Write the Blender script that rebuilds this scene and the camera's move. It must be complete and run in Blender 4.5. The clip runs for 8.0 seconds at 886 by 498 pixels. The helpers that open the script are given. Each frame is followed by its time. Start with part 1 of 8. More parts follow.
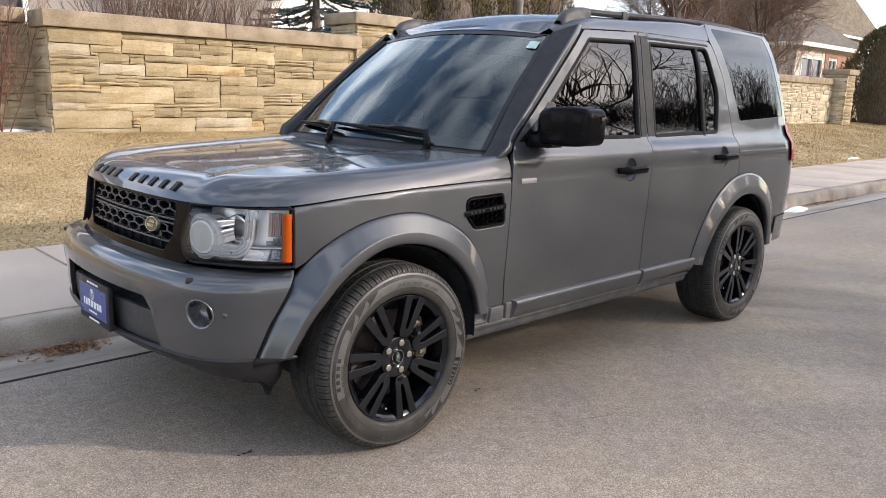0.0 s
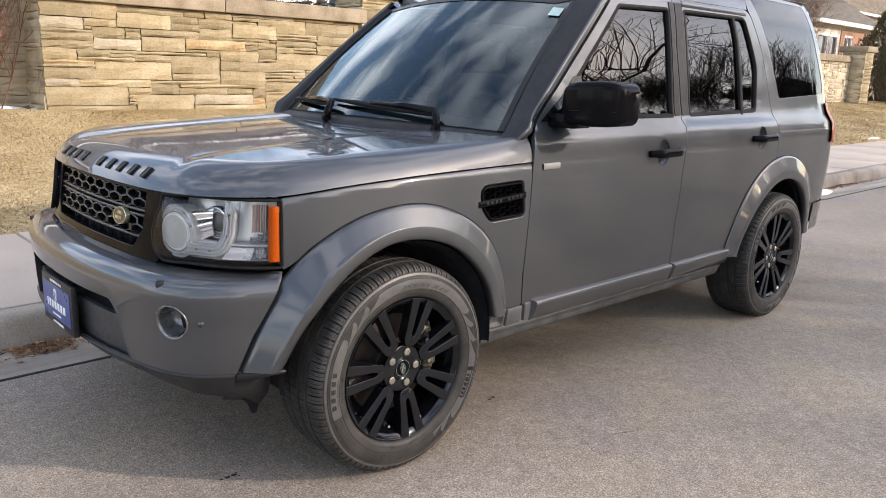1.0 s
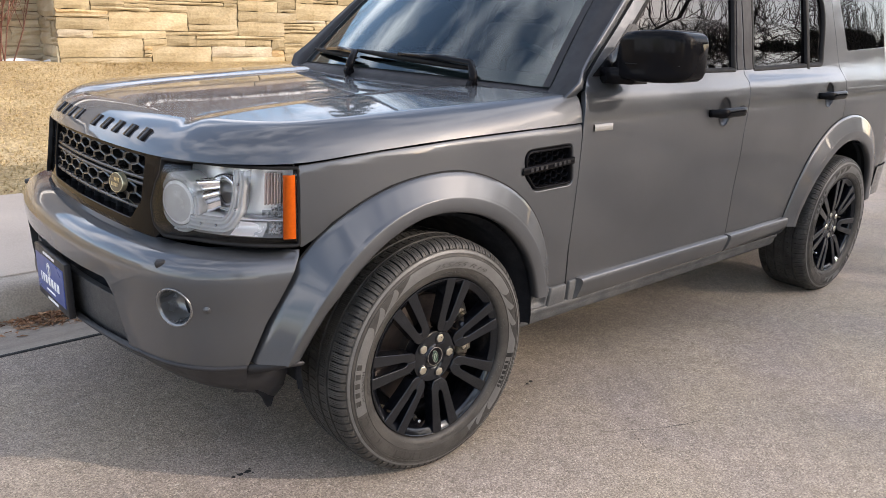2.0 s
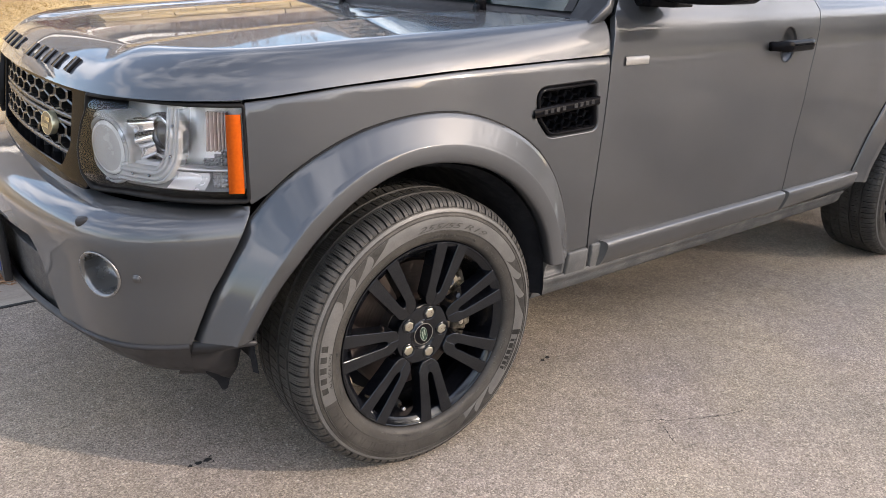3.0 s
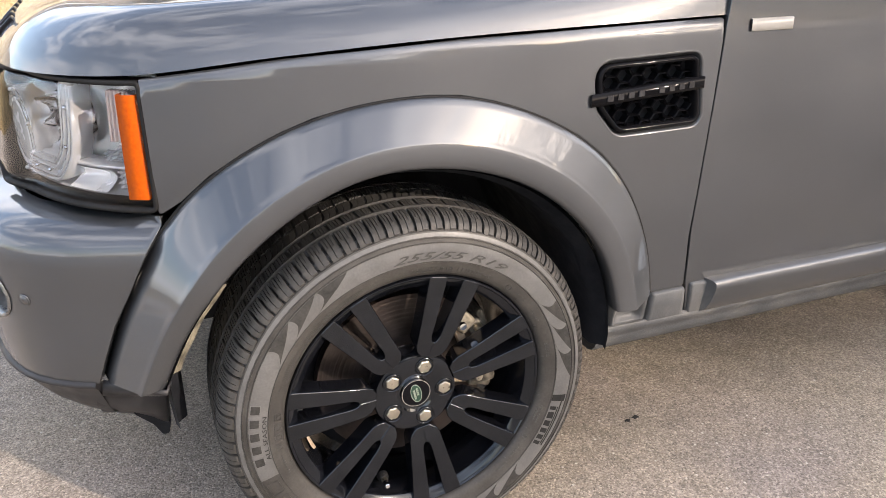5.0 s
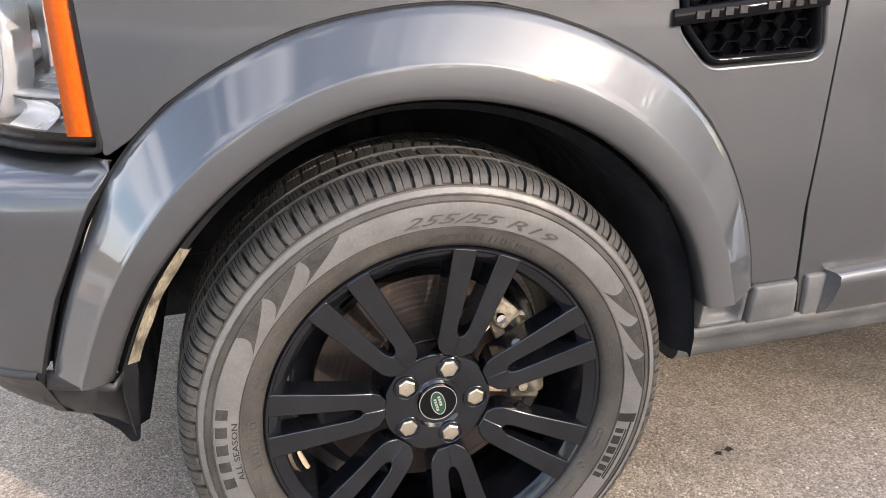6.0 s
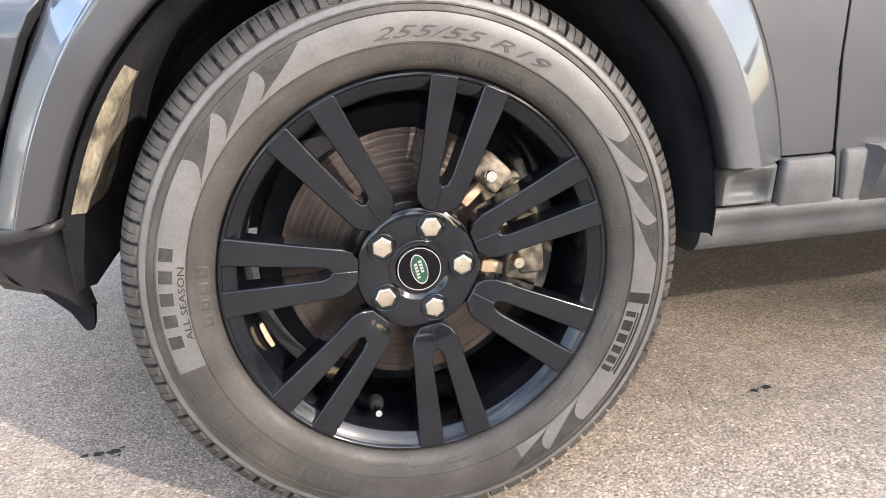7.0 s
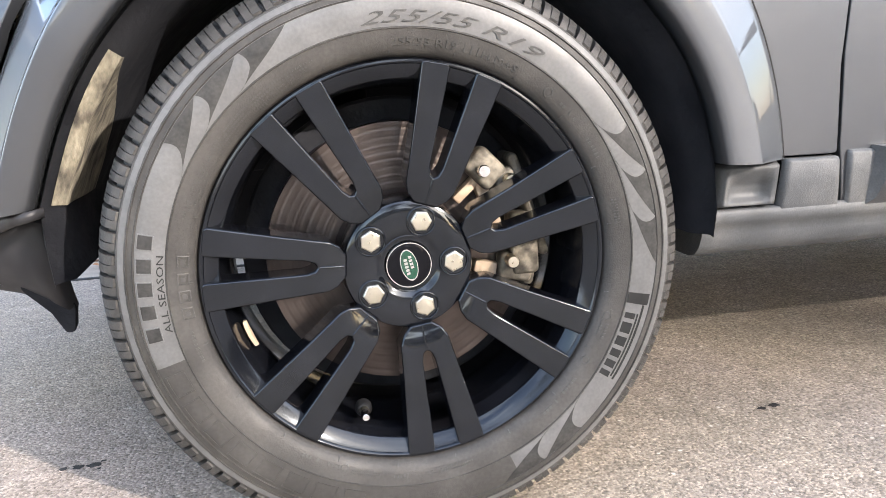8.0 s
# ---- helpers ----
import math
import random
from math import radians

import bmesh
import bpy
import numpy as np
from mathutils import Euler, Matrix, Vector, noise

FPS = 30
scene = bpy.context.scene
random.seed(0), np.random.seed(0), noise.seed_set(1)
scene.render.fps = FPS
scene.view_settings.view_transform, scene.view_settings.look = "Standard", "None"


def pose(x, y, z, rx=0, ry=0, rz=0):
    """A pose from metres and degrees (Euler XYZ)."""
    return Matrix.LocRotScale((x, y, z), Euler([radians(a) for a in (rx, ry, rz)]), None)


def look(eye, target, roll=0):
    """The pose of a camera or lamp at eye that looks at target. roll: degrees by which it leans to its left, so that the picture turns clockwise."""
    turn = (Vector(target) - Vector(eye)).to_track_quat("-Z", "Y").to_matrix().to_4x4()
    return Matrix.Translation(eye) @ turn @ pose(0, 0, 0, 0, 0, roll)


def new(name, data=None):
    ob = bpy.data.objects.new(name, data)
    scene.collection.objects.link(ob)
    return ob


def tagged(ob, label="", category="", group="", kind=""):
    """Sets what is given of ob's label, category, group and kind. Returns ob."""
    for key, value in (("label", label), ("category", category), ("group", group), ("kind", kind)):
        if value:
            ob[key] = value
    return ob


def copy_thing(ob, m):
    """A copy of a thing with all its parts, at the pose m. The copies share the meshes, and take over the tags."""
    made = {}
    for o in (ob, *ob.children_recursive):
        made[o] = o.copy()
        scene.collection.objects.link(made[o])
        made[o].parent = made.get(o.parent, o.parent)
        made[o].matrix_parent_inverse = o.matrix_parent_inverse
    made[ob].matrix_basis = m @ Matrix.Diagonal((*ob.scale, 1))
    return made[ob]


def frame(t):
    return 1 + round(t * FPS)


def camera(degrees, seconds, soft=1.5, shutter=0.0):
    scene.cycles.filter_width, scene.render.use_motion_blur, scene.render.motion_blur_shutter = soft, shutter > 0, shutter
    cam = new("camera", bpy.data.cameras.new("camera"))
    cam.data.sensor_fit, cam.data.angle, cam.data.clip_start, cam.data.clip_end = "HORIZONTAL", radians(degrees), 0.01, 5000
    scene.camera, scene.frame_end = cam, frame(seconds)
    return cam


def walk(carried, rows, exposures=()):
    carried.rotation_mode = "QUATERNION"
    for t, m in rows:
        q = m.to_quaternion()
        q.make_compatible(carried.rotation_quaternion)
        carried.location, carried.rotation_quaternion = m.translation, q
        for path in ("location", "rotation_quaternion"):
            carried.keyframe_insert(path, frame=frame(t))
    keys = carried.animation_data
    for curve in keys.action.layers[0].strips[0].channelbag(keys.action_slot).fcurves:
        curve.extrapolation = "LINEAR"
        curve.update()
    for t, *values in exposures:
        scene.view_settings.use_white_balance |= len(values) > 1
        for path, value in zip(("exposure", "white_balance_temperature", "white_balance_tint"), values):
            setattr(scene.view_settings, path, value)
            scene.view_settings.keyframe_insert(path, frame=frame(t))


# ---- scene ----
cam = camera(60.1, 8.0, soft=0.6)
PATH = [
    (0, (-1.897, -2.218, 1.416), (-0.547, -0.797, 1.018), 1.7),
    (0.5, (-1.743, -2.087, 1.412), (-0.405, -0.662, 0.991), 1.8),
    (1, (-1.636, -1.914, 1.396), (-0.305, -0.491, 0.943), 1.8),
    (1.5, (-1.564, -1.741, 1.392), (-0.249, -0.321, 0.89), 1.8),
    (1.7, (-1.534, -1.699, 1.385), (-0.234, -0.273, 0.86), 1.8),
    (2.8, (-1.153, -1.469, 1.321), (0.033, -0.01, 0.64), 1.8),
    (3, (-1.084, -1.437, 1.291), (0.07, 0.039, 0.592), 1.6),
    (3.5, (-0.914, -1.3, 1.251), (0.148, 0.222, 0.505), 1.4),
    (4, (-0.769, -1.219, 1.253), (0.177, 0.362, 0.474), 1.1),
    (4.5, (-0.571, -1.215, 1.248), (0.242, 0.43, 0.453), 0.6),
    (4.7, (-0.501, -1.216, 1.245), (0.253, 0.456, 0.449), 0.3),
    (5.8, (-0.276, -0.98, 1.084), (0.236, 0.803, 0.334), -1.3),
    (6, (-0.245, -0.953, 1.016), (0.234, 0.848, 0.29), -1.6),
    (6.5, (-0.194, -0.921, 0.825), (0.232, 0.922, 0.176), -2.3),
    (7, (-0.171, -0.943, 0.684), (0.227, 0.935, 0.125), -2.5),
    (7.5, (-0.153, -0.928, 0.593), (0.232, 0.974, 0.111), -2.5),
    (8, (-0.149, -0.931, 0.609), (0.241, 0.98, 0.169), -2.3),
]
walk(cam, [(t, look(eye, target, roll)) for t, eye, target, roll in PATH],
     [(0.0, 0.74, 6850, 14), (1.5, 0.92, 6950, 15), (3.0, 1.15, 7100, 15), (4.5, 1.40, 7150, 15), (6.0, 1.75, 7050, 15), (7.0, 2.09, 6850, 14), (8.0, 2.14, 6550, 12)])

# ---- light ----
SUN_DIR = Vector((-1.4, 1.9, -1.0)).normalized()          # the way the sunlight travels
sun = new("sun", bpy.data.lights.new("sun", "SUN"))
sun.data.energy, sun.data.angle, sun.data.color = 2.55, radians(0.6), (1.0, 0.915, 0.83)
sun.matrix_world = Matrix.Translation((6, -8, 12)) @ SUN_DIR.to_track_quat("-Z", "Y").to_matrix().to_4x4()

world = bpy.data.worlds.new("sky")
scene.world = world
world.use_nodes = True
wn, wl = world.node_tree.nodes, world.node_tree.links
wn.clear()
sky = wn.new("ShaderNodeTexSky")
sky.sky_type, sky.sun_disc = "NISHITA", False
sky.sun_elevation, sky.sun_rotation = math.asin(-SUN_DIR.z), math.atan2(-SUN_DIR.x, -SUN_DIR.y)
sky.air_density, sky.dust_density, sky.ozone_density = 1.0, 1.5, 1.0
coord = wn.new("ShaderNodeTexCoord")
stretch = wn.new("ShaderNodeMapping")
stretch.inputs["Scale"].default_value = (1.0, 1.0, 2.6)
stretch.inputs["Rotation"].default_value = (0.0, 0.0, 2.3)
clouds = wn.new("ShaderNodeTexNoise")
clouds.inputs["Scale"].default_value, clouds.inputs["Detail"].default_value = 2.6, 7.0
clouds.inputs["Roughness"].default_value, clouds.inputs["Distortion"].default_value = 0.52, 0.35
cover = wn.new("ShaderNodeMapRange")
cover.inputs["From Min"].default_value, cover.inputs["From Max"].default_value = 0.46, 0.66
mixed = wn.new("ShaderNodeMix")
mixed.data_type = "RGBA"
mixed.inputs[7].default_value = (6.4, 6.85, 7.7, 1)
shine = wn.new("ShaderNodeBackground")
shine.inputs["Strength"].default_value = 0.22
out = wn.new("ShaderNodeOutputWorld")
wl.new(coord.outputs["Generated"], stretch.inputs["Vector"])
wl.new(stretch.outputs["Vector"], clouds.inputs["Vector"])
wl.new(clouds.outputs["Fac"], cover.inputs["Value"])
wl.new(cover.outputs["Result"], mixed.inputs["Factor"])
wl.new(sky.outputs["Color"], mixed.inputs[6])
wl.new(mixed.outputs[2], shine.inputs["Color"])
wl.new(shine.outputs["Background"], out.inputs["Surface"])

# ---- materials ----
def material(name, colors, scale=8.0, detail=6.0, rough=(0.6, 0.8), metal=0.0, bump=0.0, bump_scale=60.0,
             coat=0.0, grain=None, spread=0.0, stretch_by=(1, 1, 1), ior=1.45, specular=0.5, island=False, rough_scale=0.0):
    """Noise between two or three colours, a finer grain, roughness that varies, and relief."""
    m = bpy.data.materials.new(name)
    m.use_nodes = True
    n, l = m.node_tree.nodes, m.node_tree.links
    bsdf = n["Principled BSDF"]
    at = n.new("ShaderNodeTexCoord")
    place = n.new("ShaderNodeMapping")
    place.inputs["Scale"].default_value = stretch_by
    l.new(at.outputs["Object"], place.inputs["Vector"])
    coarse = n.new("ShaderNodeTexNoise")
    coarse.inputs["Scale"].default_value, coarse.inputs["Detail"].default_value = scale, detail
    l.new(place.outputs["Vector"], coarse.inputs["Vector"])
    ramp = n.new("ShaderNodeValToRGB")
    e = ramp.color_ramp.elements
    e[0].position, e[1].position = 0.32, 0.68
    e[0].color, e[1].color = (*colors[0], 1), (*colors[-1], 1)
    if len(colors) == 3:
        mid = e.new(0.5)
        mid.color = (*colors[1], 1)
    l.new(coarse.outputs["Fac"], ramp.inputs["Fac"])
    color = ramp.outputs["Color"]
    if grain:
        g_scale, low, high = grain
        fine = n.new("ShaderNodeTexNoise")
        fine.inputs["Scale"].default_value, fine.inputs["Detail"].default_value = g_scale, 3.0
        l.new(place.outputs["Vector"], fine.inputs["Vector"])
        span = n.new("ShaderNodeMapRange")
        span.inputs["From Min"].default_value, span.inputs["From Max"].default_value = 0.3, 0.7
        span.inputs["To Min"].default_value, span.inputs["To Max"].default_value = low, high
        l.new(fine.outputs["Fac"], span.inputs["Value"])
        times = n.new("ShaderNodeVectorMath")
        times.operation = "SCALE"
        l.new(color, times.inputs[0])
        l.new(span.outputs["Result"], times.inputs["Scale"])
        color = times.outputs["Vector"]
    if spread:
        one = n.new("ShaderNodeNewGeometry" if island else "ShaderNodeObjectInfo")
        span2 = n.new("ShaderNodeMapRange")
        span2.inputs["To Min"].default_value, span2.inputs["To Max"].default_value = 1 - spread, 1 + spread
        l.new(one.outputs["Random Per Island" if island else "Random"], span2.inputs["Value"])
        times2 = n.new("ShaderNodeVectorMath")
        times2.operation = "SCALE"
        l.new(color, times2.inputs[0])
        l.new(span2.outputs["Result"], times2.inputs["Scale"])
        color = times2.outputs["Vector"]
    l.new(color, bsdf.inputs["Base Color"])
    worn = n.new("ShaderNodeTexNoise")
    worn.inputs["Scale"].default_value, worn.inputs["Detail"].default_value = rough_scale or scale * 2.3, 5.0
    l.new(place.outputs["Vector"], worn.inputs["Vector"])
    r = n.new("ShaderNodeMapRange")
    r.inputs["From Min"].default_value, r.inputs["From Max"].default_value = 0.3, 0.7
    r.inputs["To Min"].default_value, r.inputs["To Max"].default_value = rough
    l.new(worn.outputs["Fac"], r.inputs["Value"])
    l.new(r.outputs["Result"], bsdf.inputs["Roughness"])
    bsdf.inputs["Metallic"].default_value = metal
    bsdf.inputs["IOR"].default_value = ior
    bsdf.inputs["Specular IOR Level"].default_value = specular
    if coat:
        bsdf.inputs["Coat Weight"].default_value, bsdf.inputs["Coat Roughness"].default_value = coat, 0.03
    if bump:
        rel = n.new("ShaderNodeTexNoise")
        rel.inputs["Scale"].default_value, rel.inputs["Detail"].default_value = bump_scale, 5.0
        l.new(place.outputs["Vector"], rel.inputs["Vector"])
        b = n.new("ShaderNodeBump")
        b.inputs["Strength"].default_value, b.inputs["Distance"].default_value = 1.0, bump
        l.new(rel.outputs["Fac"], b.inputs["Height"])
        l.new(b.outputs["Normal"], bsdf.inputs["Normal"])
    return m


def glass_material(name, tint, ior=1.6, rough=0.0):
    """A thin pane: it lets tinted light through and mirrors the more, the flatter it is looked at."""
    m = bpy.data.materials.new(name)
    m.use_nodes = True
    n, l = m.node_tree.nodes, m.node_tree.links
    n.clear()
    clear, gloss, mix, fres, end = (n.new(k) for k in ("ShaderNodeBsdfTransparent", "ShaderNodeBsdfGlossy", "ShaderNodeMixShader", "ShaderNodeFresnel", "ShaderNodeOutputMaterial"))
    clear.inputs["Color"].default_value = (*tint, 1)
    gloss.inputs["Roughness"].default_value = rough
    fres.inputs["IOR"].default_value = ior
    l.new(fres.outputs["Fac"], mix.inputs["Fac"])
    l.new(clear.outputs["BSDF"], mix.inputs[1])
    l.new(gloss.outputs["BSDF"], mix.inputs[2])
    l.new(mix.outputs["Shader"], end.inputs["Surface"])
    return m


BARREL = material("gloss_black_rim", [(0.0025, 0.0029, 0.0042), (0.006, 0.0065, 0.0084)], scale=16, rough=(0.09, 0.17), specular=0.5, rough_scale=20.0)
PAINT = material("grey_metallic_paint", [(0.068, 0.0735, 0.0815), (0.079, 0.0845, 0.093)], scale=3, rough=(0.52, 0.56), metal=0.86, specular=0.25,
                 coat=1.0, grain=(2600.0, 0.8, 1.2))
PAINT.node_tree.nodes["Principled BSDF"].inputs["Coat IOR"].default_value = 1.52
BLACK_GLOSS = material("gloss_black_paint", [(0.004, 0.004, 0.005), (0.007, 0.007, 0.008)], rough=(0.04, 0.09), specular=0.42, ior=1.17)
BLACK_RIM = material("satin_black_paint", [(0.0026, 0.0030, 0.0042), (0.0056, 0.0060, 0.0078)], scale=14, rough=(0.05, 0.12), specular=0.58, grain=(90.0, 0.7, 1.3), rough_scale=24.0)
PLASTIC = material("dark_grey_plastic", [(0.035, 0.036, 0.038), (0.05, 0.051, 0.053)], scale=20, rough=(0.45, 0.6), bump=0.0006, bump_scale=900)
LINER = material("black_liner_plastic", [(0.006, 0.0064, 0.0085), (0.017, 0.0172, 0.0195)], scale=9, rough=(0.6, 0.9), specular=0.25, bump=0.002, bump_scale=60)
DUSTY = material("dusty_liner_plastic", [(0.04, 0.036, 0.030), (0.16, 0.144, 0.108), (0.25, 0.228, 0.172)], scale=24, detail=9, rough=(0.7, 0.95), grain=(90.0, 0.7, 1.2), bump=0.002, bump_scale=70, stretch_by=(2.2, 2.2, 0.35))
COVER = material("dark_satin_cover", [(0.019, 0.019, 0.021), (0.027, 0.027, 0.029)], scale=14, rough=(0.5, 0.62), specular=0.24)
SILL = material("dusty_grey_sill_plastic", [(0.040, 0.043, 0.046), (0.055, 0.058, 0.061), (0.085, 0.086, 0.085)], scale=11, detail=9, rough=(0.5, 0.66), grain=(320.0, 0.85, 1.15), bump=0.0005, bump_scale=700)
TRIM = material("dark_trim", [(0.016, 0.016, 0.018), (0.024, 0.024, 0.026)], scale=12, rough=(0.35, 0.5), specular=0.3)
RUBBER = material("black_rubber", [(0.006, 0.006, 0.0064), (0.011, 0.011, 0.0115)], scale=30, rough=(0.6, 0.75), specular=0.2)
TYRE = material("dusty_tyre_rubber", [(0.027, 0.0256, 0.0236), (0.047, 0.0442, 0.0406)], scale=16, rough=(0.44, 0.6), specular=0.3, grain=(220.0, 0.85, 1.15), bump=0.0005, bump_scale=500)
TREAD = material("dusty_tread_rubber", [(0.024, 0.0230, 0.0216), (0.044, 0.0422, 0.0394)], scale=22, rough=(0.55, 0.7), specular=0.3, grain=(300.0, 0.8, 1.2), bump=0.0004, bump_scale=500)
TYRE_DARK = material("dark_tyre_mark", [(0.010, 0.010, 0.010), (0.016, 0.016, 0.0155)], scale=30, rough=(0.5, 0.65), specular=0.2)
# smooth rubber; part of its sheen is put into the pale base colour
TYRE_SHINE = material("polished_tyre_sheen", [(0.070, 0.0694, 0.0682), (0.094, 0.0930, 0.0912)], scale=24, rough=(0.38, 0.50), specular=0.45, grain=(240.0, 0.9, 1.1))
TYRE_FIN = material("dull_tyre_fin", [(0.018, 0.0175, 0.0166), (0.033, 0.0318, 0.0298)], scale=60, rough=(0.5, 0.7), specular=0.25, grain=(260.0, 0.8, 1.2))
TYRE_MARK = material("worn_raised_rubber", [(0.034, 0.0332, 0.0318), (0.047, 0.0458, 0.0438)], scale=40, rough=(0.4, 0.55), specular=0.35)
PAD = material("tan_pad", [(0.30, 0.22, 0.15), (0.42, 0.33, 0.24)], scale=70, rough=(0.6, 0.8), bump=0.0006, bump_scale=300)
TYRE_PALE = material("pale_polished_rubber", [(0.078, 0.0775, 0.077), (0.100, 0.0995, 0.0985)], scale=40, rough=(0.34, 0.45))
CHROME = material("chrome", [(0.7, 0.7, 0.7), (0.8, 0.8, 0.8)], rough=(0.05, 0.12), metal=1.0)
NUT = material("worn_nickel", [(0.46, 0.43, 0.355), (0.56, 0.53, 0.45)], scale=60, rough=(0.26, 0.36), metal=1.0)
STEEL = material("brake_steel", [(0.066, 0.053, 0.048), (0.128, 0.106, 0.096)], scale=14, rough=(0.34, 0.46), metal=0.85, stretch_by=(1, 1, 1))
CALIPER = material("dusty_cast_metal", [(0.03, 0.026, 0.02), (0.09, 0.079, 0.062), (0.21, 0.185, 0.145)], scale=55, rough=(0.55, 0.8), metal=0.3, bump=0.001, bump_scale=120)
SILVER = material("lamp_reflector", [(0.88, 0.88, 0.89), (0.95, 0.95, 0.96)], rough=(0.06, 0.14), metal=0.95)
AMBER = material("amber_reflector", [(0.31, 0.048, 0.0010), (0.38, 0.064, 0.0014)], scale=160, rough=(0.3, 0.45), specular=0.2)
RED = material("red_lamp", [(0.30, 0.004, 0.005), (0.38, 0.007, 0.008)], rough=(0.2, 0.3), specular=0.15)
CREAM_LENS = material("pale_side_lamp", [(0.27, 0.26, 0.245), (0.36, 0.35, 0.33)], rough=(0.15, 0.25), coat=0.6)
GREEN = material("green_enamel", [(0.003, 0.034, 0.018), (0.004, 0.046, 0.026)], rough=(0.15, 0.25), coat=0.6)
BADGE = material("pale_gold_metal", [(0.55, 0.5, 0.33), (0.66, 0.6, 0.42)], rough=(0.25, 0.35), metal=0.8)
BADGE_DARK = material("badge_ground", [(0.03, 0.035, 0.03), (0.045, 0.05, 0.045)], rough=(0.25, 0.35), coat=0.5)
PLATE_BLUE = material("blue_plate", [(0.035, 0.06, 0.2), (0.042, 0.07, 0.23)], rough=(0.25, 0.35))
WHITE_MARK = material("white_marking", [(0.75, 0.75, 0.75), (0.82, 0.82, 0.82)], rough=(0.35, 0.45))
PALE_GREEN = material("pale_green_sticker", [(0.34, 0.50, 0.46), (0.40, 0.56, 0.52)], rough=(0.35, 0.45))
CABIN = material("charcoal_upholstery", [(0.02, 0.02, 0.022), (0.035, 0.035, 0.037)], scale=30, rough=(0.7, 0.85))
for m_ in (BARREL, BLACK_RIM, LINER):
    m_.node_tree.nodes["Principled BSDF"].inputs["Specular Tint"].default_value = (0.84, 0.92, 1.0, 1)
WINDSCREEN = glass_material("windscreen_glass", (0.56, 0.70, 0.68), 1.72)
WINDSCREEN.node_tree.nodes["Glossy BSDF"].inputs["Color"].default_value = (0.86, 0.97, 1.0, 1)
DARK_GLASS = glass_material("privacy_glass", (0.018, 0.02, 0.022), 1.75)
CLEAR = glass_material("clear_lens", (0.97, 0.97, 0.98), 1.45)
MIRROR = material("mirror_glass", [(0.9, 0.9, 0.9), (0.92, 0.92, 0.92)], rough=(0.0, 0.02), metal=1.0)



def asphalt_material(name):
    """Old asphalt: grey-brown binder with stones of mixed tone, a few of them pale, and broad worn patches."""
    m = material(name, [(0.222, 0.195, 0.168), (0.262, 0.231, 0.200), (0.306, 0.271, 0.234)], scale=0.6, rough=(0.75, 0.95))
    n, l = m.node_tree.nodes, m.node_tree.links
    bsdf = n["Principled BSDF"]
    was = bsdf.inputs["Base Color"].links[0].from_socket
    at = n.new("ShaderNodeTexCoord")
    grit = n.new("ShaderNodeTexVoronoi")
    grit.inputs["Scale"].default_value = 270.0
    l.new(at.outputs["Object"], grit.inputs["Vector"])
    tone = n.new("ShaderNodeSeparateColor")
    l.new(grit.outputs["Color"], tone.inputs["Color"])
    ramp = n.new("ShaderNodeValToRGB")
    e = ramp.color_ramp.elements
    e[0].position, e[0].color = 0.0, (0.60, 0.59, 0.58, 1)
    e[1].position, e[1].color = 1.0, (1.5, 1.47, 1.43, 1)
    for p, v in ((0.3, 0.88), (0.72, 1.06), (0.92, 1.3)):
        e.new(p).color = (v, v, v, 1)
    l.new(tone.outputs["Red"], ramp.inputs["Fac"])
    big = n.new("ShaderNodeTexVoronoi")
    big.inputs["Scale"].default_value = 62.0
    big.inputs["Randomness"].default_value = 1.0
    l.new(at.outputs["Object"], big.inputs["Vector"])
    spot = n.new("ShaderNodeSeparateColor")
    l.new(big.outputs["Color"], spot.inputs["Color"])
    coarse = n.new("ShaderNodeTexVoronoi")
    coarse.inputs["Scale"].default_value = 185.0
    l.new(at.outputs["Object"], coarse.inputs["Vector"])
    coarse_tone = n.new("ShaderNodeSeparateColor")
    l.new(coarse.outputs["Color"], coarse_tone.inputs["Color"])
    coarse_span = n.new("ShaderNodeMapRange")
    coarse_span.inputs["To Min"].default_value, coarse_span.inputs["To Max"].default_value = 0.74, 1.24
    l.new(coarse_tone.outputs["Blue"], coarse_span.inputs["Value"])
    blotch = n.new("ShaderNodeTexNoise")
    blotch.inputs["Scale"].default_value, blotch.inputs["Detail"].default_value, blotch.inputs["Roughness"].default_value = 14.0, 8.0, 0.75
    l.new(at.outputs["Object"], blotch.inputs["Vector"])
    blotch_span = n.new("ShaderNodeMapRange")
    blotch_span.inputs["From Min"].default_value, blotch_span.inputs["From Max"].default_value = 0.3, 0.7
    blotch_span.inputs["To Min"].default_value, blotch_span.inputs["To Max"].default_value = 0.80, 1.20
    l.new(blotch.outputs["Fac"], blotch_span.inputs["Value"])
    mottle = n.new("ShaderNodeMath")
    mottle.operation = "MULTIPLY"
    l.new(coarse_span.outputs["Result"], mottle.inputs[0])
    l.new(blotch_span.outputs["Result"], mottle.inputs[1])
    rare = n.new("ShaderNodeMapRange")
    rare.inputs["From Min"].default_value, rare.inputs["From Max"].default_value = 0.925, 0.93
    l.new(spot.outputs["Green"], rare.inputs["Value"])
    near = n.new("ShaderNodeMapRange")
    near.inputs["From Min"].default_value, near.inputs["From Max"].default_value = 0.27, 0.12
    l.new(big.outputs["Distance"], near.inputs["Value"])
    both_ = n.new("ShaderNodeMath")
    both_.operation = "MULTIPLY"
    l.new(rare.outputs["Result"], both_.inputs[0])
    l.new(near.outputs["Result"], both_.inputs[1])
    # patches of warmer and cooler stone
    patch = n.new("ShaderNodeTexNoise")
    patch.inputs["Scale"].default_value, patch.inputs["Detail"].default_value = 1.7, 5.0
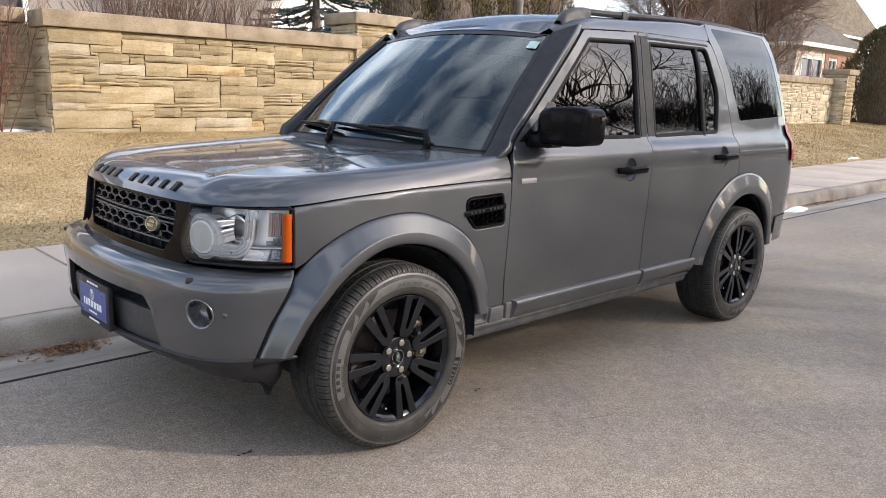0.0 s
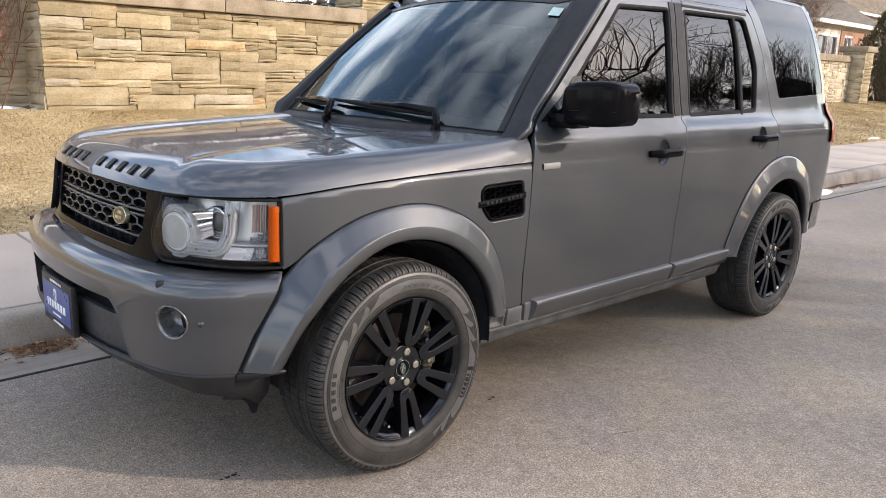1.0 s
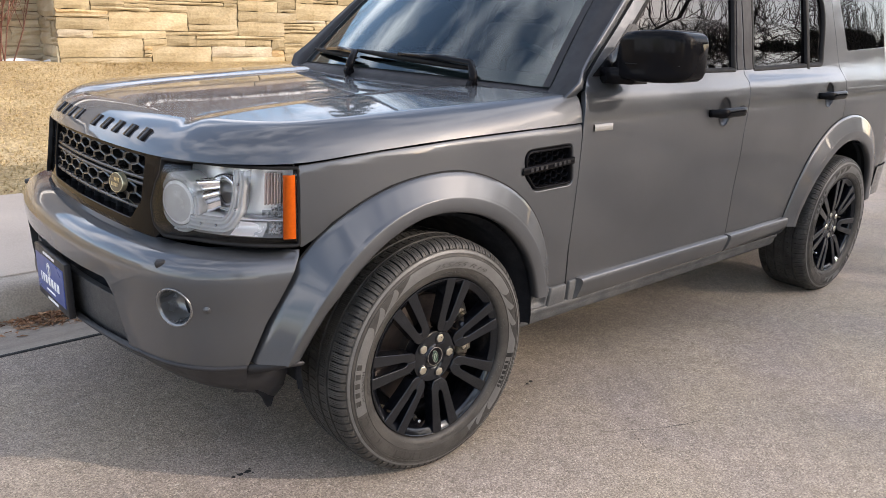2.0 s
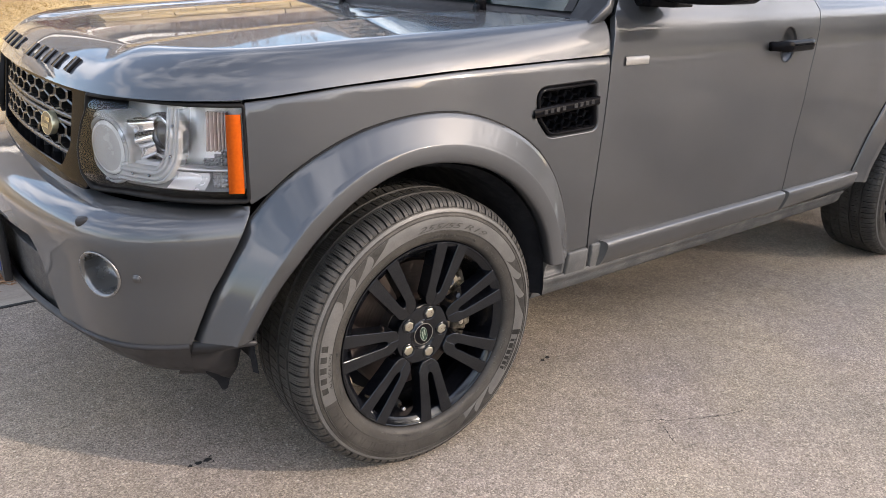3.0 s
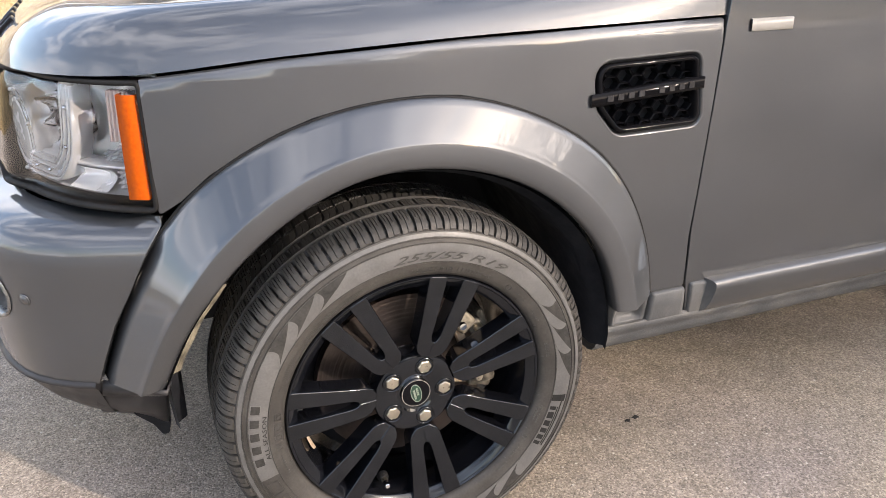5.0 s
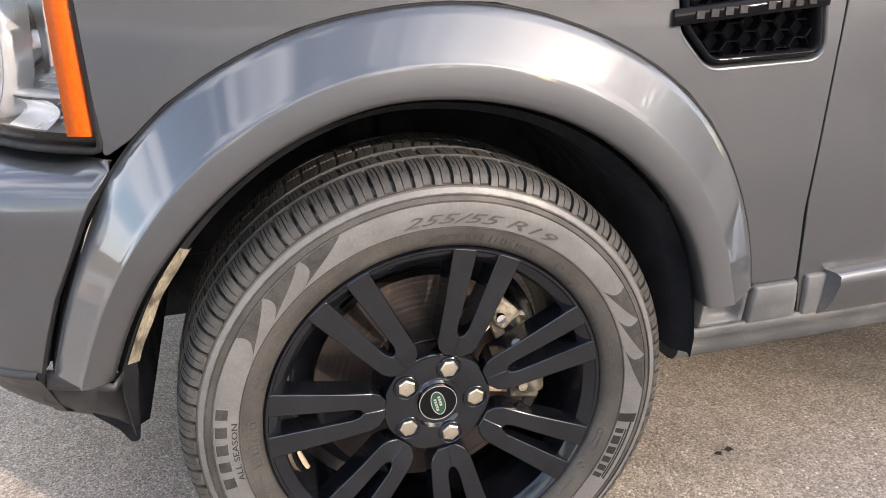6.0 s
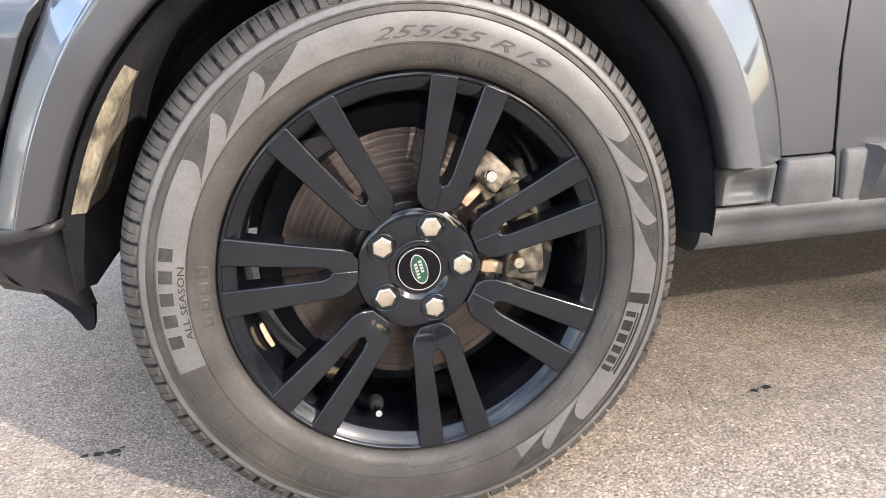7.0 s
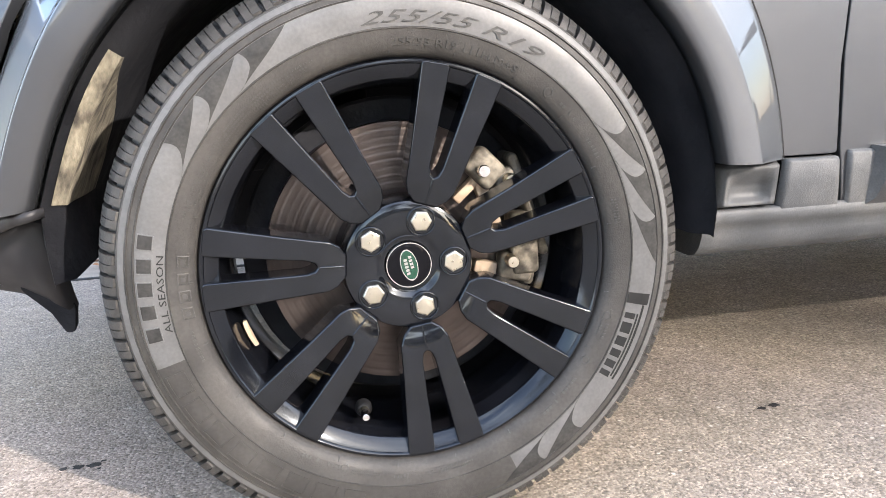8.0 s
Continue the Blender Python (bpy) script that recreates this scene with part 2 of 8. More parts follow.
    l.new(at.outputs["Object"], patch.inputs["Vector"])
    tint = n.new("ShaderNodeValToRGB")
    tint.color_ramp.elements[0].position, tint.color_ramp.elements[0].color = 0.42, (1.035, 0.985, 0.89, 1)
    tint.color_ramp.elements[1].position, tint.color_ramp.elements[1].color = 0.70, (0.97, 0.93, 0.93, 1)
    l.new(patch.outputs["Fac"], tint.inputs["Fac"])
    hue = n.new("ShaderNodeVectorMath")
    hue.operation = "MULTIPLY"
    l.new(was, hue.inputs[0])
    l.new(tint.outputs["Color"], hue.inputs[1])
    times = n.new("ShaderNodeVectorMath")
    times.operation = "MULTIPLY"
    l.new(hue.outputs["Vector"], times.inputs[0])
    l.new(ramp.outputs["Color"], times.inputs[1])
    pale = n.new("ShaderNodeMix")
    pale.data_type = "RGBA"
    pale.inputs[7].default_value = (0.50, 0.45, 0.385, 1)
    l.new(both_.outputs["Value"], pale.inputs["Factor"])
    mottled = n.new("ShaderNodeVectorMath")
    mottled.operation = "SCALE"
    l.new(times.outputs["Vector"], mottled.inputs[0])
    l.new(mottle.outputs["Value"], mottled.inputs["Scale"])
    l.new(mottled.outputs["Vector"], pale.inputs[6])
    l.new(pale.outputs[2], bsdf.inputs["Base Color"])
    bump = n.new("ShaderNodeBump")
    bump.inputs["Strength"].default_value, bump.inputs["Distance"].default_value = 1.0, 0.0014
    pits = n.new("ShaderNodeTexNoise")
    pits.inputs["Scale"].default_value, pits.inputs["Detail"].default_value, pits.inputs["Roughness"].default_value = 150.0, 5.0, 0.62
    l.new(at.outputs["Object"], pits.inputs["Vector"])
    # stones stand proud of the binder
    mound = n.new("ShaderNodeMath")
    mound.operation = "MULTIPLY_ADD"
    mound.inputs[1].default_value = -1.1
    l.new(coarse.outputs["Distance"], mound.inputs[0])
    l.new(pits.outputs["Fac"], mound.inputs[2])
    l.new(mound.outputs["Value"], bump.inputs["Height"])
    l.new(bump.outputs["Normal"], bsdf.inputs["Normal"])
    return m


ASPHALT = asphalt_material("old_asphalt")
CONCRETE = material("weathered_concrete", [(0.46, 0.378, 0.305), (0.52, 0.432, 0.352), (0.57, 0.478, 0.392)], scale=1.4, rough=(0.8, 0.95), grain=(140.0, 0.86, 1.12),
                    bump=0.0016, bump_scale=160, spread=0.05)
KERB = material("stained_concrete", [(0.17, 0.14, 0.11), (0.35, 0.30, 0.245), (0.48, 0.415, 0.345)], scale=1.6, rough=(0.8, 0.95), grain=(120.0, 0.8, 1.15), bump=0.002, bump_scale=120)
GUTTER = material("gutter_concrete", [(0.22, 0.182, 0.148), (0.38, 0.328, 0.272), (0.50, 0.435, 0.362)], scale=1.0, rough=(0.8, 0.95), grain=(110.0, 0.8, 1.15), bump=0.002,
                  bump_scale=110, stretch_by=(0.35, 3.0, 1))
TAR = material("tar_joint", [(0.008, 0.008, 0.008), (0.02, 0.018, 0.016)], scale=20, rough=(0.7, 0.9), bump=0.003, bump_scale=60)
LAWN = material("dry_lawn_soil", [(0.26, 0.182, 0.085), (0.38, 0.280, 0.142), (0.46, 0.355, 0.198)], scale=1.2, detail=9, rough=(0.9, 1.0), grain=(30.0, 0.6, 1.3), bump=0.02, bump_scale=40)
BLADES = material("dry_grass", [(0.29, 0.202, 0.086), (0.41, 0.300, 0.144), (0.50, 0.388, 0.208)], scale=0.9, rough=(0.8, 0.95), spread=0.18, island=True)
EARTH = material("bare_earth", [(0.14, 0.1, 0.06), (0.25, 0.19, 0.11)], scale=0.3, rough=(0.9, 1.0), bump=0.02, bump_scale=12)
STONE = material("buff_sandstone", [(0.235, 0.183, 0.098), (0.32, 0.254, 0.148), (0.385, 0.318, 0.204)], scale=2.2, detail=8, rough=(0.8, 0.95), grain=(26.0, 0.86, 1.1),
                 bump=0.007, bump_scale=26, spread=0.20, stretch_by=(1, 1, 1.4))
STONE_GREY = material("grey_sandstone", [(0.27, 0.225, 0.155), (0.36, 0.305, 0.215), (0.42, 0.365, 0.265)], scale=2.2, detail=8, rough=(0.8, 0.95), grain=(26.0, 0.86, 1.1),
                      bump=0.007, bump_scale=26, spread=0.18, stretch_by=(1, 1, 1.6))
STONE_RUST = material("rust_sandstone", [(0.33, 0.21, 0.1), (0.43, 0.31, 0.16), (0.5, 0.39, 0.23)], scale=3.2, detail=8, rough=(0.8, 0.95), grain=(26.0, 0.86, 1.1),
                      bump=0.012, bump_scale=22, spread=0.12)
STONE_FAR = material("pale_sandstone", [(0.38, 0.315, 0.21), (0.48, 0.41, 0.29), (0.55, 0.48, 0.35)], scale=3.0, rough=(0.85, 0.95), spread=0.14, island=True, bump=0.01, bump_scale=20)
MORTAR = material("dark_mortar", [(0.17, 0.135, 0.085), (0.27, 0.215, 0.14)], scale=8, rough=(0.9, 1.0), bump=0.008, bump_scale=40)
CAP = material("precast_cap", [(0.22, 0.172, 0.115), (0.30, 0.24, 0.165), (0.36, 0.295, 0.21)], scale=4.0, rough=(0.85, 0.95), grain=(60.0, 0.8, 1.15), bump=0.004, bump_scale=70)
BARK = material("grey_bark", [(0.09, 0.07, 0.055), (0.17, 0.135, 0.11)], scale=6, rough=(0.85, 1.0), bump=0.02, bump_scale=14, stretch_by=(3, 3, 0.6))
DARK_TWIG = material("dark_twigs", [(0.025, 0.02, 0.017), (0.045, 0.036, 0.03)], scale=3, rough=(0.85, 1.0))
TWIG = material("brown_twigs", [(0.12, 0.075, 0.05), (0.2, 0.13, 0.09)], scale=3, rough=(0.85, 1.0))
RED_TWIG = material("red_brown_twigs", [(0.15, 0.065, 0.045), (0.25, 0.12, 0.08)], scale=3, rough=(0.85, 1.0))
CEDAR = material("bronze_green_foliage", [(0.05, 0.05, 0.02), (0.105, 0.085, 0.032), (0.17, 0.12, 0.05)], scale=1.4, rough=(0.7, 0.9), spread=0.4, island=True)
CEDAR_DARK = material("dark_green_foliage", [(0.020, 0.026, 0.014), (0.036, 0.042, 0.022)], scale=1.4, rough=(0.75, 0.9), spread=0.4, island=True)
SPRUCE = material("blue_green_needles", [(0.045, 0.072, 0.075), (0.075, 0.11, 0.115), (0.11, 0.15, 0.155)], scale=2.0, rough=(0.7, 0.9), spread=0.4, island=True)
DEAD_LEAF = material("dead_leaves", [(0.15, 0.068, 0.032), (0.26, 0.135, 0.070), (0.37, 0.235, 0.14)], scale=20, rough=(0.8, 0.95), spread=0.5, island=True)
SNOW = material("old_snow", [(0.7, 0.71, 0.73), (0.82, 0.83, 0.85)], scale=12, rough=(0.6, 0.8), bump=0.01, bump_scale=40)
SHINGLE = material("grey_brown_shingles", [(0.12, 0.105, 0.085), (0.2, 0.175, 0.145)], scale=6, rough=(0.9, 1.0), spread=0.2, island=True)
SIDING = material("cream_siding", [(0.50, 0.455, 0.37), (0.57, 0.52, 0.43)], scale=2, rough=(0.6, 0.75))
SIDING_GREY = material("grey_siding", [(0.22, 0.2, 0.18), (0.29, 0.265, 0.24)], scale=2, rough=(0.6, 0.75))
WHITE = material("white_paint", [(0.74, 0.73, 0.7), (0.8, 0.79, 0.76)], scale=4, rough=(0.5, 0.65))
BRICK = material("orange_brick", [(0.30, 0.155, 0.095), (0.40, 0.23, 0.15)], scale=9, rough=(0.8, 0.95), spread=0.2, island=True)
PANE = material("dark_window_pane", [(0.03, 0.04, 0.05), (0.05, 0.065, 0.08)], rough=(0.03, 0.06), coat=0.8)
POLE = material("grey_green_pole", [(0.16, 0.155, 0.12), (0.22, 0.21, 0.17)], scale=5, rough=(0.5, 0.7))

# ---- building helpers ----
import collections
from mathutils.geometry import delaunay_2d_cdt


def link(name, verts, faces, mats, parent=None, label="", smooth=True, normals=None, slots=None):
    me = bpy.data.meshes.new(name)
    if normals is not None:
        # every face looks the way that its corners' normals do
        faces = [f if sum((normals[i] for i in f), Vector()).dot((Vector(verts[f[1]]) - Vector(verts[f[0]])).cross(Vector(verts[f[2]]) - Vector(verts[f[0]]))) >= 0 else f[::-1] for f in faces]
        # and no normal looks against the faces round it
        round_it = [Vector() for _ in verts]
        for f in faces:
            n = (Vector(verts[f[1]]) - Vector(verts[f[0]])).cross(Vector(verts[f[2]]) - Vector(verts[f[0]]))
            for i in f:
                round_it[i] += n
        normals = [n if n.dot(g) >= 0 or g.length < 1e-12 else -n for n, g in zip(normals, round_it)]
    me.from_pydata([tuple(v) for v in verts], [], faces)
    for m in mats if isinstance(mats, (list, tuple)) else [mats]:
        me.materials.append(m)
    if slots:
        me.polygons.foreach_set("material_index", slots)
    me.polygons.foreach_set("use_smooth", [smooth] * len(me.polygons))
    me.update()
    if normals is not None:
        me.normals_split_custom_set_from_vertices([tuple(n) for n in normals])
    ob = new(name, me)
    if parent:
        ob.parent = parent
    if label:
        tagged(ob, label)
    return ob


def part(name, bm, mat, parent=None, label="", smooth=None):
    """A bmesh as one mesh object. smooth: the angle in degrees above which edges stay sharp."""
    me = bpy.data.meshes.new(name)
    if smooth is not None:
        for f in bm.faces:
            f.smooth = True
        for e in bm.edges:
            e.smooth = len(e.link_faces) == 2 and e.calc_face_angle(0) < radians(smooth)
    bm.to_mesh(me)
    bm.free()
    me.materials.append(mat)
    ob = new(name, me)
    if parent:
        ob.parent = parent
    if label:
        tagged(ob, label)
    return ob


def empty(name, x=0, y=0, z=0):
    ob = new(name)
    ob.empty_display_size = 0.2
    ob.matrix_world = Matrix.Translation((x, y, z))
    return ob


def smooth_curve(pts):
    """A smooth function through (x, value) pairs that does not overshoot."""
    xs, ys, n = [p[0] for p in pts], [p[1] for p in pts], len(pts)
    d = [(ys[i + 1] - ys[i]) / (xs[i + 1] - xs[i]) for i in range(n - 1)]
    m = [d[0]] + [0 if d[i - 1] * d[i] <= 0 else 2 * d[i - 1] * d[i] / (d[i - 1] + d[i]) for i in range(1, n - 1)] + [d[-1]]

    def at(x):
        if x <= xs[0]:
            return ys[0] + m[0] * (x - xs[0])
        if x >= xs[-1]:
            return ys[-1] + m[-1] * (x - xs[-1])
        i = int(np.searchsorted(xs, x, "right")) - 1
        h = xs[i + 1] - xs[i]
        t = (x - xs[i]) / h
        return (2 * t**3 - 3 * t * t + 1) * ys[i] + (t**3 - 2 * t * t + t) * h * m[i] + (3 * t * t - 2 * t**3) * ys[i + 1] + (t**3 - t * t) * h * m[i + 1]

    return at


def spline(pts, n, closed=False):
    """n points at even steps along a Catmull-Rom curve through pts."""
    pts = [Vector(p) for p in pts]
    k = len(pts)
    fine = []
    for i in range(k if closed else k - 1):
        p0, p1, p2, p3 = (pts[j % k] if closed else pts[min(max(j, 0), k - 1)] for j in (i - 1, i, i + 1, i + 2))
        for s in range(12):
            t = s / 12
            fine.append(0.5 * (2 * p1 + (p2 - p0) * t + (2 * p0 - 5 * p1 + 4 * p2 - p3) * t * t + (3 * p1 - p0 - 3 * p2 + p3) * t**3))
    fine.append(pts[0].copy() if closed else pts[-1].copy())
    run = [0.0]
    for a, b in zip(fine, fine[1:]):
        run.append(run[-1] + (b - a).length)
    res, j = [], 0
    for i in range(n):
        want = run[-1] * i / (n if closed else n - 1)
        while j < len(run) - 2 and run[j + 1] < want:
            j += 1
        gap = run[j + 1] - run[j]
        res.append(fine[j].lerp(fine[j + 1], (want - run[j]) / gap if gap else 0))
    return res


def fillet(poly, radius, step=0.03):
    """A closed 2D outline with rounded corners, in even steps. A corner may carry its own radius as a third number."""
    k, res = len(poly), []
    for i in range(k):
        a, b, c = (Vector(poly[j % k][:2]) for j in (i - 1, i, i + 1))
        r = poly[i][2] if len(poly[i]) > 2 else radius
        u, v = (a - b), (c - b)
        lu, lv = u.length, v.length
        u, v = u / lu, v / lv
        angle = u.angle(v)
        if r <= 0 or angle > radians(176):
            res.append(b)
            continue
        cut = min(r / math.tan(angle / 2), lu * 0.48, lv * 0.48)
        p, q = b + u * cut, b + v * cut
        for s in range(7):
            t = s / 6
            res.append((1 - t) ** 2 * p + 2 * t * (1 - t) * b + t * t * q)
    even = []
    for a, b in zip(res, res[1:] + res[:1]):
        gap = (b - a).length
        for s in range(max(1, int(gap / step))):
            even.append(a.lerp(b, s / max(1, int(gap / step))))
    return even


def area(poly):
    return sum(a.x * b.y - b.x * a.y for a, b in zip(poly, poly[1:] + poly[:1])) / 2


def inside(poly, x, y):
    hit = False
    for a, b in zip(poly, poly[1:] + poly[:1]):
        if (a.y > y) != (b.y > y) and x < (b.x - a.x) * (y - a.y) / (b.y - a.y) + a.x:
            hit = not hit
    return hit


def fill(outline, holes, step):
    """Points and triangles of an outlined region, with a grid of points inside."""
    loops = [outline, *holes]
    pts, edges = [], []
    for loop in loops:
        base = len(pts)
        pts += [Vector(p) for p in loop]
        edges += [(base + i, base + (i + 1) % len(loop)) for i in range(len(loop))]
    lo = Vector((min(p.x for p in outline), min(p.y for p in outline)))
    hi = Vector((max(p.x for p in outline), max(p.y for p in outline)))
    rim = np.array([(p.x, p.y) for p in pts])
    for i in range(int((hi.x - lo.x) / step) + 1):
        for j in range(int((hi.y - lo.y) / step) + 1):
            x, y = lo.x + (i + 0.5) * step, lo.y + (j + 0.5) * step
            if ((rim - (x, y)) ** 2).sum(1).min() > (0.4 * step) ** 2 and inside(outline, x, y) and not any(inside(h, x, y) for h in holes):
                pts.append(Vector((x, y)))
    vs, _, fs, *_ = delaunay_2d_cdt(pts, edges, [], 0, 1e-6)
    keep = []
    for f in fs:
        c = (vs[f[0]] + vs[f[1]] + vs[f[2]]) / 3
        if inside(outline, c.x, c.y) and not any(inside(h, c.x, c.y) for h in holes):
            keep.append(list(f))
    return vs, keep


def sheet(name, outline, fn, mat, parent=None, holes=(), step=0.04, depth=0.018, roll=0.002, flip=False, label="", mirror=None):
    """A curved panel: a 2D outline laid on the surface fn(u, v), with a rounded edge turned in by depth. mirror: y of a plane to mirror in."""
    outline = list(outline) if area(list(outline)) > 0 else list(outline)[::-1]
    holes = [list(h) if area(list(h)) < 0 else list(h)[::-1] for h in holes]
    sign = -1.0 if flip else 1.0

    def frame_at(u, v):
        e = 0.002
        p = fn(u, v)
        n = (fn(u + e, v) - fn(u - e, v)).cross(fn(u, v + e) - fn(u, v - e)) * sign
        return p, n.normalized()

    vs, fs = fill(outline, holes, step)
    verts, normals = [], []
    for v in vs:
        p, n = frame_at(v.x, v.y)
        verts.append(p)
        normals.append(n)
    faces = [f if not flip else f[::-1] for f in fs]
    if depth:
        for loop in (outline, *holes):
            k, rings = len(loop), []
            for i in range(k):
                d = (loop[(i + 1) % k] - loop[i - 1])
                o = Vector((d.y, -d.x)).normalized()
                p, n = frame_at(*loop[i])
                q, m = frame_at(*(loop[i] + o * roll))
                way = (q - p).normalized()
                rings.append(((p, n), (p + way * roll * 0.7 - n * roll * 0.3, (n + way).normalized()), (p + way * roll - n * roll, way), (p + way * roll - n * depth, way)))
            base = len(verts)
            for ring in rings:
                for p, n in ring:
                    verts.append(p)
                    normals.append(n)
            for i in range(k):
                for s in range(3):
                    a, b = base + 4 * i + s, base + 4 * ((i + 1) % k) + s
                    faces.append([a, a + 1, b + 1, b] if not flip else [a, b, b + 1, a + 1])
    if mirror is not None:
        verts = [Vector((p.x, 2 * mirror - p.y, p.z)) for p in verts]
        normals = [Vector((n.x, -n.y, n.z)) for n in normals]
        faces = [f[::-1] for f in faces]
    return link(name, verts, faces, mat, parent, label, normals=normals)


def loft(name, rows, mat, parent=None, label="", closed=False, mirror=None, flip=False, smooth=True, caps=False, thick=0.0):
    """A surface through rows of equally many points."""
    if mirror is not None:
        rows = [[Vector((p[0], 2 * mirror - p[1], p[2])) for p in r] for r in rows]
        flip = not flip
    k = len(rows[0])
    verts = [Vector(p) for r in rows for p in r]
    faces = []
    for i in range(len(rows) - 1):
        for j in range(k if closed else k - 1):
            a, b, c, d = i * k + j, i * k + (j + 1) % k, (i + 1) * k + (j + 1) % k, (i + 1) * k + j
            faces.append([a, b, c, d] if not flip else [d, c, b, a])
    if caps:
        faces.append(list(range(k))[:: -1 if not flip else 1])
        faces.append([(len(rows) - 1) * k + j for j in range(k)][:: 1 if not flip else -1])
    ob = link(name, verts, faces, mat, parent, label, smooth=smooth)
    return ob


def add_box(bm, lo, hi, bevel=0.0, segments=2, m=None):
    """A box between two corners, with its edges rounded."""
    r = bmesh.ops.create_cube(bm, size=1.0)
    lo, hi = Vector(lo), Vector(hi)
    for v in r["verts"]:
        v.co = Vector(((lo[i] + hi[i]) / 2 + v.co[i] * (hi[i] - lo[i]) for i in range(3)))
    vs = list(r["verts"])
    if bevel:
        es = list({e for v in vs for e in v.link_edges})
        g = bmesh.ops.bevel(bm, geom=es, offset=bevel, segments=segments, affect="EDGES", profile=0.5)
        vs = list({v for f in g["faces"] for v in f.verts} | {v for v in vs if v.is_valid})
    if m is not None:
        bmesh.ops.transform(bm, matrix=m, verts=vs)
    return vs


def box(name, lo, hi, mat, parent=None, label="", bevel=0.004, segments=2, m=None):
    bm = bmesh.new()
    add_box(bm, lo, hi, bevel, segments, m)
    return part(name, bm, mat, parent, label, smooth=40)


def tube(name, pts, radius, mat, parent=None, label="", sides=8, ends=True, squash=None):
    """A round bar along points; radius a number or one a point."""
    pts = [Vector(p) for p in pts]
    rows = []
    side_way = None
    for i, p in enumerate(pts):
        d = (pts[min(i + 1, len(pts) - 1)] - pts[max(i - 1, 0)]).normalized()
        if side_way is None:
            side_way = d.orthogonal().normalized()
        side_way = (side_way - d * side_way.dot(d)).normalized()
        up = d.cross(side_way)
        r = radius[i] if isinstance(radius, (list, tuple)) else radius
        rows.append([p + (side_way * math.cos(2 * math.pi * j / sides) + up * math.sin(2 * math.pi * j / sides)) * r for j in range(sides)])
    return loft(name, rows, mat, parent, label, closed=True, caps=ends)


def lathe_rows(profile, n, a0=0.0, a1=2 * math.pi):
    """Rows round the y axis of (r, y) pairs."""
    return [[Vector((r * math.cos(a0 + (a1 - a0) * i / n), y, r * math.sin(a0 + (a1 - a0) * i / n))) for r, y in profile] for i in range(n + 1)]


def lathe(name, profile, n, mat, parent=None, label="", at=(0, 0, 0)):
    """A ring turned round the y axis."""
    k = len(profile)
    verts = [Vector((r * math.cos(2 * math.pi * i / n) + at[0], y + at[1], r * math.sin(2 * math.pi * i / n) + at[2])) for i in range(n) for r, y in profile]
    faces = [[i * k + j, i * k + j + 1, (i + 1) % n * k + j + 1, (i + 1) % n * k + j] for i in range(n) for j in range(k - 1)]
    ob = link(name, verts, faces, mat, parent, label)
    bm = bmesh.new()
    bm.from_mesh(ob.data)
    bmesh.ops.remove_doubles(bm, verts=bm.verts, dist=1e-5)
    bmesh.ops.recalc_face_normals(bm, faces=bm.faces)
    for e in bm.edges:
        e.smooth = len(e.link_faces) == 2 and e.calc_face_angle(0) < radians(35)
    bm.to_mesh(ob.data)
    bm.free()
    return ob


def letters(text, size):
    """Vertices and faces of a line of writing in the built-in font, centred on its middle."""
    cu = bpy.data.curves.new("writing", "FONT")
    cu.body, cu.size, cu.align_x, cu.align_y, cu.resolution_u = text, size, "CENTER", "CENTER", 2
    ob = bpy.data.objects.new("writing", cu)
    me = bpy.data.meshes.new_from_object(ob)
    vs, fs = [v.co.copy() for v in me.vertices], [list(p.vertices) for p in me.polygons]
    bpy.data.objects.remove(ob)
    bpy.data.meshes.remove(me)
    return vs, fs

# ---- the street ----
def strip(name, rows, mat, label="", xs=None, parent=None, smooth=True):
    """A long strip along x: rows of (y, z), cut at the given places."""
    return loft(name, [[(x, y, z) for x in xs] for y, z in rows], mat, parent, label, flip=True, smooth=smooth)


def ground_rise(y):
    """Height of the lawn above the road."""
    return 0.17 + 0.57 * min(max((y - 4.15) / 4.85, 0), 1)


FAR = [-900, -300, -100, -40, -12, -4, 0, 4, 8, 12, 20, 30, 45, 80, 200, 400, 900]
tagged(strip("ground", [(-900, -0.06), (-60, -0.06), (-8.2, -0.06), (2, -0.06), (9, -0.06), (60, -0.06), (900, -0.06)], EARTH, xs=FAR),
       "bare brown winter earth reaching to the horizon", "ground", kind="structure")
tagged(strip("road", [(-7.6, -0.02), (-3.0, 0.0), (1.72, 0.0)], ASPHALT, xs=FAR), "worn grey-brown asphalt street with pale stone specks", "road", kind="structure")
tagged(strip("gutter", [(1.72, 0.002), (1.95, -0.012), (2.10, -0.015), (2.15, -0.01)], GUTTER, xs=FAR), "stained concrete gutter pan beside the kerb", "gutter", kind="structure")
tagged(strip("joint", [(1.702, 0.001), (1.706, 0.004), (1.722, 0.0045), (1.727, 0.001)], TAR, xs=FAR), "dark dirty joint between asphalt and gutter", "joint", kind="structure")
kerb = tagged(empty("kerb", 0, 2.2, 0), "worn pale concrete kerb with rounded edge", "kerb", kind="structure")
KERB_ROWS = [(2.13, -0.03), (2.145, 0.06), (2.16, 0.115), (2.175, 0.138), (2.20, 0.15), (2.30, 0.152), (2.30, 0.0)]
for i in range(-5, 20):
    x0, x1 = i * 3.05 + 0.4, i * 3.05 + 3.44
    k = loft("kerb_stone", [[(x, y - 2.2, z) for x in (x0, x0 + 0.01, x1 - 0.01, x1)] for y, z in KERB_ROWS], KERB, kerb, flip=True)
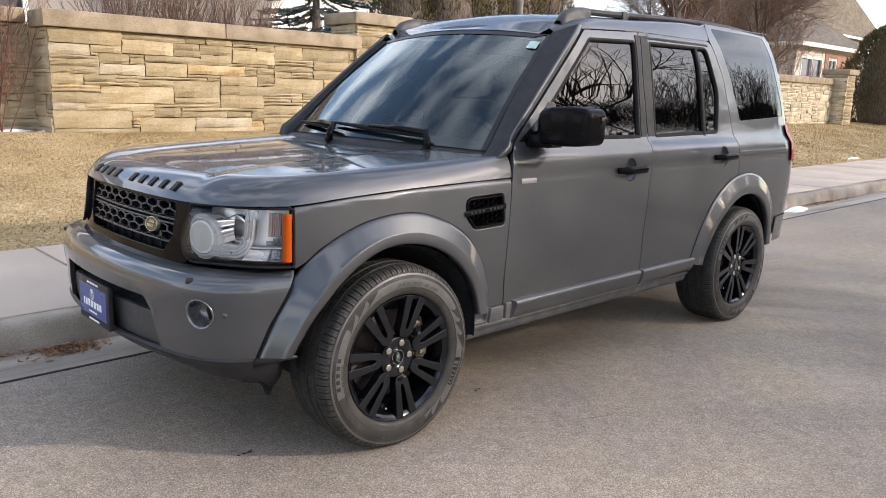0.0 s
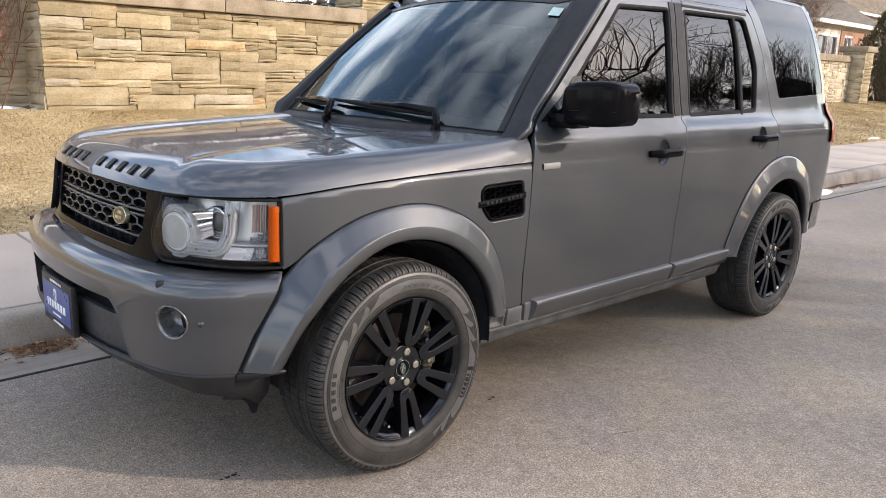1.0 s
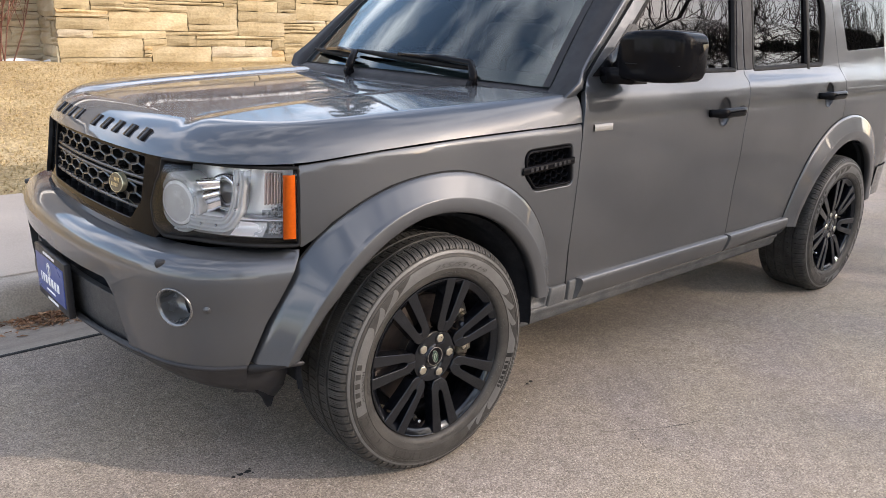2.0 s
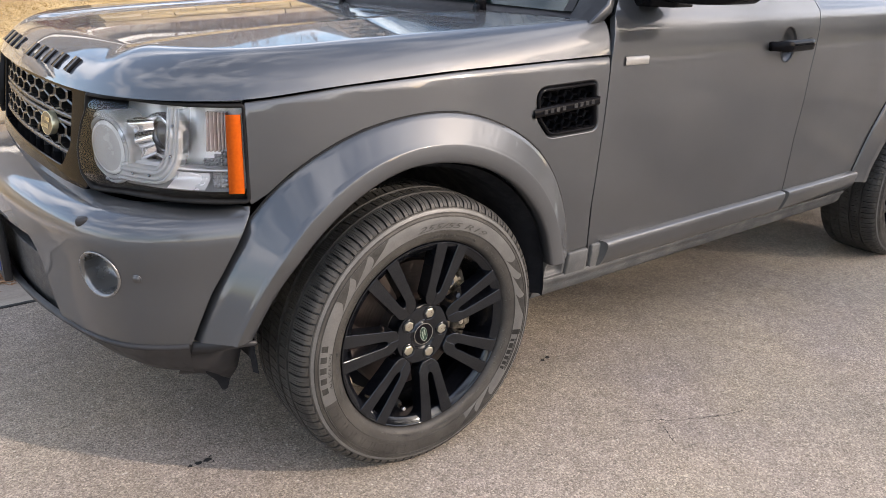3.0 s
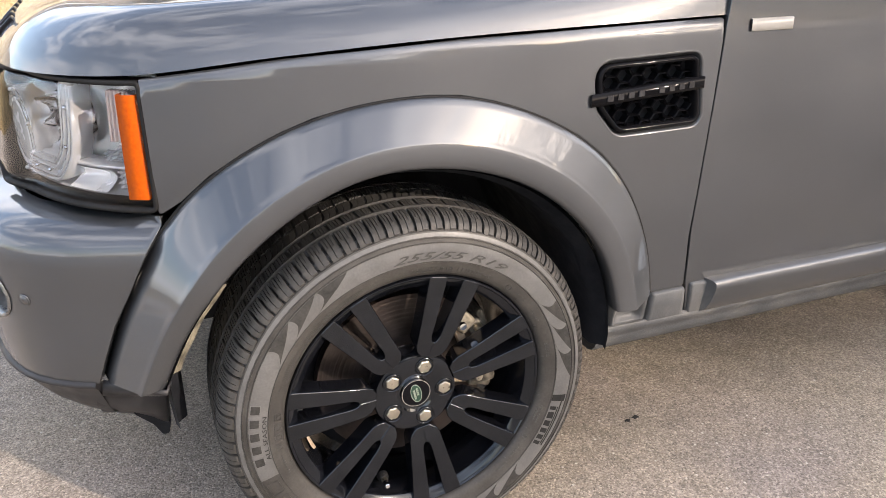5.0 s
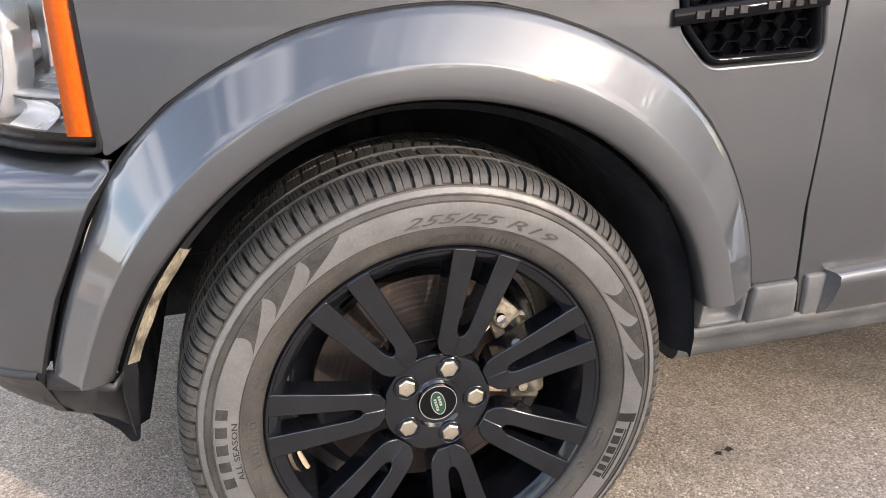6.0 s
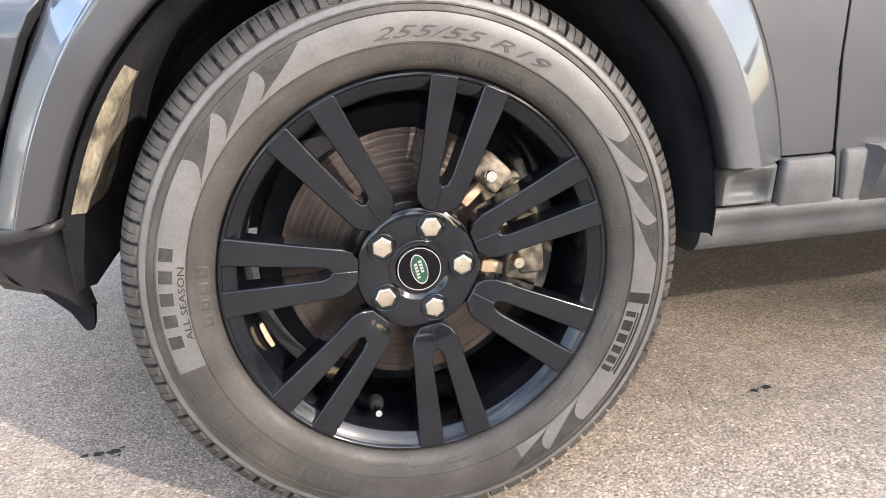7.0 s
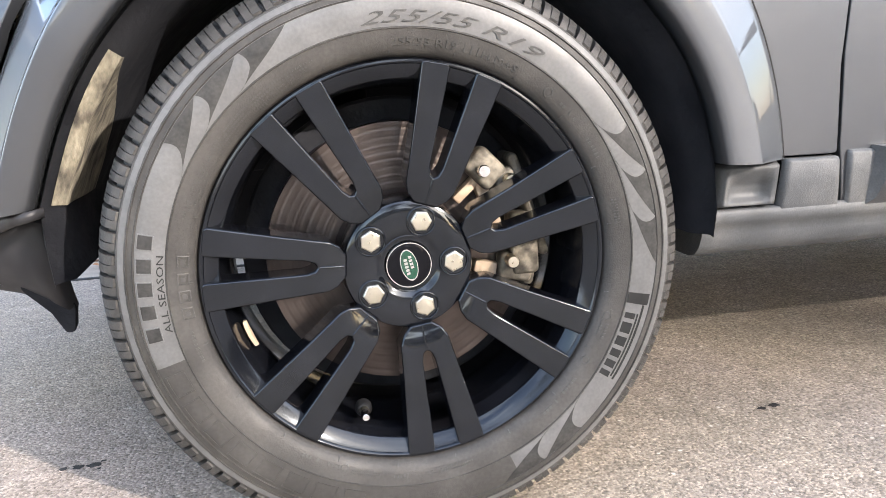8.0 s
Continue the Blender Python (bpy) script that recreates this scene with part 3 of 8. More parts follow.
pavement = tagged(empty("pavement", 0, 3.2, 0.15), "pale concrete pavement slabs with tooled joints", "pavement", kind="structure")
for i in range(-10, 40):
    x0 = i * 1.53 - 0.2
    add = bmesh.new()
    add_box(add, (x0 + 0.006, -0.89, -0.12), (x0 + 1.518, 0.95, 0.012 + 0.004 * math.sin(i * 7.3)), 0.009, 2)
    part("paving_slab", add, CONCRETE, pavement, smooth=40)
LX = [-40, -20, -12] + [i * 0.5 - 8 for i in range(90)] + [40, 60, 90, 140]
tagged(strip("lawn", [(y, ground_rise(y) + (-0.05 if y < 4.16 else 0)) for y in (4.12, 4.17, 4.4, 4.8, 5.4, 6, 6.6, 7.2, 7.8, 8.4, 9.0, 9.6, 12, 40)], LAWN, xs=LX),
       "dormant straw-coloured lawn rising to the wall", "lawn", kind="structure")
# the far side of the street, behind the walk
tagged(strip("kerb_opposite", [(-7.55, -0.04), (-7.6, 0.12), (-7.65, 0.13), (-7.8, 0.13), (-9.3, 0.15), (-9.35, 0.1)], CONCRETE, xs=FAR), "concrete kerb and pavement across the street", "kerb", kind="structure")
tagged(strip("lawn_opposite", [(-9.3, 0.13), (-14, 0.3), (-22, 0.4), (-60, 0.4)][::-1], LAWN, xs=FAR), "dormant lawn across the street", "lawn", kind="structure")


def blot(x, y, sx, sy, seed):
    """A small dark spot soaked into the road."""
    rnd = random.Random(seed)
    rim = [1 + rnd.uniform(-.35, .35) for _ in range(14)]
    vs = [(x + sx * rim[i] * math.cos(i * math.pi / 7), y + sy * rim[i] * math.sin(i * math.pi / 7), .0012) for i in range(14)]
    return tagged(link("oil_spot", vs, [tuple(range(14))], TAR, smooth=False), "small dark oil spot on the asphalt", "stain", group="oil spots", kind="structure")


for i, (x, y, sx, sy) in enumerate(((.662, .214, .009, .006), (.69, .219, .012, .008), (-.545, .333, .008, .005), (-.522, .333, .009, .007), (-.498, .332, .012, .008), (-.485, .345, .004, .003), (-.487, .318, .003, .003))):
    blot(x, y, sx, sy, 30 + i)


def crack(line, wide, seed):
    """A thin ragged crack in the asphalt along a line of points."""
    rnd = random.Random(seed)
    pts = spline([(x, y, .0) for x, y in line], 40)
    vs, fs = [], []
    for i, p in enumerate(pts):
        d = (pts[min(i + 1, 39)] - pts[max(i - 1, 0)]).normalized()
        side = Vector((-d.y, d.x, 0))
        c = p + side * rnd.uniform(-.004, .004)
        w = wide * rnd.uniform(.15, 1.0) * min(1, 4 * i / 39, 4 * (39 - i) / 39)
        vs += [c + side * w + Vector((0, 0, .0008)), c - side * w + Vector((0, 0, .0008))]
    fs = [(2 * i, 2 * i + 1, 2 * i + 3, 2 * i + 2) for i in range(39)]
    return tagged(link("crack", vs, fs, TAR, smooth=False), "thin ragged crack in the asphalt", "crack", group="road cracks", kind="structure")


crack([(.575, -.21), (.65, -.237), (.741, -.298), (.845, -.35), (.93, -.377), (1.02, -.40)], .002, 1)
crack([(.668, -.251), (.672, -.29), (.655, -.32), (.62, -.38)], .0015, 2)


def grass_tufts(name, n, x0, x1, y0, y1, size, seed):
    rnd = random.Random(seed)
    vs, fs = [], []
    for _ in range(n):
        x, y = rnd.uniform(x0, x1), rnd.uniform(y0, y1)
        z = ground_rise(y)
        for _ in range(3):
            a, h, w = rnd.uniform(0, 6.28), size * rnd.uniform(0.5, 1.3), size * rnd.uniform(0.12, 0.22)
            bx, by = x + rnd.uniform(-1, 1) * size, y + rnd.uniform(-1, 1) * size
            lx, ly = math.cos(a) * h * 0.8, math.sin(a) * h * 0.8
            px, py = -math.sin(a) * w, math.cos(a) * w
            i = len(vs)
            vs += [(bx + px, by + py, z - 0.004), (bx - px, by - py, z - 0.004), (bx + lx, by + ly, z + h * rnd.uniform(0.25, 0.9))]
            fs.append((i, i + 1, i + 2))
    return tagged(link(name, vs, fs, BLADES, smooth=False), "matted dry straw-coloured grass blades", "grass", kind="stuff")


grass_tufts("grass", 70000, -3.5, 14, 4.13, 9.0, 0.027, 1)
grass_tufts("grass", 16000, 14, 34, 4.13, 9.0, 0.05, 2)


# ---- the stone wall ----
WALL_Y, WALL_FOOT, WALL_TOP = 9.0, 0.70, 2.13


def packing(length, height, seed, unit=(0.105, 0.049)):
    """Fills a wall face with stones of mixed size: a list of x0, z0, x1, z1."""
    rnd = random.Random(seed)
    nx, nz = int(length / unit[0]), int(height / unit[1])
    full = np.zeros((nx, nz), bool)
    res = []
    for j in range(nz):
        i = 0
        while i < nx:
            if full[i, j]:
                i += 1
                continue
            h = rnd.choice((1, 1, 1, 1, 2, 2, 2, 2, 3, 3, 3, 4, 5))
            w = rnd.randint(3, 11) if h < 4 else rnd.randint(5, 11)
            if h == 1:
                w = rnd.randint(4, 14)
            h = min(h, nz - j)
            while h > 1 and full[i, j:j + h].any():
                h -= 1
            run = 0
            while run < w and i + run < nx and not full[i + run, j:j + h].any():
                run += 1
            if run < 2 and h > 1:
                h = 1
            full[i:i + run, j:j + h] = True
            res.append((i * length / nx, j * height / nz, (i + run) * length / nx, (j + h) * height / nz))
            i += run
    return res


def stone_mesh(w, d, h, rnd, gap=0.003):
    """One split-faced stone, its face at y = 0 and its body behind: an uneven face with broken edges."""
    nx, nz = max(2, min(5, int(w / 0.14) + 1)), (2 if h < 0.09 else 3)
    vs, fs = [], []
    for j in range(nz + 1):
        for i in range(nx + 1):
            u, v = i / nx, j / nz
            edge = i in (0, nx) or j in (0, nz)
            x = gap + u * (w - 2 * gap) + (rnd.uniform(-1, 1) * 0.011 if edge else rnd.uniform(-0.2, 0.2) * w / nx)
            z = gap + v * (h - 2 * gap) + (rnd.uniform(-1, 1) * 0.0065 if edge else rnd.uniform(-0.2, 0.2) * h / nz)
            y = rnd.uniform(0.0, 0.012) if edge else -rnd.uniform(0.004, 0.022)
            vs.append((x, y, z))
    for j in range(nz):
        for i in range(nx):
            a = j * (nx + 1) + i
            fs.append((a, a + 1, a + nx + 2, a + nx + 1))
    ring = [i for i in range(nx + 1)] + [j * (nx + 1) + nx for j in range(1, nz + 1)] + [nz * (nx + 1) + i for i in range(nx - 1, -1, -1)] + [j * (nx + 1) for j in range(nz - 1, 0, -1)]
    base = len(vs)
    for i in ring:
        vs.append((vs[i][0], d, vs[i][2]))
    k = len(ring)
    for s in range(k):
        fs.append((ring[s], base + s, base + (s + 1) % k, ring[(s + 1) % k]))
    return vs, fs


def stone_face(parent, origin, way, length, height, seed, most=300, unit=(0.105, 0.049)):
    """Stones on a wall face. way: the direction along the face; the face looks to its right."""
    rnd = random.Random(seed)
    turn = Matrix.Rotation(math.atan2(way[1], way[0]), 4, "Z")
    rest_v, rest_f, count = [], [], 0
    for x0, z0, x1, z1 in packing(length, height, seed, unit):
        vs, fs = stone_mesh(x1 - x0, 0.09, z1 - z0, rnd)
        m = Matrix.Translation(Vector(origin)) @ turn @ Matrix.Translation((x0, -rnd.uniform(0.0, 0.035), z0))
        if count < most:
            pick = rnd.random()
            ob = link("stone", [Vector(v) for v in vs], fs, STONE_RUST if pick < 0.05 else STONE_GREY if pick < 0.14 else STONE, parent, smooth=False)
            ob.matrix_basis = m
            count += 1
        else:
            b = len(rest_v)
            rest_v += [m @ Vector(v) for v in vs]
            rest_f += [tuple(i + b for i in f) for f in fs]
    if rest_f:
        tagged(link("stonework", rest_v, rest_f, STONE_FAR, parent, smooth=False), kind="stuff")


def cap_stones(parent, x0, x1, y0, y1, z0, z1, length=2.4):
    n = max(1, round((x1 - x0) / length))
    for i in range(n):
        a, b = x0 + (x1 - x0) * i / n + 0.004, x0 + (x1 - x0) * (i + 1) / n - 0.004
        bm = bmesh.new()
        add_box(bm, (a, y0, z0), (b, y1, z1), 0.018, 2)
        part("cap_stone", bm, CAP, parent, smooth=40)


def build_wall():
    w = tagged(empty("wall_stone"), "buff split-faced sandstone garden wall with precast concrete cap", "stone wall", kind="structure")
    H = WALL_TOP - WALL_FOOT
    core = bmesh.new()
    add_box(core, (1.49, 9.03, 0.3), (28.3, 9.45, WALL_TOP), 0)
    part("core", core, MORTAR, w)
    stone_face(w, (1.44, 8.98, WALL_FOOT), (1, 0), 5.1, H, 11, most=300)
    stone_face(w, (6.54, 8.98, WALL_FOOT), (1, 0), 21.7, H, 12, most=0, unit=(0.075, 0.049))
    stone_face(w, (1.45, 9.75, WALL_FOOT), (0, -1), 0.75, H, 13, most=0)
    cap_stones(w, 1.36, 6.55, 8.88, 9.55, WALL_TOP + 0.004, WALL_TOP + 0.225)
    cap_stones(w, 7.5, 28.15, 8.88, 9.55, WALL_TOP + 0.004, WALL_TOP + 0.225)
    # the set-back stretch beyond the corner
    back = bmesh.new()
    add_box(back, (-14, 9.73, 0.3), (1.5, 10.1, WALL_TOP + 0.06), 0)
    part("core", back, MORTAR, w)
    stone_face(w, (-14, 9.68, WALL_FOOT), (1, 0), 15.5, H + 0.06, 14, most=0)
    cap_stones(w, -14, 1.36, 9.58, 10.2, WALL_TOP + 0.064, WALL_TOP + 0.26)
    for x0, x1, y0 in ((6.45, 7.6, 8.9), (28.3, 29.1, 8.5)):
        pier = tagged(empty("pillar_stone", (x0 + x1) / 2, 9.3, 0.6), "sandstone wall pier with a thick precast cap", "pier", kind="structure")
        top = 2.56 if x0 < 10 else 2.5
        bm = bmesh.new()
        c = Vector((-(x0 + x1) / 2, -9.3, -0.6))
        add_box(bm, Vector((x0 + 0.05, y0 + 0.06, 0.3)) + c, Vector((x1 - 0.05, y0 + 0.8, top)) + c, 0)
        part("core", bm, MORTAR, pier)
        stone_face(pier, Vector((x0, y0 + 0.02, 0.7)) + c, (1, 0), x1 - x0, top - 0.7, 21, most=60)
        stone_face(pier, Vector((x0 + 0.02, y0 + 0.8, 0.7)) + c, (0, -1), 0.8, top - 0.7, 22, most=0)
        bm = bmesh.new()
        add_box(bm, Vector((x0 - 0.08, y0 - 0.08, top + 0.004)) + c, Vector((x1 + 0.08, y0 + 0.9, top + 0.2)) + c, 0.02, 2)
        part("cap_stone", bm, CAP, pier, smooth=40)


build_wall()

# ---- the car: front hub over the origin, nose towards -x, its near side towards -y ----
CY = 0.968            # middle of the car
HUB_Z, BASE = 0.372, 2.885
flank = smooth_curve([(.34, .085), (.40, .066), (.47, .055), (.6, .042), (.75, .030), (.9, .022), (1.0, .022), (1.08, .0245), (1.13, .0295), (1.16, .038), (1.18, .052), (1.20, .072), (1.4, .123), (1.7, .198), (1.76, .22), (1.86, .27)])
plan = smooth_curve([(-.5, .118), (-.42, .088), (-.3, .055), (-.15, .03), (0, .015), (.3, .004), (.6, 0), (2.6, 0), (3.0, .003), (3.4, .012), (3.6, .03), (3.72, .06), (3.8, .11)])


def skin(x, z, out=0.0):
    """A point of the car's side."""
    return Vector((x, flank(z) + plan(x) - out, z))


car = tagged(empty("car", 1.4, CY, 0), "dark grey metallic boxy four-wheel-drive car with black wheels at the kerb", "car")
car_at = Matrix.Translation((-1.4, -CY, 0))


def own(ob):
    """Moves a finished part's mesh from the street's frame into its parent's."""
    back = Matrix.Identity(4)
    p = ob.parent
    while p:
        back = p.matrix_basis @ back
        p = p.parent
    ob.data.transform(back.inverted())
    return ob


def both(make):
    """Builds a part on the near side and its mirror image on the far side."""
    for mirror in (None, CY):
        make(mirror)


def flip_y(p, mirror):
    return Vector((p[0], 2 * mirror - p[1], p[2])) if mirror is not None else Vector(p)


# --- outlines on the side, (x, z)
ARCH_F_OUT = [(-.5585, .452), (-.515, .572), (-.453, .694), (-.405, .772), (-.318, .853), (-.16, .931), (.03, .957), (.176, .933), (.345, .853), (.456, .744), (.528, .603), (.549, .53), (.559, .474)]
ARCH_F_IN = [(-.4525, .470), (-.443, .49), (-.427, .535), (-.395, .60), (-.349, .664), (-.284, .732), (-.195, .794), (-.086, .836), (-.014, .841), (.061, .834), (.14, .817), (.224, .780), (.296, .730), (.368, .654), (.412, .582), (.439, .477)]
flare_face = smooth_curve([(-.56, .135), (-.50, .088), (-.443, .046), (-.40, .022), (-.36, .006), (-.25, -.006), (0, -.010), (.3, -.010), (.56, .0)])
ARCH_R_OUT = [(2.325, .44), (2.368, .60), (2.47, .79), (2.58, .885), (2.70, .945), (2.90, .978), (3.08, .952), (3.23, .88), (3.35, .765), (3.43, .62), (3.47, .47)]
ARCH_R_IN = [(2.435, .43), (2.50, .60), (2.60, .725), (2.74, .812), (2.90, .842), (3.05, .816), (3.18, .74), (3.28, .61), (3.34, .45)]


def arch_hole(pts, n=26):
    return [Vector((p.x, p.y)) for p in spline([(x, z, 0) for x, z in pts], n)]


def panel(name, outline, holes=(), radius=0.012, step=0.045, mat=None, label="", mirror=None, depth=0.02, out=0.0, parent=None):
    return own(sheet(name, fillet(outline, radius) if not isinstance(outline[0], Vector) else outline, lambda x, z: skin(x, z, out), mat or PAINT, parent or car,
                     [fillet(h, 0.03, 0.03) if not isinstance(h[0], Vector) else h for h in holes], step, depth, label=label, mirror=mirror))


VENT = [(.362, .985, .032), (.587, .992, .020), (.606, .857, .020), (.418, .853, .04), (.372, .905, .04)]
FRONT_WIN = [(.80, 1.215, .02), (1.375, 1.712, .04), (1.792, 1.726, .02), (1.722, 1.214, .012)]
REAR_WIN = [(1.93, 1.727, .02), (2.575, 1.733, .05), (2.655, 1.47, .2), (2.588, 1.228, .05), (1.872, 1.215, .015)]
QUARTER_WIN = [(2.715, 1.862, .02), (3.47, 1.856, .05), (3.605, 1.42, .04), (3.60, 1.325, .03), (2.90, 1.298, .03), (2.835, 1.56, .3)]

FRONT_DOOR = [(.676, .388), (.654, .49), (.641, .62), (.638, .85), (.645, 1.04), (.66, 1.165, .02), (1.352, 1.752, .05), (1.842, 1.772, .015), (1.808, 1.55), (1.786, 1.20), (1.755, .95), (1.752, .70), (1.783, .388)]
REAR_DOOR = [(1.790, .388), (1.759, .70), (1.762, .95), (1.793, 1.20), (1.815, 1.55), (1.849, 1.773, .015), (2.64, 1.778, .08), (2.735, 1.55, .2), (2.775, 1.25, .2), (2.785, 1.06, .01)]


def handle_hole(x, z):
    return [Vector((x + .0495 * math.cos(2 * math.pi * i / 24), z + .0615 * math.sin(2 * math.pi * i / 24))) for i in range(24)]


def grown(loop, by):
    """A closed outline moved outwards."""
    k, turn = len(loop), 1 if area(loop) > 0 else -1
    res = []
    for i in range(k):
        d = loop[(i + 1) % k] - loop[i - 1]
        res.append(loop[i] + Vector((d.y, -d.x)).normalized() * turn * by)
    return res


def build_side(mirror):
    # front wing, with the arch cut out of its lower edge
    arch = arch_hole(ARCH_F_OUT)
    wing = [Vector(p) for p in ((-.418, .775), (-.418, 1.001), (-.2, 1.0258), (.1, 1.0438), (.46, 1.0528), (.638, 1.0568), (.632, .85), (.634, .60), (.647, .478), (.562, .478))]
    top = [p for p in arch[::-1] if p.y > .772 or p.x > 0]
    outline = wing + top
    ledge = smooth_curve([(-.5, .982), (-.418, .992), (-.08, 1.026), (.3, 1.040), (.7, 1.047)])
    w = own(sheet("front_wing", fillet([(p.x, p.y, 0.004) for p in outline], 0.004), lambda x, z: skin(x, z, -30 * max(0.0, z - ledge(x) + .006) ** 2), PAINT, car, [grown(fillet(VENT, 0.02, 0.02), .009)], .016, .02, mirror=mirror))
    build_vent(w, mirror)
    # doors
    d = panel("front_door", FRONT_DOOR, [FRONT_WIN, handle_hole(1.575, 1.054)], step=0.05, mirror=mirror)
    panel("window", [(x, z, *r) for x, z, *r in FRONT_WIN], step=0.06, mat=DARK_GLASS, mirror=mirror, depth=0.0, out=-0.012, parent=d, label="dark tinted front side window")
    seal(d, FRONT_WIN, mirror)
    panel("mirror_base", [(.768, 1.206, .008), (.985, 1.392, .01), (1.03, 1.39, .02), (1.03, 1.208, .005)], step=0.05, mat=TRIM, mirror=mirror, depth=0.012, out=0.003, parent=d, label="black plastic corner behind the mirror")
    build_handle(d, 1.575, 1.054, mirror)
    arch_r = arch_hole(ARCH_R_OUT)
    lower = [p for p in arch_r[::-1] if p.x < 2.786]
    k = next(i for i, p in enumerate(REAR_DOOR) if p[0] == 2.785)
    outline = REAR_DOOR[:k + 1] + [(2.784, .966, 0)] + [(p.x, p.y, 0) for p in lower if p.y < .958] + [(2.325, .388, .01)]
    r = panel("rear_door", outline, [REAR_WIN, handle_hole(2.585, 1.088)], step=0.043, mirror=mirror)
    panel("window", REAR_WIN, step=0.06, mat=DARK_GLASS, mirror=mirror, depth=0.0, out=-0.012, parent=r, label="black privacy glass rear side window")
    seal(r, REAR_WIN, mirror)
    build_handle(r, 2.585, 1.088, mirror)
    bar = [[skin(x + dx, z, o) for x, z in ((2.427, 1.726), (2.442, 1.6), (2.427, 1.4), (2.399, 1.213))] for dx, o in ((0, -.013), (0, .001), (.004, .003), (.026, .003), (.03, .001), (.03, -.013))]
    for cover, owner in (([(1.7345, 1.222), (1.783, 1.222), (1.8035, 1.55), (1.835, 1.757), (1.803, 1.757)], d), ([(1.800, 1.222), (1.860, 1.222), (1.919, 1.757), (1.854, 1.757), (1.821, 1.55)], r)):
        own(sheet("pillar_cover", fillet(cover, .004), lambda x, z: skin(x, z, .004), COVER, owner, [], .05, .005, mirror=mirror, label="dark satin pillar cover"))
    own(loft("window_divider", [[flip_y(p, mirror) for p in row] for row in bar], RUBBER, r, flip=mirror is None))
    brim = [[flip_y(skin(x, z, o), mirror) for x in [1.93 + .0666 * i for i in range(11)]] for z, o in ((1.742, .0), (1.744, .0035), (1.774, .0035), (1.776, .0))]
    own(loft("door_frame_edge", brim, PAINT, r, flip=mirror is None))
    # rear quarter
    tail = [p for p in arch_r[::-1] if p.x > 2.79 and p.y > 0.5]
    quarter = [(2.792, 1.06, .01), (2.782, 1.25, .1), (2.742, 1.55, .2), (2.648, 1.782, .05), (2.66, 1.884, .02), (3.53, 1.884, .08), (3.67, 1.45, .1), (3.725, 1.20), (3.735, .62, .02), (3.47, .50, .01)] + [(p.x, p.y, 0) for p in tail] + [(2.791, .967, 0)]
    q = panel("quarter_panel", quarter, [QUARTER_WIN], step=0.045, mirror=mirror)
    panel("quarter_window", QUARTER_WIN, step=0.05, mat=DARK_GLASS, mirror=mirror, depth=0.006, out=-0.002, parent=q, label="black privacy glass quarter window curving to the roof")
    # thin crease along the quarter
    crease = [[skin(x, z, o) for x in [2.80 + i * 0.09 for i in range(11)]] for z, o in ((1.118, 0.0004), (1.112, 0.002), (1.104, 0.0022), (1.096, 0.0004))]
    own(loft("waistline", [[flip_y(p, mirror) for p in row] for row in crease], PAINT, q, flip=mirror is not None))
    # pillars beside the windscreen
    build_pillar(mirror)
    build_flare("front", ARCH_F_OUT, ARCH_F_IN, 0.0, mirror)
    build_flare("rear", ARCH_R_OUT, ARCH_R_IN, 0.0, mirror)
    build_sill(mirror)


def seal(door, window, mirror):
    """The black rubber line round a window."""
    loop = fillet(window, 0.03, 0.04)
    rows = []
    c = Vector((sum(p.x for p in loop) / len(loop), sum(p.y for p in loop) / len(loop)))
    for grow, o in ((0.004, 0.0005), (0.0, 0.003), (-0.012, 0.002), (-0.016, -0.012)):
        rows.append([])
        k = len(loop)
        for i in range(k):
            d = loop[(i + 1) % k] - loop[i - 1]
            n = Vector((d.y, -d.x)).normalized()
            if n.dot(loop[i] - c) < 0:
                n = -n
            p = loop[i] + n * grow
            rows[-1].append(flip_y(skin(p.x, p.y, o), mirror))
        rows[-1].append(rows[-1][0])
    own(loft("window_seal", rows, RUBBER, door, flip=mirror is not None))


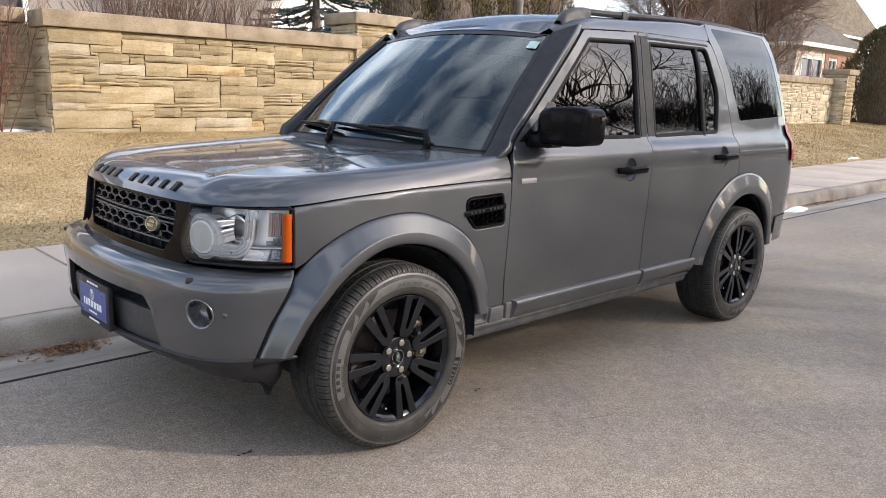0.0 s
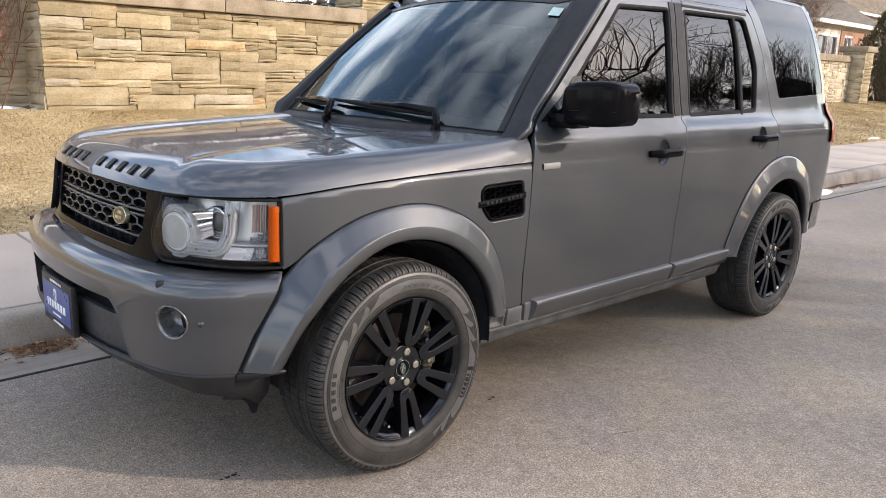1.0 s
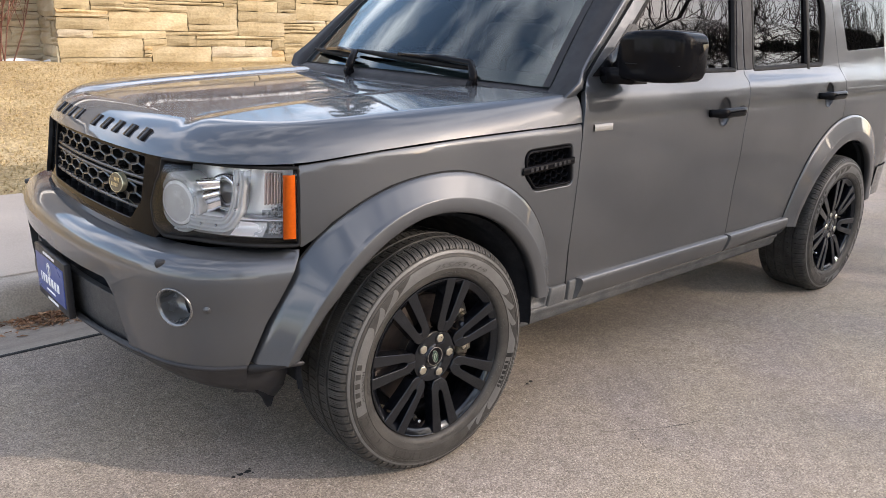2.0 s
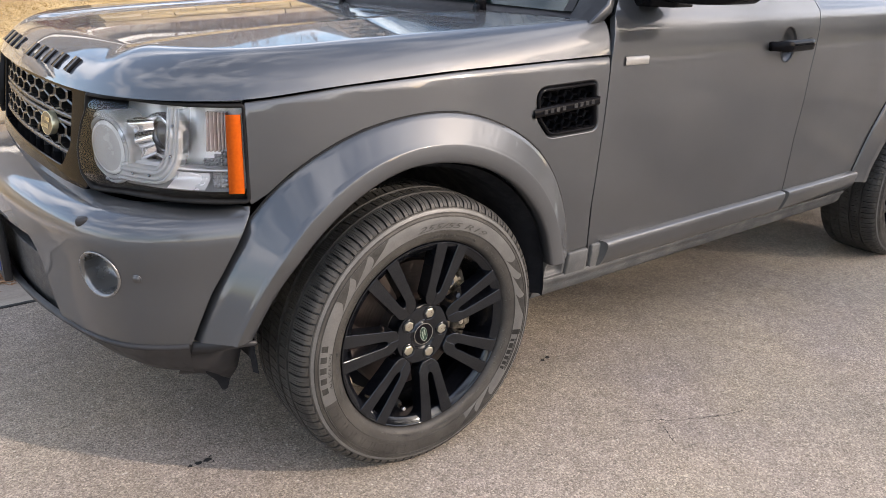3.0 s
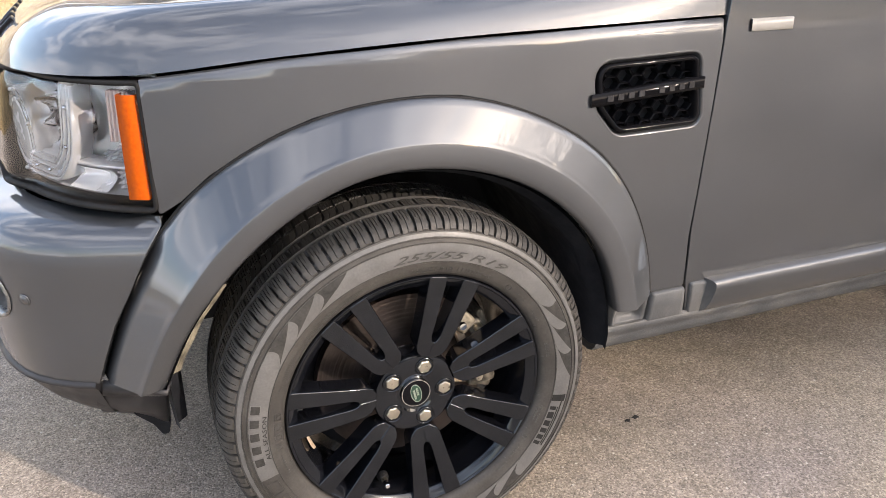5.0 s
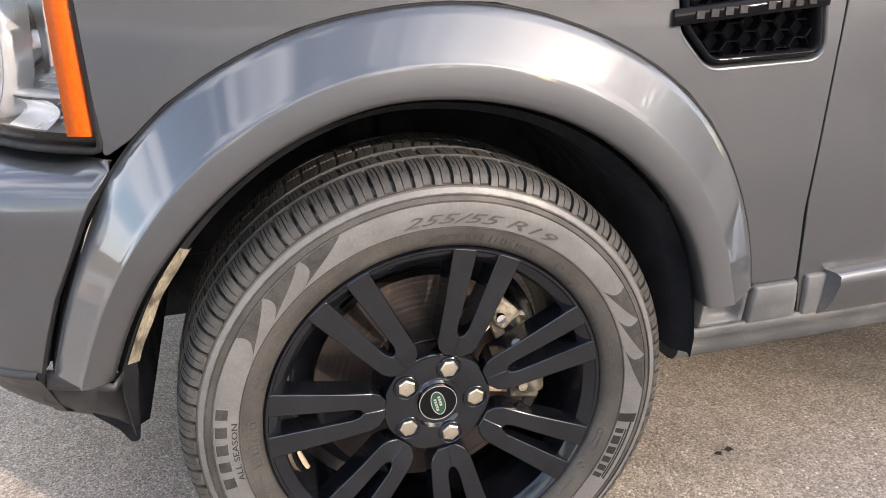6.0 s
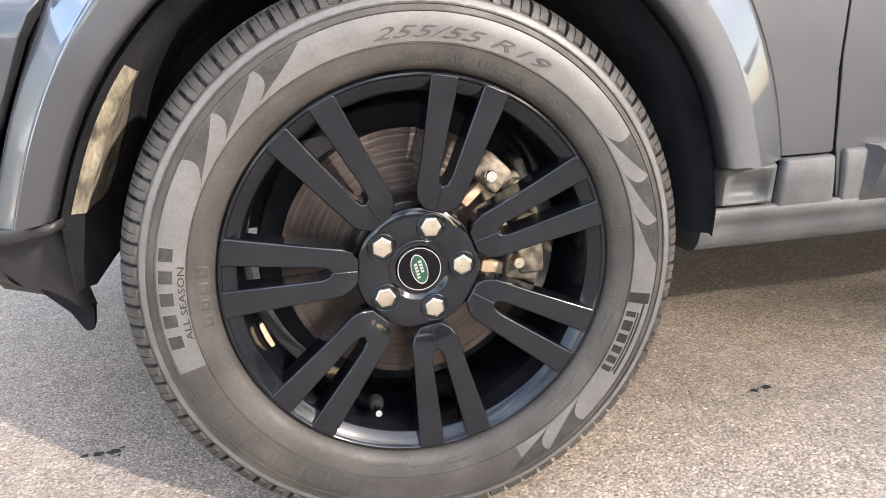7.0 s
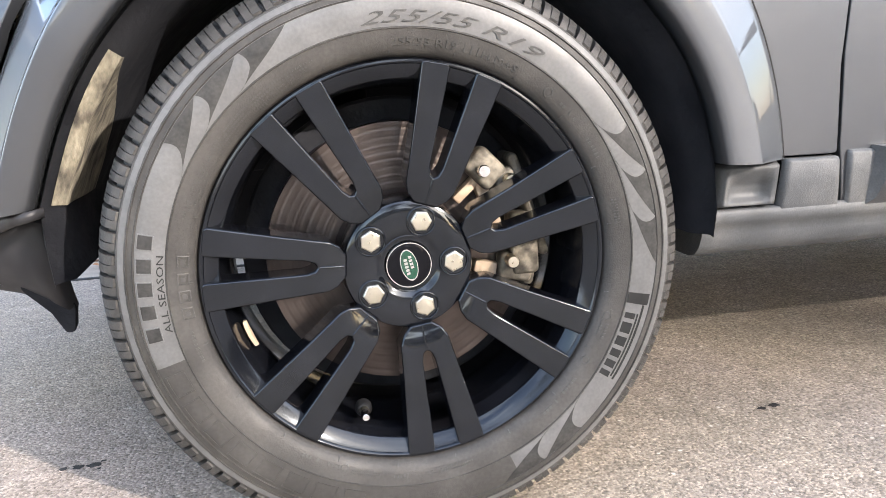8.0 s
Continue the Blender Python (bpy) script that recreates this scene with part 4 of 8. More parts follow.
def build_handle(door, x, z, mirror):
    """A black pull over a dished oval recess."""
    bm = bmesh.new()
    n = 28
    rings = []
    for s, o in ((1.0, 0.0), (0.96, -0.006), (0.75, -0.022), (0.35, -0.028)):
        rings.append([bm.verts.new(flip_y(skin(x + 0.050 * s * math.cos(2 * math.pi * i / n), z + 0.062 * s * math.sin(2 * math.pi * i / n), o), mirror)) for i in range(n)])
    for a, b in zip(rings, rings[1:]):
        for i in range(n):
            bm.faces.new((a[i], a[(i + 1) % n], b[(i + 1) % n], b[i]))
    bm.faces.new(rings[-1])
    bmesh.ops.recalc_face_normals(bm, faces=bm.faces)
    dish = part("handle_recess", bm, PAINT, door, smooth=50)
    own(dish)
    # a thin dark ring paints shade round the recess so that it reads
    rim = [[flip_y(skin(x + 0.050 * s * math.cos(2 * math.pi * i / n), z + 0.062 * s * math.sin(2 * math.pi * i / n), o), mirror) for i in range(n + 1)] for s, o in ((1.035, 0.0006), (1.0, 0.0016), (0.975, -0.002))]
    own(loft("recess_rim", rim, TRIM, door, flip=mirror is None))
    bm = bmesh.new()
    rows = []
    for i in range(15):
        t = i / 14
        u = x - 0.125 + 0.25 * t
        lift = 0.042 * min(1, math.sin(math.pi * min(max(t, 0.02), 0.98)) * 1.9) + 0.004
        hgt = 0.0205 * (1.0 if 0.1 < t < 0.95 else 0.8)
        zz = z + 0.004 * t
        mid = skin(u, zz, lift)
        rows.append([flip_y(mid + Vector((0, dy, dz)), mirror) for dy, dz in ((0.012, hgt * .8), (0.0, hgt), (-0.010, hgt * .7), (-0.013, 0), (-0.009, -hgt * .8), (0.002, -hgt), (0.012, -hgt * .7))])
    own(loft("handle", rows, BLACK_GLOSS, door, "gloss black door handle", closed=True, caps=True, flip=mirror is not None))


def build_vent(wing, mirror):
    """The black side vent: frame, honeycomb, middle bar with raised bars in place of writing."""
    def at(x, z, o):
        return flip_y(skin(x, z, o), mirror)
    loop = fillet(VENT, 0.02, 0.02)
    k = len(loop)
    def hoop(name, steps, mat, label=""):
        rows = []
        for grow, o in steps:
            row = [at(p.x, p.y, o) for p in grown(loop, grow)]
            rows.append(row + [row[0]])
        own(loft(name, rows, mat, wing, label, flip=(mirror is not None) != (area(loop) < 0)))
    hoop("vent_surround", ((.0105, .0002), (.008, .0008), (.0055, -.0012), (.002, -.0075), (.0005, -.0105), (-.002, -.011)), PAINT, "dished painted edge round the vent")
    hoop("vent_frame", ((.0005, -.012), (.0, -.003), (-.0015, .0015), (-.005, .003), (-.0085, .0015), (-.010, -.006), (-.011, -.03)), BLACK_GLOSS, "gloss black side vent frame")
    own(sheet("vent_back", loop, lambda x, z: skin(x, z, -0.03), LINER, wing, step=0.05, depth=0, mirror=mirror))
    bm = bmesh.new()
    s = 0.0165
    for i in range(-1, 11):
        for j in range(-1, 8):
            cx, cz = .372 + i * s * 1.72, .858 + j * s * 1.55 + (0.5 * s * 1.55 if i % 2 else 0)
            ring = []
            for a in range(6):
                ring.append((cx + s * 1.12 * math.cos(a * math.pi / 3), cz + s * 0.9 * math.sin(a * math.pi / 3)))
            if not inside(loop, cx, cz):
                continue
            inner = [(cx + (px - cx) * 0.89, cz + (pz - cz) * 0.89) for px, pz in ring]
            o = [bm.verts.new(at(px, pz, -0.012)) for px, pz in ring]
            m = [bm.verts.new(at(px, pz, -0.010)) for px, pz in inner]
            b = [bm.verts.new(at(px, pz, -0.028)) for px, pz in inner]
            for a in range(6):
                bm.faces.new((o[a], o[(a + 1) % 6], m[(a + 1) % 6], m[a]))
                bm.faces.new((m[a], m[(a + 1) % 6], b[(a + 1) % 6], b[a]))
    bmesh.ops.recalc_face_normals(bm, faces=bm.faces)
    own(part("vent_mesh", bm, BLACK_GLOSS, wing, "gloss black honeycomb"))
    bar = [[at(.352 + .25 * i / 8, .921 + 0.018 * i / 8 + dz, o) for i in range(9)] for dz, o in ((.012, -.01), (.011, .006), (-.011, .006), (-.012, -.01))]
    own(loft("vent_bar", bar, BLACK_GLOSS, wing, flip=mirror is None))
    for i in range(9):
        if i == 4:
            continue
        bm = bmesh.new()
        x0 = .385 + i * .0225
        z0 = .921 + 0.018 * (x0 - .352) / .25
        vs = [bm.verts.new(at(x, z, o)) for o in (.0062, .0082) for x, z in ((x0, z0 - .005), (x0 + .012, z0 - .005), (x0 + .012, z0 + .006), (x0, z0 + .006))]
        for f in ((4, 5, 6, 7), (0, 1, 5, 4), (1, 2, 6, 5), (2, 3, 7, 6), (3, 0, 4, 7)):
            bm.faces.new([vs[j] for j in f])
        bmesh.ops.recalc_face_normals(bm, faces=bm.faces)
        own(part("vent_marking", bm, TRIM, wing))
    lamp = [[at(.70 + .103 * i / 6, 1.041 + dz, o) for i in range(7)] for dz, o in ((.0125, .0), (.011, .005), (-.011, .005), (-.0125, .0))]
    own(loft("side_repeater", lamp, CREAM_LENS, car, "pale side indicator lens", flip=mirror is None))


# --- glass and roof
HALF = 0.668


def screen(w, v):
    """A point of the windscreen: w from -1 to 1 across, v from 0 at the foot to 1 at the top."""
    bow = 1 - w * w
    foot = Vector((.625 - .19 * bow, CY + w * .815, 1.168 + .022 * bow))
    head = Vector((1.212 - .075 * bow, CY + w * HALF, 1.716 + .042 * bow))
    p = foot.lerp(head, v)
    swell = 0.02 * math.sin(math.pi * v)
    return p + Vector((-swell * 0.6, 0, swell * 0.8))


def build_screen():
    rows = [[screen(-0.985 + 1.97 * j / 30, 0.0 + 0.992 * i / 16) for j in range(31)] for i in range(17)]
    ws = own(loft("windscreen", rows, WINDSCREEN, car, "tinted windscreen reflecting clouds", flip=True))
    edge = []
    for k, (s, o) in enumerate(((0.985, 0.001), (0.955, 0.001))):
        pts = [screen(-s, v / 12) for v in range(13)] + [screen(-s + 2 * s * i / 20, s if k else 0.992) for i in range(1, 20)] + [screen(s, 1 - v / 12) for v in range(13)]
        edge.append([p + Vector((-o * 2, 0, o * 2)) for p in pts])
    own(loft("screen_band", edge, TRIM, car))
    rows = [[screen(w, .985) + Vector((.004, 0, -.004)) for w in [-1 + j / 12 for j in range(25)]],
            [Vector((1.30 - .075 * (1 - w * w), CY + w * HALF * 0.99, 1.720 + .072 * (1 - w * w))) for w in [-1 + j / 12 for j in range(25)]]]
    own(loft("screen_header", rows, TRIM, car, flip=True))
    st = [screen(-.945 + .078 * i, .842 + .072 * j) + Vector((.004, 0, -.006)) for j, i in ((0, 0), (0, 1), (1, 1), (1, 0))]
    own(link("screen_sticker", [p + Vector((-.009, 0, .010)) for p in st], [(0, 1, 2, 3)], PALE_GREEN, car, "small pale green sticker"))
    # the cowl under the screen's foot
    rows = [[screen(-.99 + 1.98 * j / 24, 0.0) + Vector((dx, 0, dz)) for j in range(25)] for dx, dz in ((.01, -.002), (-.03, -.016), (-.06, -.03), (-.06, -.07))]
    own(loft("cowl", rows, COVER, car, "dark plastic scuttle panel"))


def build_pillar(mirror):
    """The screen pillar: a dark outer strip beside the glass and a painted one beside the door."""
    n = 14
    painted, dark = [], []
    for i in range(-1, n + 1):
        t = i / n
        g = screen(-1.0, t * 0.995)
        door_x = .655 + (1.345 - .655) * t
        door_z = 1.172 + (1.757 - 1.172) * t
        d = skin(door_x - 0.004, door_z + 0.003)
        if i < 0:
            g, d = g + Vector((0, .02, -.012)), d + Vector((.01, .05, -.012))
        m = g.lerp(d, 0.82) + Vector((-.022, -.02, .022))
        dark.append([flip_y(p, mirror) for p in (g + Vector((.012, .02, -.016)), g + Vector((-.012, -.004, .016)), g.lerp(m, 0.6) + Vector((-.006, 0, .008)), m)])
        painted.append([flip_y(p, mirror) for p in (m + Vector((0, 0, -.006)), m + Vector((-.002, -.003, .003)), m.lerp(d, 0.5) + Vector((-.008, -.010, .008)), d + Vector((0, -.002, 0)), d + Vector((.006, .02, -.012)))])
    own(loft("pillar_trim", dark, COVER, car, "dark trim strip beside the windscreen", flip=mirror is not None))
    own(loft("screen_pillar", painted, PAINT, car, flip=mirror is not None))


def build_roof():
    rows = []
    for i in range(60):
        t = i / 59
        row = []
        for q in range(18):
            # six points up the side, then in to the middle
            if q < 6:
                w = -1.0
            else:
                w = -1 + (q - 5) / 12
            x0 = 1.214 - .075 * (1 - w * w)
            x = x0 + (3.545 - x0) * t
            near = min(max((x - 1.2) / .16, 0), 1)
            low = 1.716 + .043 * near + .021 * min(max((x - 1.36) / .48, 0), 1)
            low += .102 * min(max((x - 2.652) / .012, 0), 1)
            high = 1.735 + .085 * min(max((x - 1.2) / .3, 0), 1) ** .6 + .046 * min(max((x - 1.5) / .9, 0), 1) + .004
            high = max(high - .05 * max(0, (x - 3.2) / .4) ** 2, low + .003)
            mid = high + .05 - .03 * (1 - near)
            if q < 6:
                z = low + (high - low) * q / 5
                y = (flank(z) + .002) * near + (CY - HALF + (z - 1.716) * .55) * (1 - near)
                y += (.020 - .017 * min(max((x - 1.9) / .5, 0), 1)) * (q / 5) ** 3
                row.append(Vector((x, y, z)))
            else:
                edge = row[5]
                f = (q - 5) / 12
                z = edge.z + (mid - edge.z) * math.sin(f * math.pi / 2) ** .8
                if i < 2:
                    z = screen(w, 1.0).z + .004 + .012 * i
                row.append(Vector((x, edge.y + (CY - edge.y) * f, z)))
        row += [Vector((p.x, 2 * CY - p.y, p.z)) for p in row[-2::-1]]
        rows.append(row)
    own(loft("roof", rows, PAINT, car, flip=False))
    # roof bars
    for mirror in (None, CY):
        y0 = 0.325
        line = [(1.272, 1.782), (1.295, 1.812), (1.335, 1.838), (1.40, 1.854), (1.465, 1.860), (1.60, 1.862), (1.9, 1.872), (2.4, 1.890), (2.9, 1.895), (3.2, 1.888), (3.34, 1.872), (3.42, 1.845)]
        pts = spline([(x, y0, z) for x, z in line], 34)
        rows = []
        for i, p in enumerate(pts):
            wide = 0.024
            rows.append([flip_y(p + Vector(o), mirror) for o in ((0, -wide, -.016), (0, -wide * .8, .008), (0, 0, .014), (0, wide * .8, .008), (0, wide, -.016), (0, 0, -.02))])
        rail = own(loft("roof_rail", rows, TRIM, car, "dark grey raised roof rail", closed=True, caps=True, flip=mirror is not None))
        nose = [p for p in pts if p.x < 1.56]
        rows = [[flip_y(p, mirror) for p in ((n.x, y0 - .030, 1.755), (n.x, y0 - .028, max(n.z - .012, 1.757)), (n.x, y0 - .021, n.z + .009), (n.x, y0, n.z + .0165), (n.x, y0 + .021, n.z + .009), (n.x, y0 + .028, n.z - .012), (n.x, y0 + .030, 1.755))] for n in nose]
        own(loft("rail_nose", rows, PLASTIC, rail, "grey plastic front foot of the rail", caps=True, flip=mirror is not None))
        for x0, x1 in ((1.80, 1.86), (3.28, 3.40)):
            bm = bmesh.new()
            add_box(bm, (x0, y0 - .028, 1.78), (x1, y0 + .03, 1.885), .012, 2)
            if mirror is not None:
                for v in bm.verts:
                    v.co.y = 2 * mirror - v.co.y
                bmesh.ops.reverse_faces(bm, faces=bm.faces)
            own(part("rail_foot", bm, TRIM, rail, smooth=40))
        rows = [[flip_y(Vector((p.x, y0 + dy, p.z + dz)), mirror) for p in pts if 1.93 < p.x < 3.38] for dy, dz in ((-.020, -.005), (-.021, -.06), (.021, -.06), (.020, -.005))]
        own(loft("rail_base", rows, TRIM, rail, flip=mirror is not None))


# --- bonnet
HOOD_RIM = [(.648, .031, 1.062), (.46, .031, 1.058), (.1, .036, 1.049), (-.2, .061, 1.031), (-.38, .098, 1.012), (-.46, .135, 1.006), (-.53, .19, 1.003), (-.59, .27, 1.0), (-.635, .37, .998), (-.668, .50, .997), (-.69, .70, .998), (-.70, .968, .999)]
HOOD_IN = [(.642, .078, 0), (.46, .112, 0), (.1, .145, 0), (-.2, .168, 0), (-.34, .20, 0), (-.39, .235, 0), (-.43, .29, 0), (-.465, .36, 0), (-.49, .44, 0), (-.51, .55, 0), (-.525, .72, 0), (-.53, .968, 0)]
hood_line = smooth_curve([(-.7, 1.07), (-.53, 1.092), (-.4, 1.108), (-.2, 1.124), (0, 1.136), (.3, 1.152), (.7, 1.172)])


def hood_top(x, y):
    w = abs(y - CY)
    t = min(max((w - .44) / .10, 0), 1)
    ridge = 0.014 * t * t * (3 - 2 * t)
    return hood_line(x) + ridge - 0.022 * (w / .8) ** 2


def hood_roll(t):
    """How far out and how high the bonnet's rounded edge is, a part t of the way down."""
    f, last = t * radians(66), radians(66)
    return math.sin(f) / math.sin(last), (math.cos(f) - math.cos(last)) / (1 - math.cos(last))


def build_hood():
    n = 70
    rim = spline(HOOD_RIM, n)
    inn = spline(HOOD_IN, n)
    rim += [Vector((p.x, 2 * CY - p.y, p.z)) for p in rim[-2::-1]]
    inn += [Vector((p.x, 2 * CY - p.y, p.z)) for p in inn[-2::-1]]
    for p in inn:
        p.z = hood_top(p.x, p.y)
    back = [Vector((.625 - .19 * (1 - w * w) - .015 - .05 * (1 - w ** 4), CY + w * .85, 0)) for w in [1 - 2 * j / 24 for j in range(1, 24)]]
    outline = [Vector((p.x, p.y)) for p in inn] + [Vector((p.x, p.y)) for p in back]
    verts, faces, normals = [], [], []
    if area(outline) < 0:
        outline = outline[::-1]
    vs, fs = fill(outline, [], 0.045)
    for v in vs:
        e = 0.003
        verts.append(Vector((v.x, v.y, hood_top(v.x, v.y))))
        normals.append(Vector((-(hood_top(v.x + e, v.y) - hood_top(v.x - e, v.y)) / (2 * e), -(hood_top(v.x, v.y + e) - hood_top(v.x, v.y - e)) / (2 * e), 1)).normalized())
    faces += fs
    # the rounded edge down to the shut line
    base, m = len(verts), 11
    grid = []
    for a, b in zip(inn, rim):
        row = []
        for k in range(m + 1):
            s, c = hood_roll(k / m)
            row.append(Vector((a.x + (b.x - a.x) * s, a.y + (b.y - a.y) * s, b.z + (a.z - b.z) * c)))
        row.append(b + (b - a).normalized() * -0.012 + Vector((0, 0, -.006)))
        grid.append(row)
    for i, row in enumerate(grid):
        for k, p in enumerate(row):
            u = grid[min(i + 1, len(grid) - 1)][k] - grid[max(i - 1, 0)][k]
            v = row[min(k + 1, m)] - row[max(min(k, m) - 1, 0)]
            nn = v.cross(u).normalized()
            if nn.dot(Vector((row[m].x - row[0].x, row[m].y - row[0].y, 0.02))) < 0:
                nn = -nn
            if k == 0:
                e = 0.003
                nn = Vector((-(hood_top(p.x + e, p.y) - hood_top(p.x - e, p.y)) / (2 * e), -(hood_top(p.x, p.y + e) - hood_top(p.x, p.y - e)) / (2 * e), 1)).normalized()
            verts.append(p)
            normals.append(nn)
    w = m + 2
    for i in range(len(grid) - 1):
        for k in range(w - 1):
            a = base + i * w + k
            faces.append([a, a + w, a + w + 1, a + 1][::-1])
    hood = own(link("bonnet", verts, faces, PAINT, car, normals=normals))
    # raised letters along the nose become plain bars
    for j in range(10):
        if j == 4:
            continue
        y0 = CY + .418 - j * .0895
        q = min(range(len(rim)), key=lambda i: abs(rim[i].y - y0) + (9 if rim[i].x > -.45 else 0))
        a, b = inn[q], rim[q]
        pts = []
        for f in (0.56, 0.84):
            s, c = hood_roll(f)
            pts.append(Vector((a.x + (b.x - a.x) * s, y0, b.z + (a.z - b.z) * c)))
        up = (pts[0] - pts[1]).normalized()
        nrm = up.cross(Vector((0, -1, 0))).normalized()
        if nrm.x > 0:
            nrm = -nrm
        mid = (pts[0] + pts[1]) / 2
        m4 = Matrix((( 0, up.x, nrm.x, mid.x), (1, up.y, nrm.y, mid.y), (0, up.z, nrm.z, mid.z), (0, 0, 0, 1)))
        bm = bmesh.new()
        add_box(bm, (-.019, -.0225, -.004), (.019, .0225, .006), .0025, 2, m4)
        bmesh.ops.recalc_face_normals(bm, faces=bm.faces)
        own(part("nose_marking", bm, BLACK_GLOSS, hood, "raised black marking", smooth=40))
    return hood


# --- arches
def build_flare(which, outer, inner, shift, mirror):
    n = 64
    o = spline([(x, z, 0) for x, z in outer], n)
    i_ = spline([(x, z, 0) for x, z in inner], n)
    for line in (o, i_):
        for _ in range(14):
            line[1:-1] = [(p + q * 2 + r) / 4 for p, q, r in zip(line, line[1:], line[2:])]
    rows = []
    for a, b in zip(o, i_):
        def mid(s):
            return a.x + (b.x - a.x) * s, a.y + (b.y - a.y) * s
        base = skin(a.x, a.y).y
        row = []
        face = min(base, .05 + plan(a.x)) - 0.034
        if which == "front":
            face = flare_face(a.x + (b.x - a.x) * .85)
        # fuller towards its front foot
        full = min(max((-.40 - a.x) / .10, 0), 1) if which == "front" else 0
        slope = [(t * .575, base - .006 + .0045 * t + (face - base) * (t * (.93 - .22 * full) + .22 * full * min(1, t * 5))) for t in (.06, .2, .34, .48, .62, .76, .88, .96)]
        for s, y in [(0.0, base + .006), (0.004, base - .003)] + slope + [(0.583, face + .0012), (0.595, face + .0003), (0.61, face - .0002), (0.66, face - .0006), (0.75, face - .001), (0.85, face - .0006), (0.93, face + .0008), (0.975, face + .003), (1.0, face + .009), (1.01, face + .02), (0.97, face + .07)]:
            x, z = mid(s)
            row.append(flip_y((x, y, z), mirror))
        rows.append(row)
    own(tube("flare_seal", [flip_y(skin(a.x, a.y, .0005), mirror) for a in o], .0032, RUBBER, car, "black rubber line along the arch flare", sides=6))
    fl = own(loft("wheel_arch_flare", rows, PAINT, car, "painted grey wheel arch flare", flip=mirror is not None))
    # liner
    depth_rows = []
    rim_line = list(i_)
    if which == "front":
        rim_line = [Vector((-.447, .368, 0)), Vector((-.452, .42, 0))] + rim_line + [Vector((.446, .41, 0)), Vector((.442, .372, 0))]
    for b in rim_line:
        y = flare_face(b.x) + .02 if which == "front" else flank(max(b.y, .4)) + plan(b.x) - .02
        c = Vector((0 if which == "front" else BASE, HUB_Z + .02))
        r = Vector((b.x - c.x, b.y - c.y))
        r2 = r * (1 + (0.03 if which == "rear" else -.022) / r.length)
        depth_rows.append([flip_y(p, mirror) for p in ((c.x + r.x * .985, y + .01, c.y + r.y * .985), (c.x + r.x, y + .03, c.y + r.y), (c.x + r2.x, y + .05, c.y + r2.y), (c.x + r2.x, y + .45, c.y + r2.y), (c.x + r2.x, y + .56, c.y + r2.y))])
    if which == "front":
        # the front of the liner is crusted with pale mud
        k = 14
        crust = []
        for i, row in enumerate(depth_rows[2:k], 2):
            a, b = row[2], row[3]
            wide = min(1.0, .06 + (k - 1 - i) / 6)
            crust.append([row[1].lerp(a, .35) + Vector((.005, 0, 0))] + [a.lerp(b, t * wide) + Vector((.006 + .0012 * math.sin(i * 1.3 + t * 20), 0, .0)) for t in (0, .04, .08, .16, .24, .32, .42)])
        own(loft("liner_edge", crust, DUSTY, car, "mud-crusted front of the wheel arch liner", flip=mirror is not None))
    own(loft("arch_liner", depth_rows, LINER, car, "black dusty plastic wheel arch liner", flip=mirror is not None))
    wall_pts = [r[-1] for r in depth_rows]
    own(link("arch_back", wall_pts, [list(range(len(wall_pts)))], LINER, car))


def build_sill(mirror):
    def at(x, z, o):
        return flip_y(skin(x, z, o), mirror)
    xs = [.447 + i * (2.33 - .447) / 24 for i in range(25)]
    low = [[at(x, z, o) for x in xs] for z, o in ((.404, -.03), (.402, .002), (.398, .006), (.381, .007), (.377, .001), (.362, .004), (.345, .003), (.332, -.004), (.326, -.02), (.325, -.1))]
    sill = own(loft("sill", low, SILL, car, "dusty dark grey lower sill", flip=mirror is not None))
    own(link("sill_end", [r[0] for r in low], [list(range(len(low)))], SILL, sill))
    for x0, x1 in ((.705, 1.760), (1.773, 2.35)):
        n = 14
        rows = [[at(x0 + (x1 - x0) * i / n + (dx if i == 0 else 0), z, o) for i in range(n + 1)] for z, o, dx in ((.486, .0, 0), (.484, .02, .008), (.478, .027, .014), (.462, .028, .016), (.43, .022, .016), (.405, .016, .012), (.388, .0, 0))]
        strip_ob = own(loft("rubbing_strip", rows, PAINT, car, "painted lower door strip", flip=mirror is None))
        for end in (0, -1):
            pts = [r[end] for r in rows]
            own(link("strip_end", pts, [list(range(len(pts)))], SILL, strip_ob))
    # the plate ahead of the strip, the sill's corner and the dished block under the flare
    for nm, x0, x1, z0, z1, slant in (("strip_plate", .664, .735, .381, .481, .014), ("sill_corner", .5625, .652, .381, .473, .016)):
        rows = [[at(x0 + (x1 - x0) * t + slant * (1 - (z - z0) / (z1 - z0)) * (1 if nm == "strip_plate" else t), z, o) for t in (0, .04, .12, .5, .88, .96, 1)] for z, o in ((z1, -.012), (z1 - .001, .004), (z1 - .006, .0075), (z1 - .04, .007), (z0 + .01, .006), (z0, .004), (z0 - .004, -.01))]
        for row in rows:
            for k in (0, -1):
                row[k] = row[k] + Vector((0, .012 if mirror is None else -.012, 0))
        own(loft(nm, rows, SILL, sill, flip=mirror is None))
    rows = []
    for i in range(15):
        v = i / 14
        row = []
        for k in range(15):
            u = k / 14
            edge = min(u, 1 - u, v, 1 - v)
            o = -.012 if edge == 0 else .009 - .017 * min(1, max(0, (min(u, 1 - u) - .1) / .16)) * min(1, max(0, (v - .06) / .2)) * min(1, max(0, (1 - v - .16) / .35))
            row.append(at(.461 + (.557 - .461) * u, .403 + (.470 - .403) * v, o))
        rows.append(row)
    own(loft("sill_block", rows, SILL, sill, "dished plastic block under the arch flare", flip=mirror is not None))


